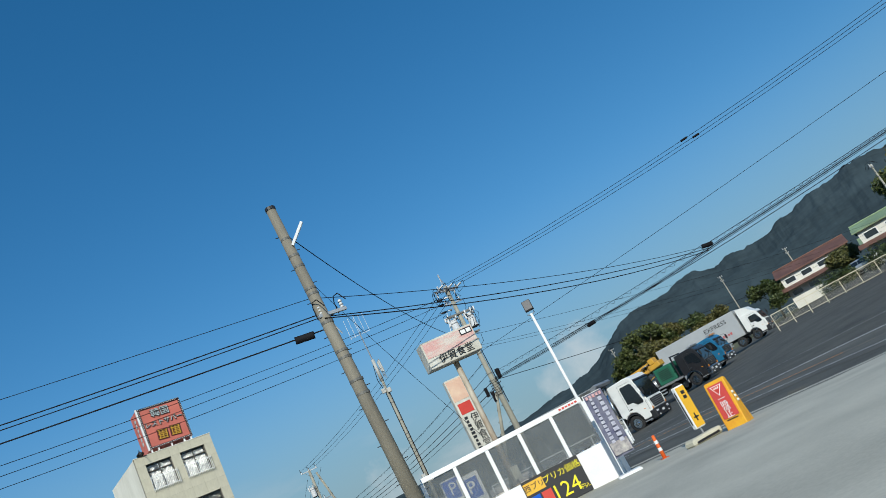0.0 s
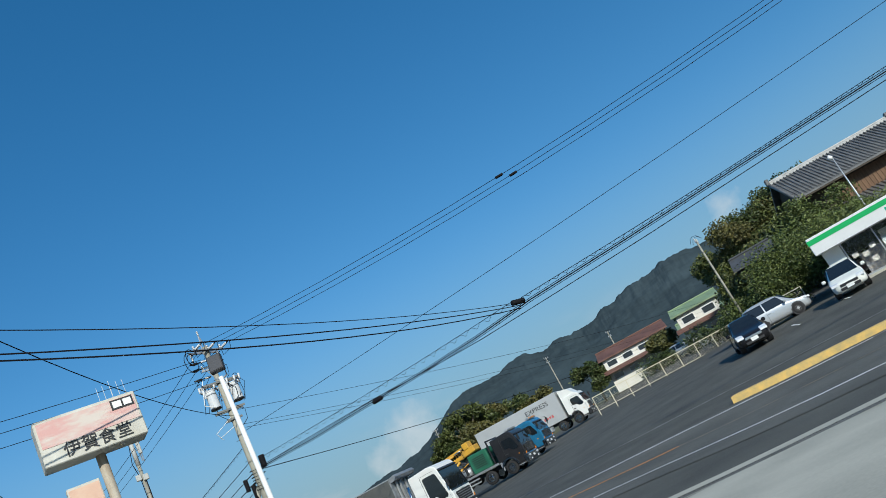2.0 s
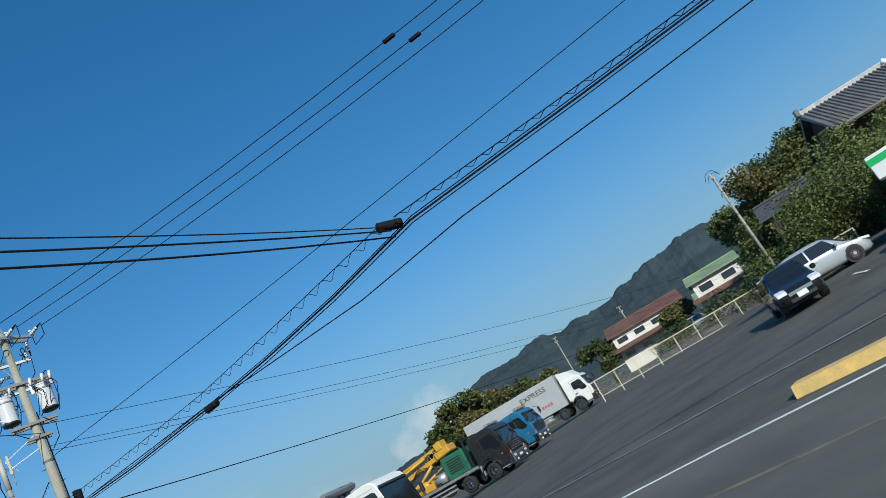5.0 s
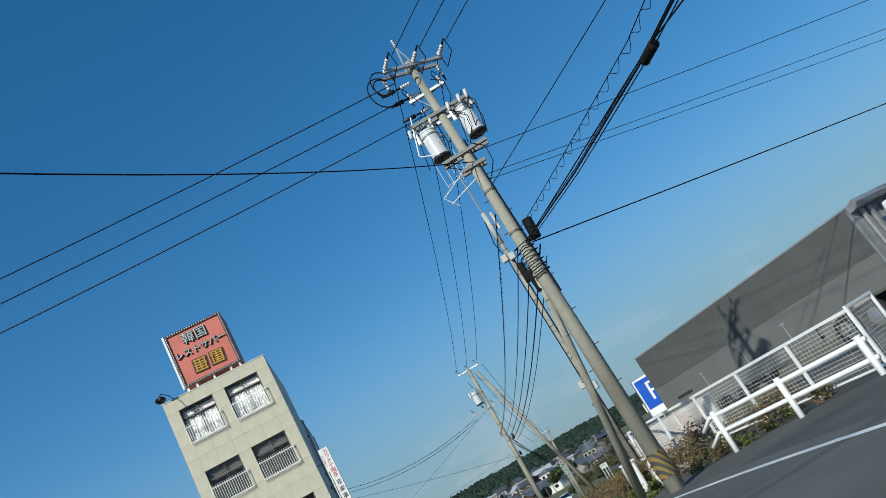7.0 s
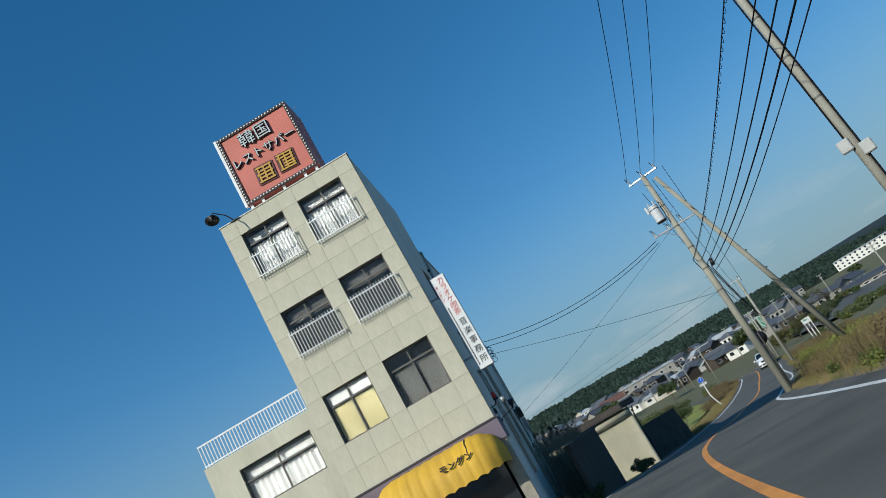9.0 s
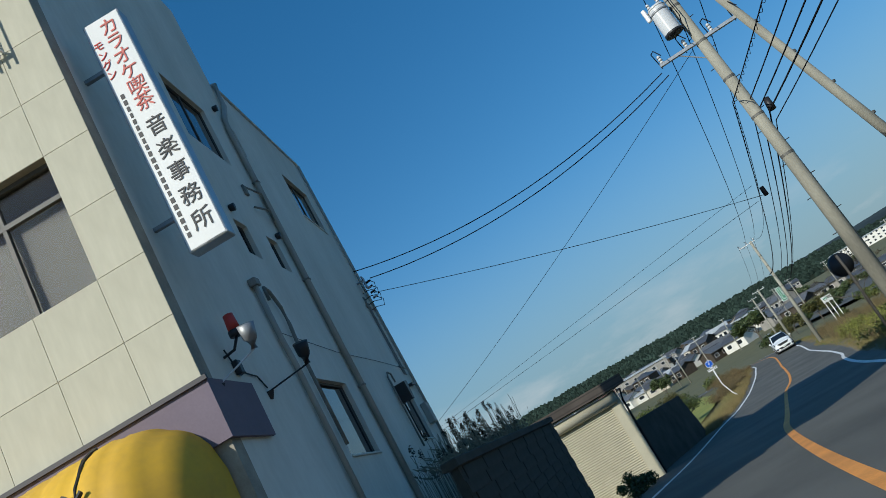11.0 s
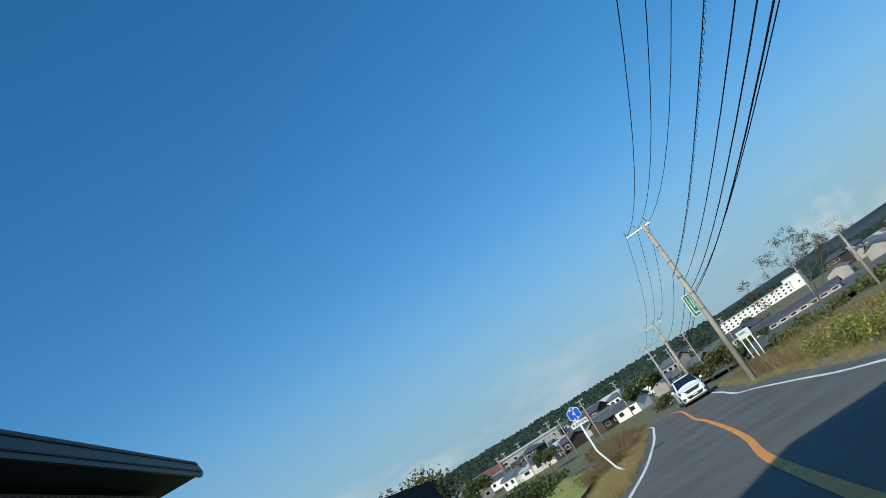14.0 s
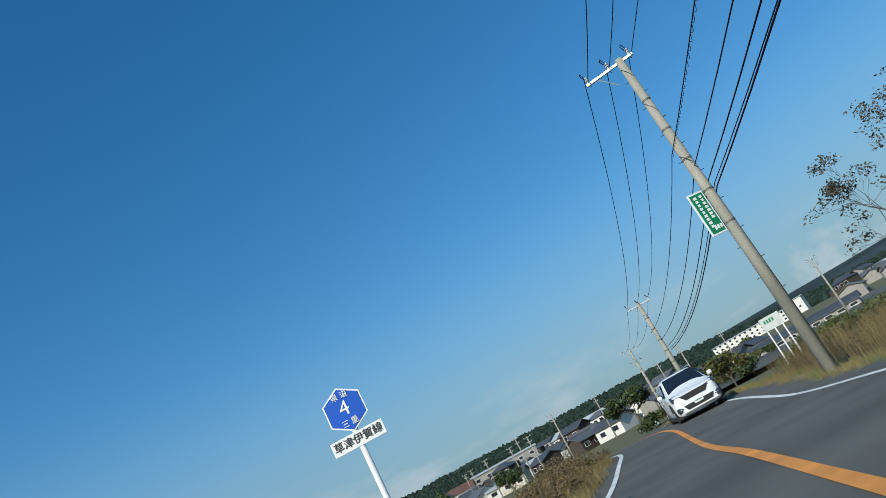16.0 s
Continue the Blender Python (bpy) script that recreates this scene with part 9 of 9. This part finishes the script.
for k in range(26):
    yy = 185 + 75 * rngt.random()
    xx = -44 + 16 * rngt.random()
    tree("town_tree", xx, yy, 1.6 + 1.4 * rngt.random(), 1.6, 900, 0.2, LEAF if k % 3 else LEAF_DRY, "low green tree beside the lower road", 400 + k, depth=2, clump=1.0)
for k in range(70):     # trees among the roofs
    yy = 275 + 290 * rngt.random()
    xx = -20 - (yy - 120) * 0.8 + (yy * 0.85) * rngt.random()
    if xx < -40 and all(math.hypot(xx - a, yy - b) > 6 for a, b in spots):
        tree("town_tree", xx, yy, 4.2 + 3.0 * rngt.random(), 3.4, 800, 0.5, LEAF, "dark green tree among the town roofs", 300 + k, depth=2, clump=1.5)


# ---- hills ----
def ridge(name, crest, depth, base, material, label, seed, rough, n=320, rows_=14, bumps=0.0, crag=0.0, relief=0.34):
    """A range under a crest line of x, y, z; it rises from the base towards the crest and falls behind it."""
    bm = B()
    pts = [Vector(p) for p in crest]
    grid = []
    for i in range(n + 1):
        k = i / n * (len(pts) - 1)
        j = min(int(k), len(pts) - 2)
        f = k - j
        p = pts[j].lerp(pts[j + 1], f)
        out = Vector((p.x, p.y, 0)).normalized()
        col = []
        for r in range(rows_ + 3):
            s = r / rows_
            q = Vector((p.x, p.y, 0)) - out * depth * (1 - s)
            rise = min(s, 2 - s)
            shape = rise ** 0.8
            w = noise.fractal((q.x * rough + seed, q.y * rough, seed), 1.0, 2.0, 6)
            col.append(bm.verts.new((q.x, q.y, base + (p.z - base) * shape * (1 + relief * w * max(0.045, 1 - s)) + bumps * noise.noise((q.x * 0.05, q.y * 0.05, seed)) + crag * rise * noise.fractal((q.x * 0.019, q.y * 0.019, seed), 0.8, 2.1, 5))))
        grid.append(col)
    for a, b in zip(grid, grid[1:]):
        for r in range(len(a) - 1):
            bm.faces.new((a[r], b[r], b[r + 1], a[r + 1]))
    return tagged(part(name, bm, material, smooth=True), label, "hills", kind="structure")


RANGE = ((-10, 1.0), (0, 1.3), (8, 1.9), (13, 2.4), (16.8, 2.9), (19.2, 3.5), (21, 4.7), (22.6, 5.5), (24.5, 5.65), (26.4, 5.66), (28.3, 5.95), (29.9, 5.6), (31.5, 5.82), (33.1, 5.58), (34.5, 5.9), (35.7, 6.15), (37.8, 6.65), (39.5, 6.7), (40.6, 7.05), (42.3, 6.95), (46, 6.3), (52, 6.8), (60, 6.2), (72, 5.0))
ridge("mountain_range", [(4 + 2450 * math.sin(radians(a)), 16 + 2450 * math.cos(radians(a)), 1 + 2450 * math.tan(radians(e))) for a, e in RANGE], 900, -10, HILL_HAZED, "distant forested mountain range tinted blue-grey for haze", 3.3, 0.0035, n=620, rows_=26, crag=9, relief=0.22)
crest_near = [(-12 + 720 * math.sin(radians(a)), 60 + 720 * math.cos(radians(a)), -4.0 + 1.79 * (z + 2.2)) for a, z in ((-82, 15.5), (-64, 15.5), (-50, 15), (-40, 14.2), (-32, 13.4), (-27, 13), (-22, 12.6), (-17, 11.6), (-12, 11), (-7, 9.4), (-3, 6.6), (2, 5.4), (6, 5.0), (10, 4.0), (15, 2.5), (21, 0), (28, -3))]
ridge("wooded_hill", crest_near, 150, -1.5, HILL_NEAR, "low dark wooded hill beyond the town", 7.1, 0.012, bumps=0.8)
ridge("wooded_hill_behind", [(-300, 1500, 40), (-60, 1560, 45), (40, 1555, 46), (150, 1540, 48), (300, 1500, 46), (600, 1400, 60)], 400, -4, HILL_HAZED, "low hill behind the town tinted blue-grey for haze", 9.1, 0.006)
# the wood that covers the near hill, as rough crowns
rngh = random.Random(8)
verts, faces = [], []
for k in range(15000):
    u = rngh.random() * (len(crest_near) - 1)
    j = int(u)
    p = Vector(crest_near[j]).lerp(Vector(crest_near[j + 1]), u - j)
    s = rngh.random() ** 0.55
    out = Vector((p.x, p.y, 0)).normalized()
    q = Vector((p.x, p.y, 0)) - out * 146 * (1 - s)
    z = -1.5 + (p.z + 1.5) * s ** 0.8 - 0.8
    h, r = 2.3 + 2.7 * rngh.random(), 1.9 + 2.6 * rngh.random()
    i = len(verts)
    a0 = rngh.random() * 6.28
    verts.append((q.x, q.y, z + h))
    for lvl, rr in ((0.62, 0.62), (0.2, 1.0), (-0.3, 0.8)):
        for m_ in range(5):
            a = a0 + 6.283 * m_ / 5
            w = rr * r * (0.75 + 0.5 * rngh.random())
            verts.append((q.x + w * math.cos(a), q.y + w * math.sin(a), z + h * lvl))
    for m_ in range(5):
        n_ = (m_ + 1) % 5
        faces += [(i, i + 1 + m_, i + 1 + n_), (i + 1 + m_, i + 6 + m_, i + 6 + n_, i + 1 + n_), (i + 6 + m_, i + 11 + m_, i + 11 + n_, i + 6 + n_)]
me = bpy.data.meshes.new("hill_wood")
me.from_pydata(verts, [], faces)
# leaf green shifted a little to blue, as haze in the colour
me.materials.append(mat("haze_tinted_hill_leaf", (0.026, 0.041, 0.032), 1.0, var=0.3, scale=0.05, fine=0.5, island=0.45, spec=0.0))
tagged(new("hill_wood", me), "dark mixed woodland covering the low hill", "woods", kind="stuff")
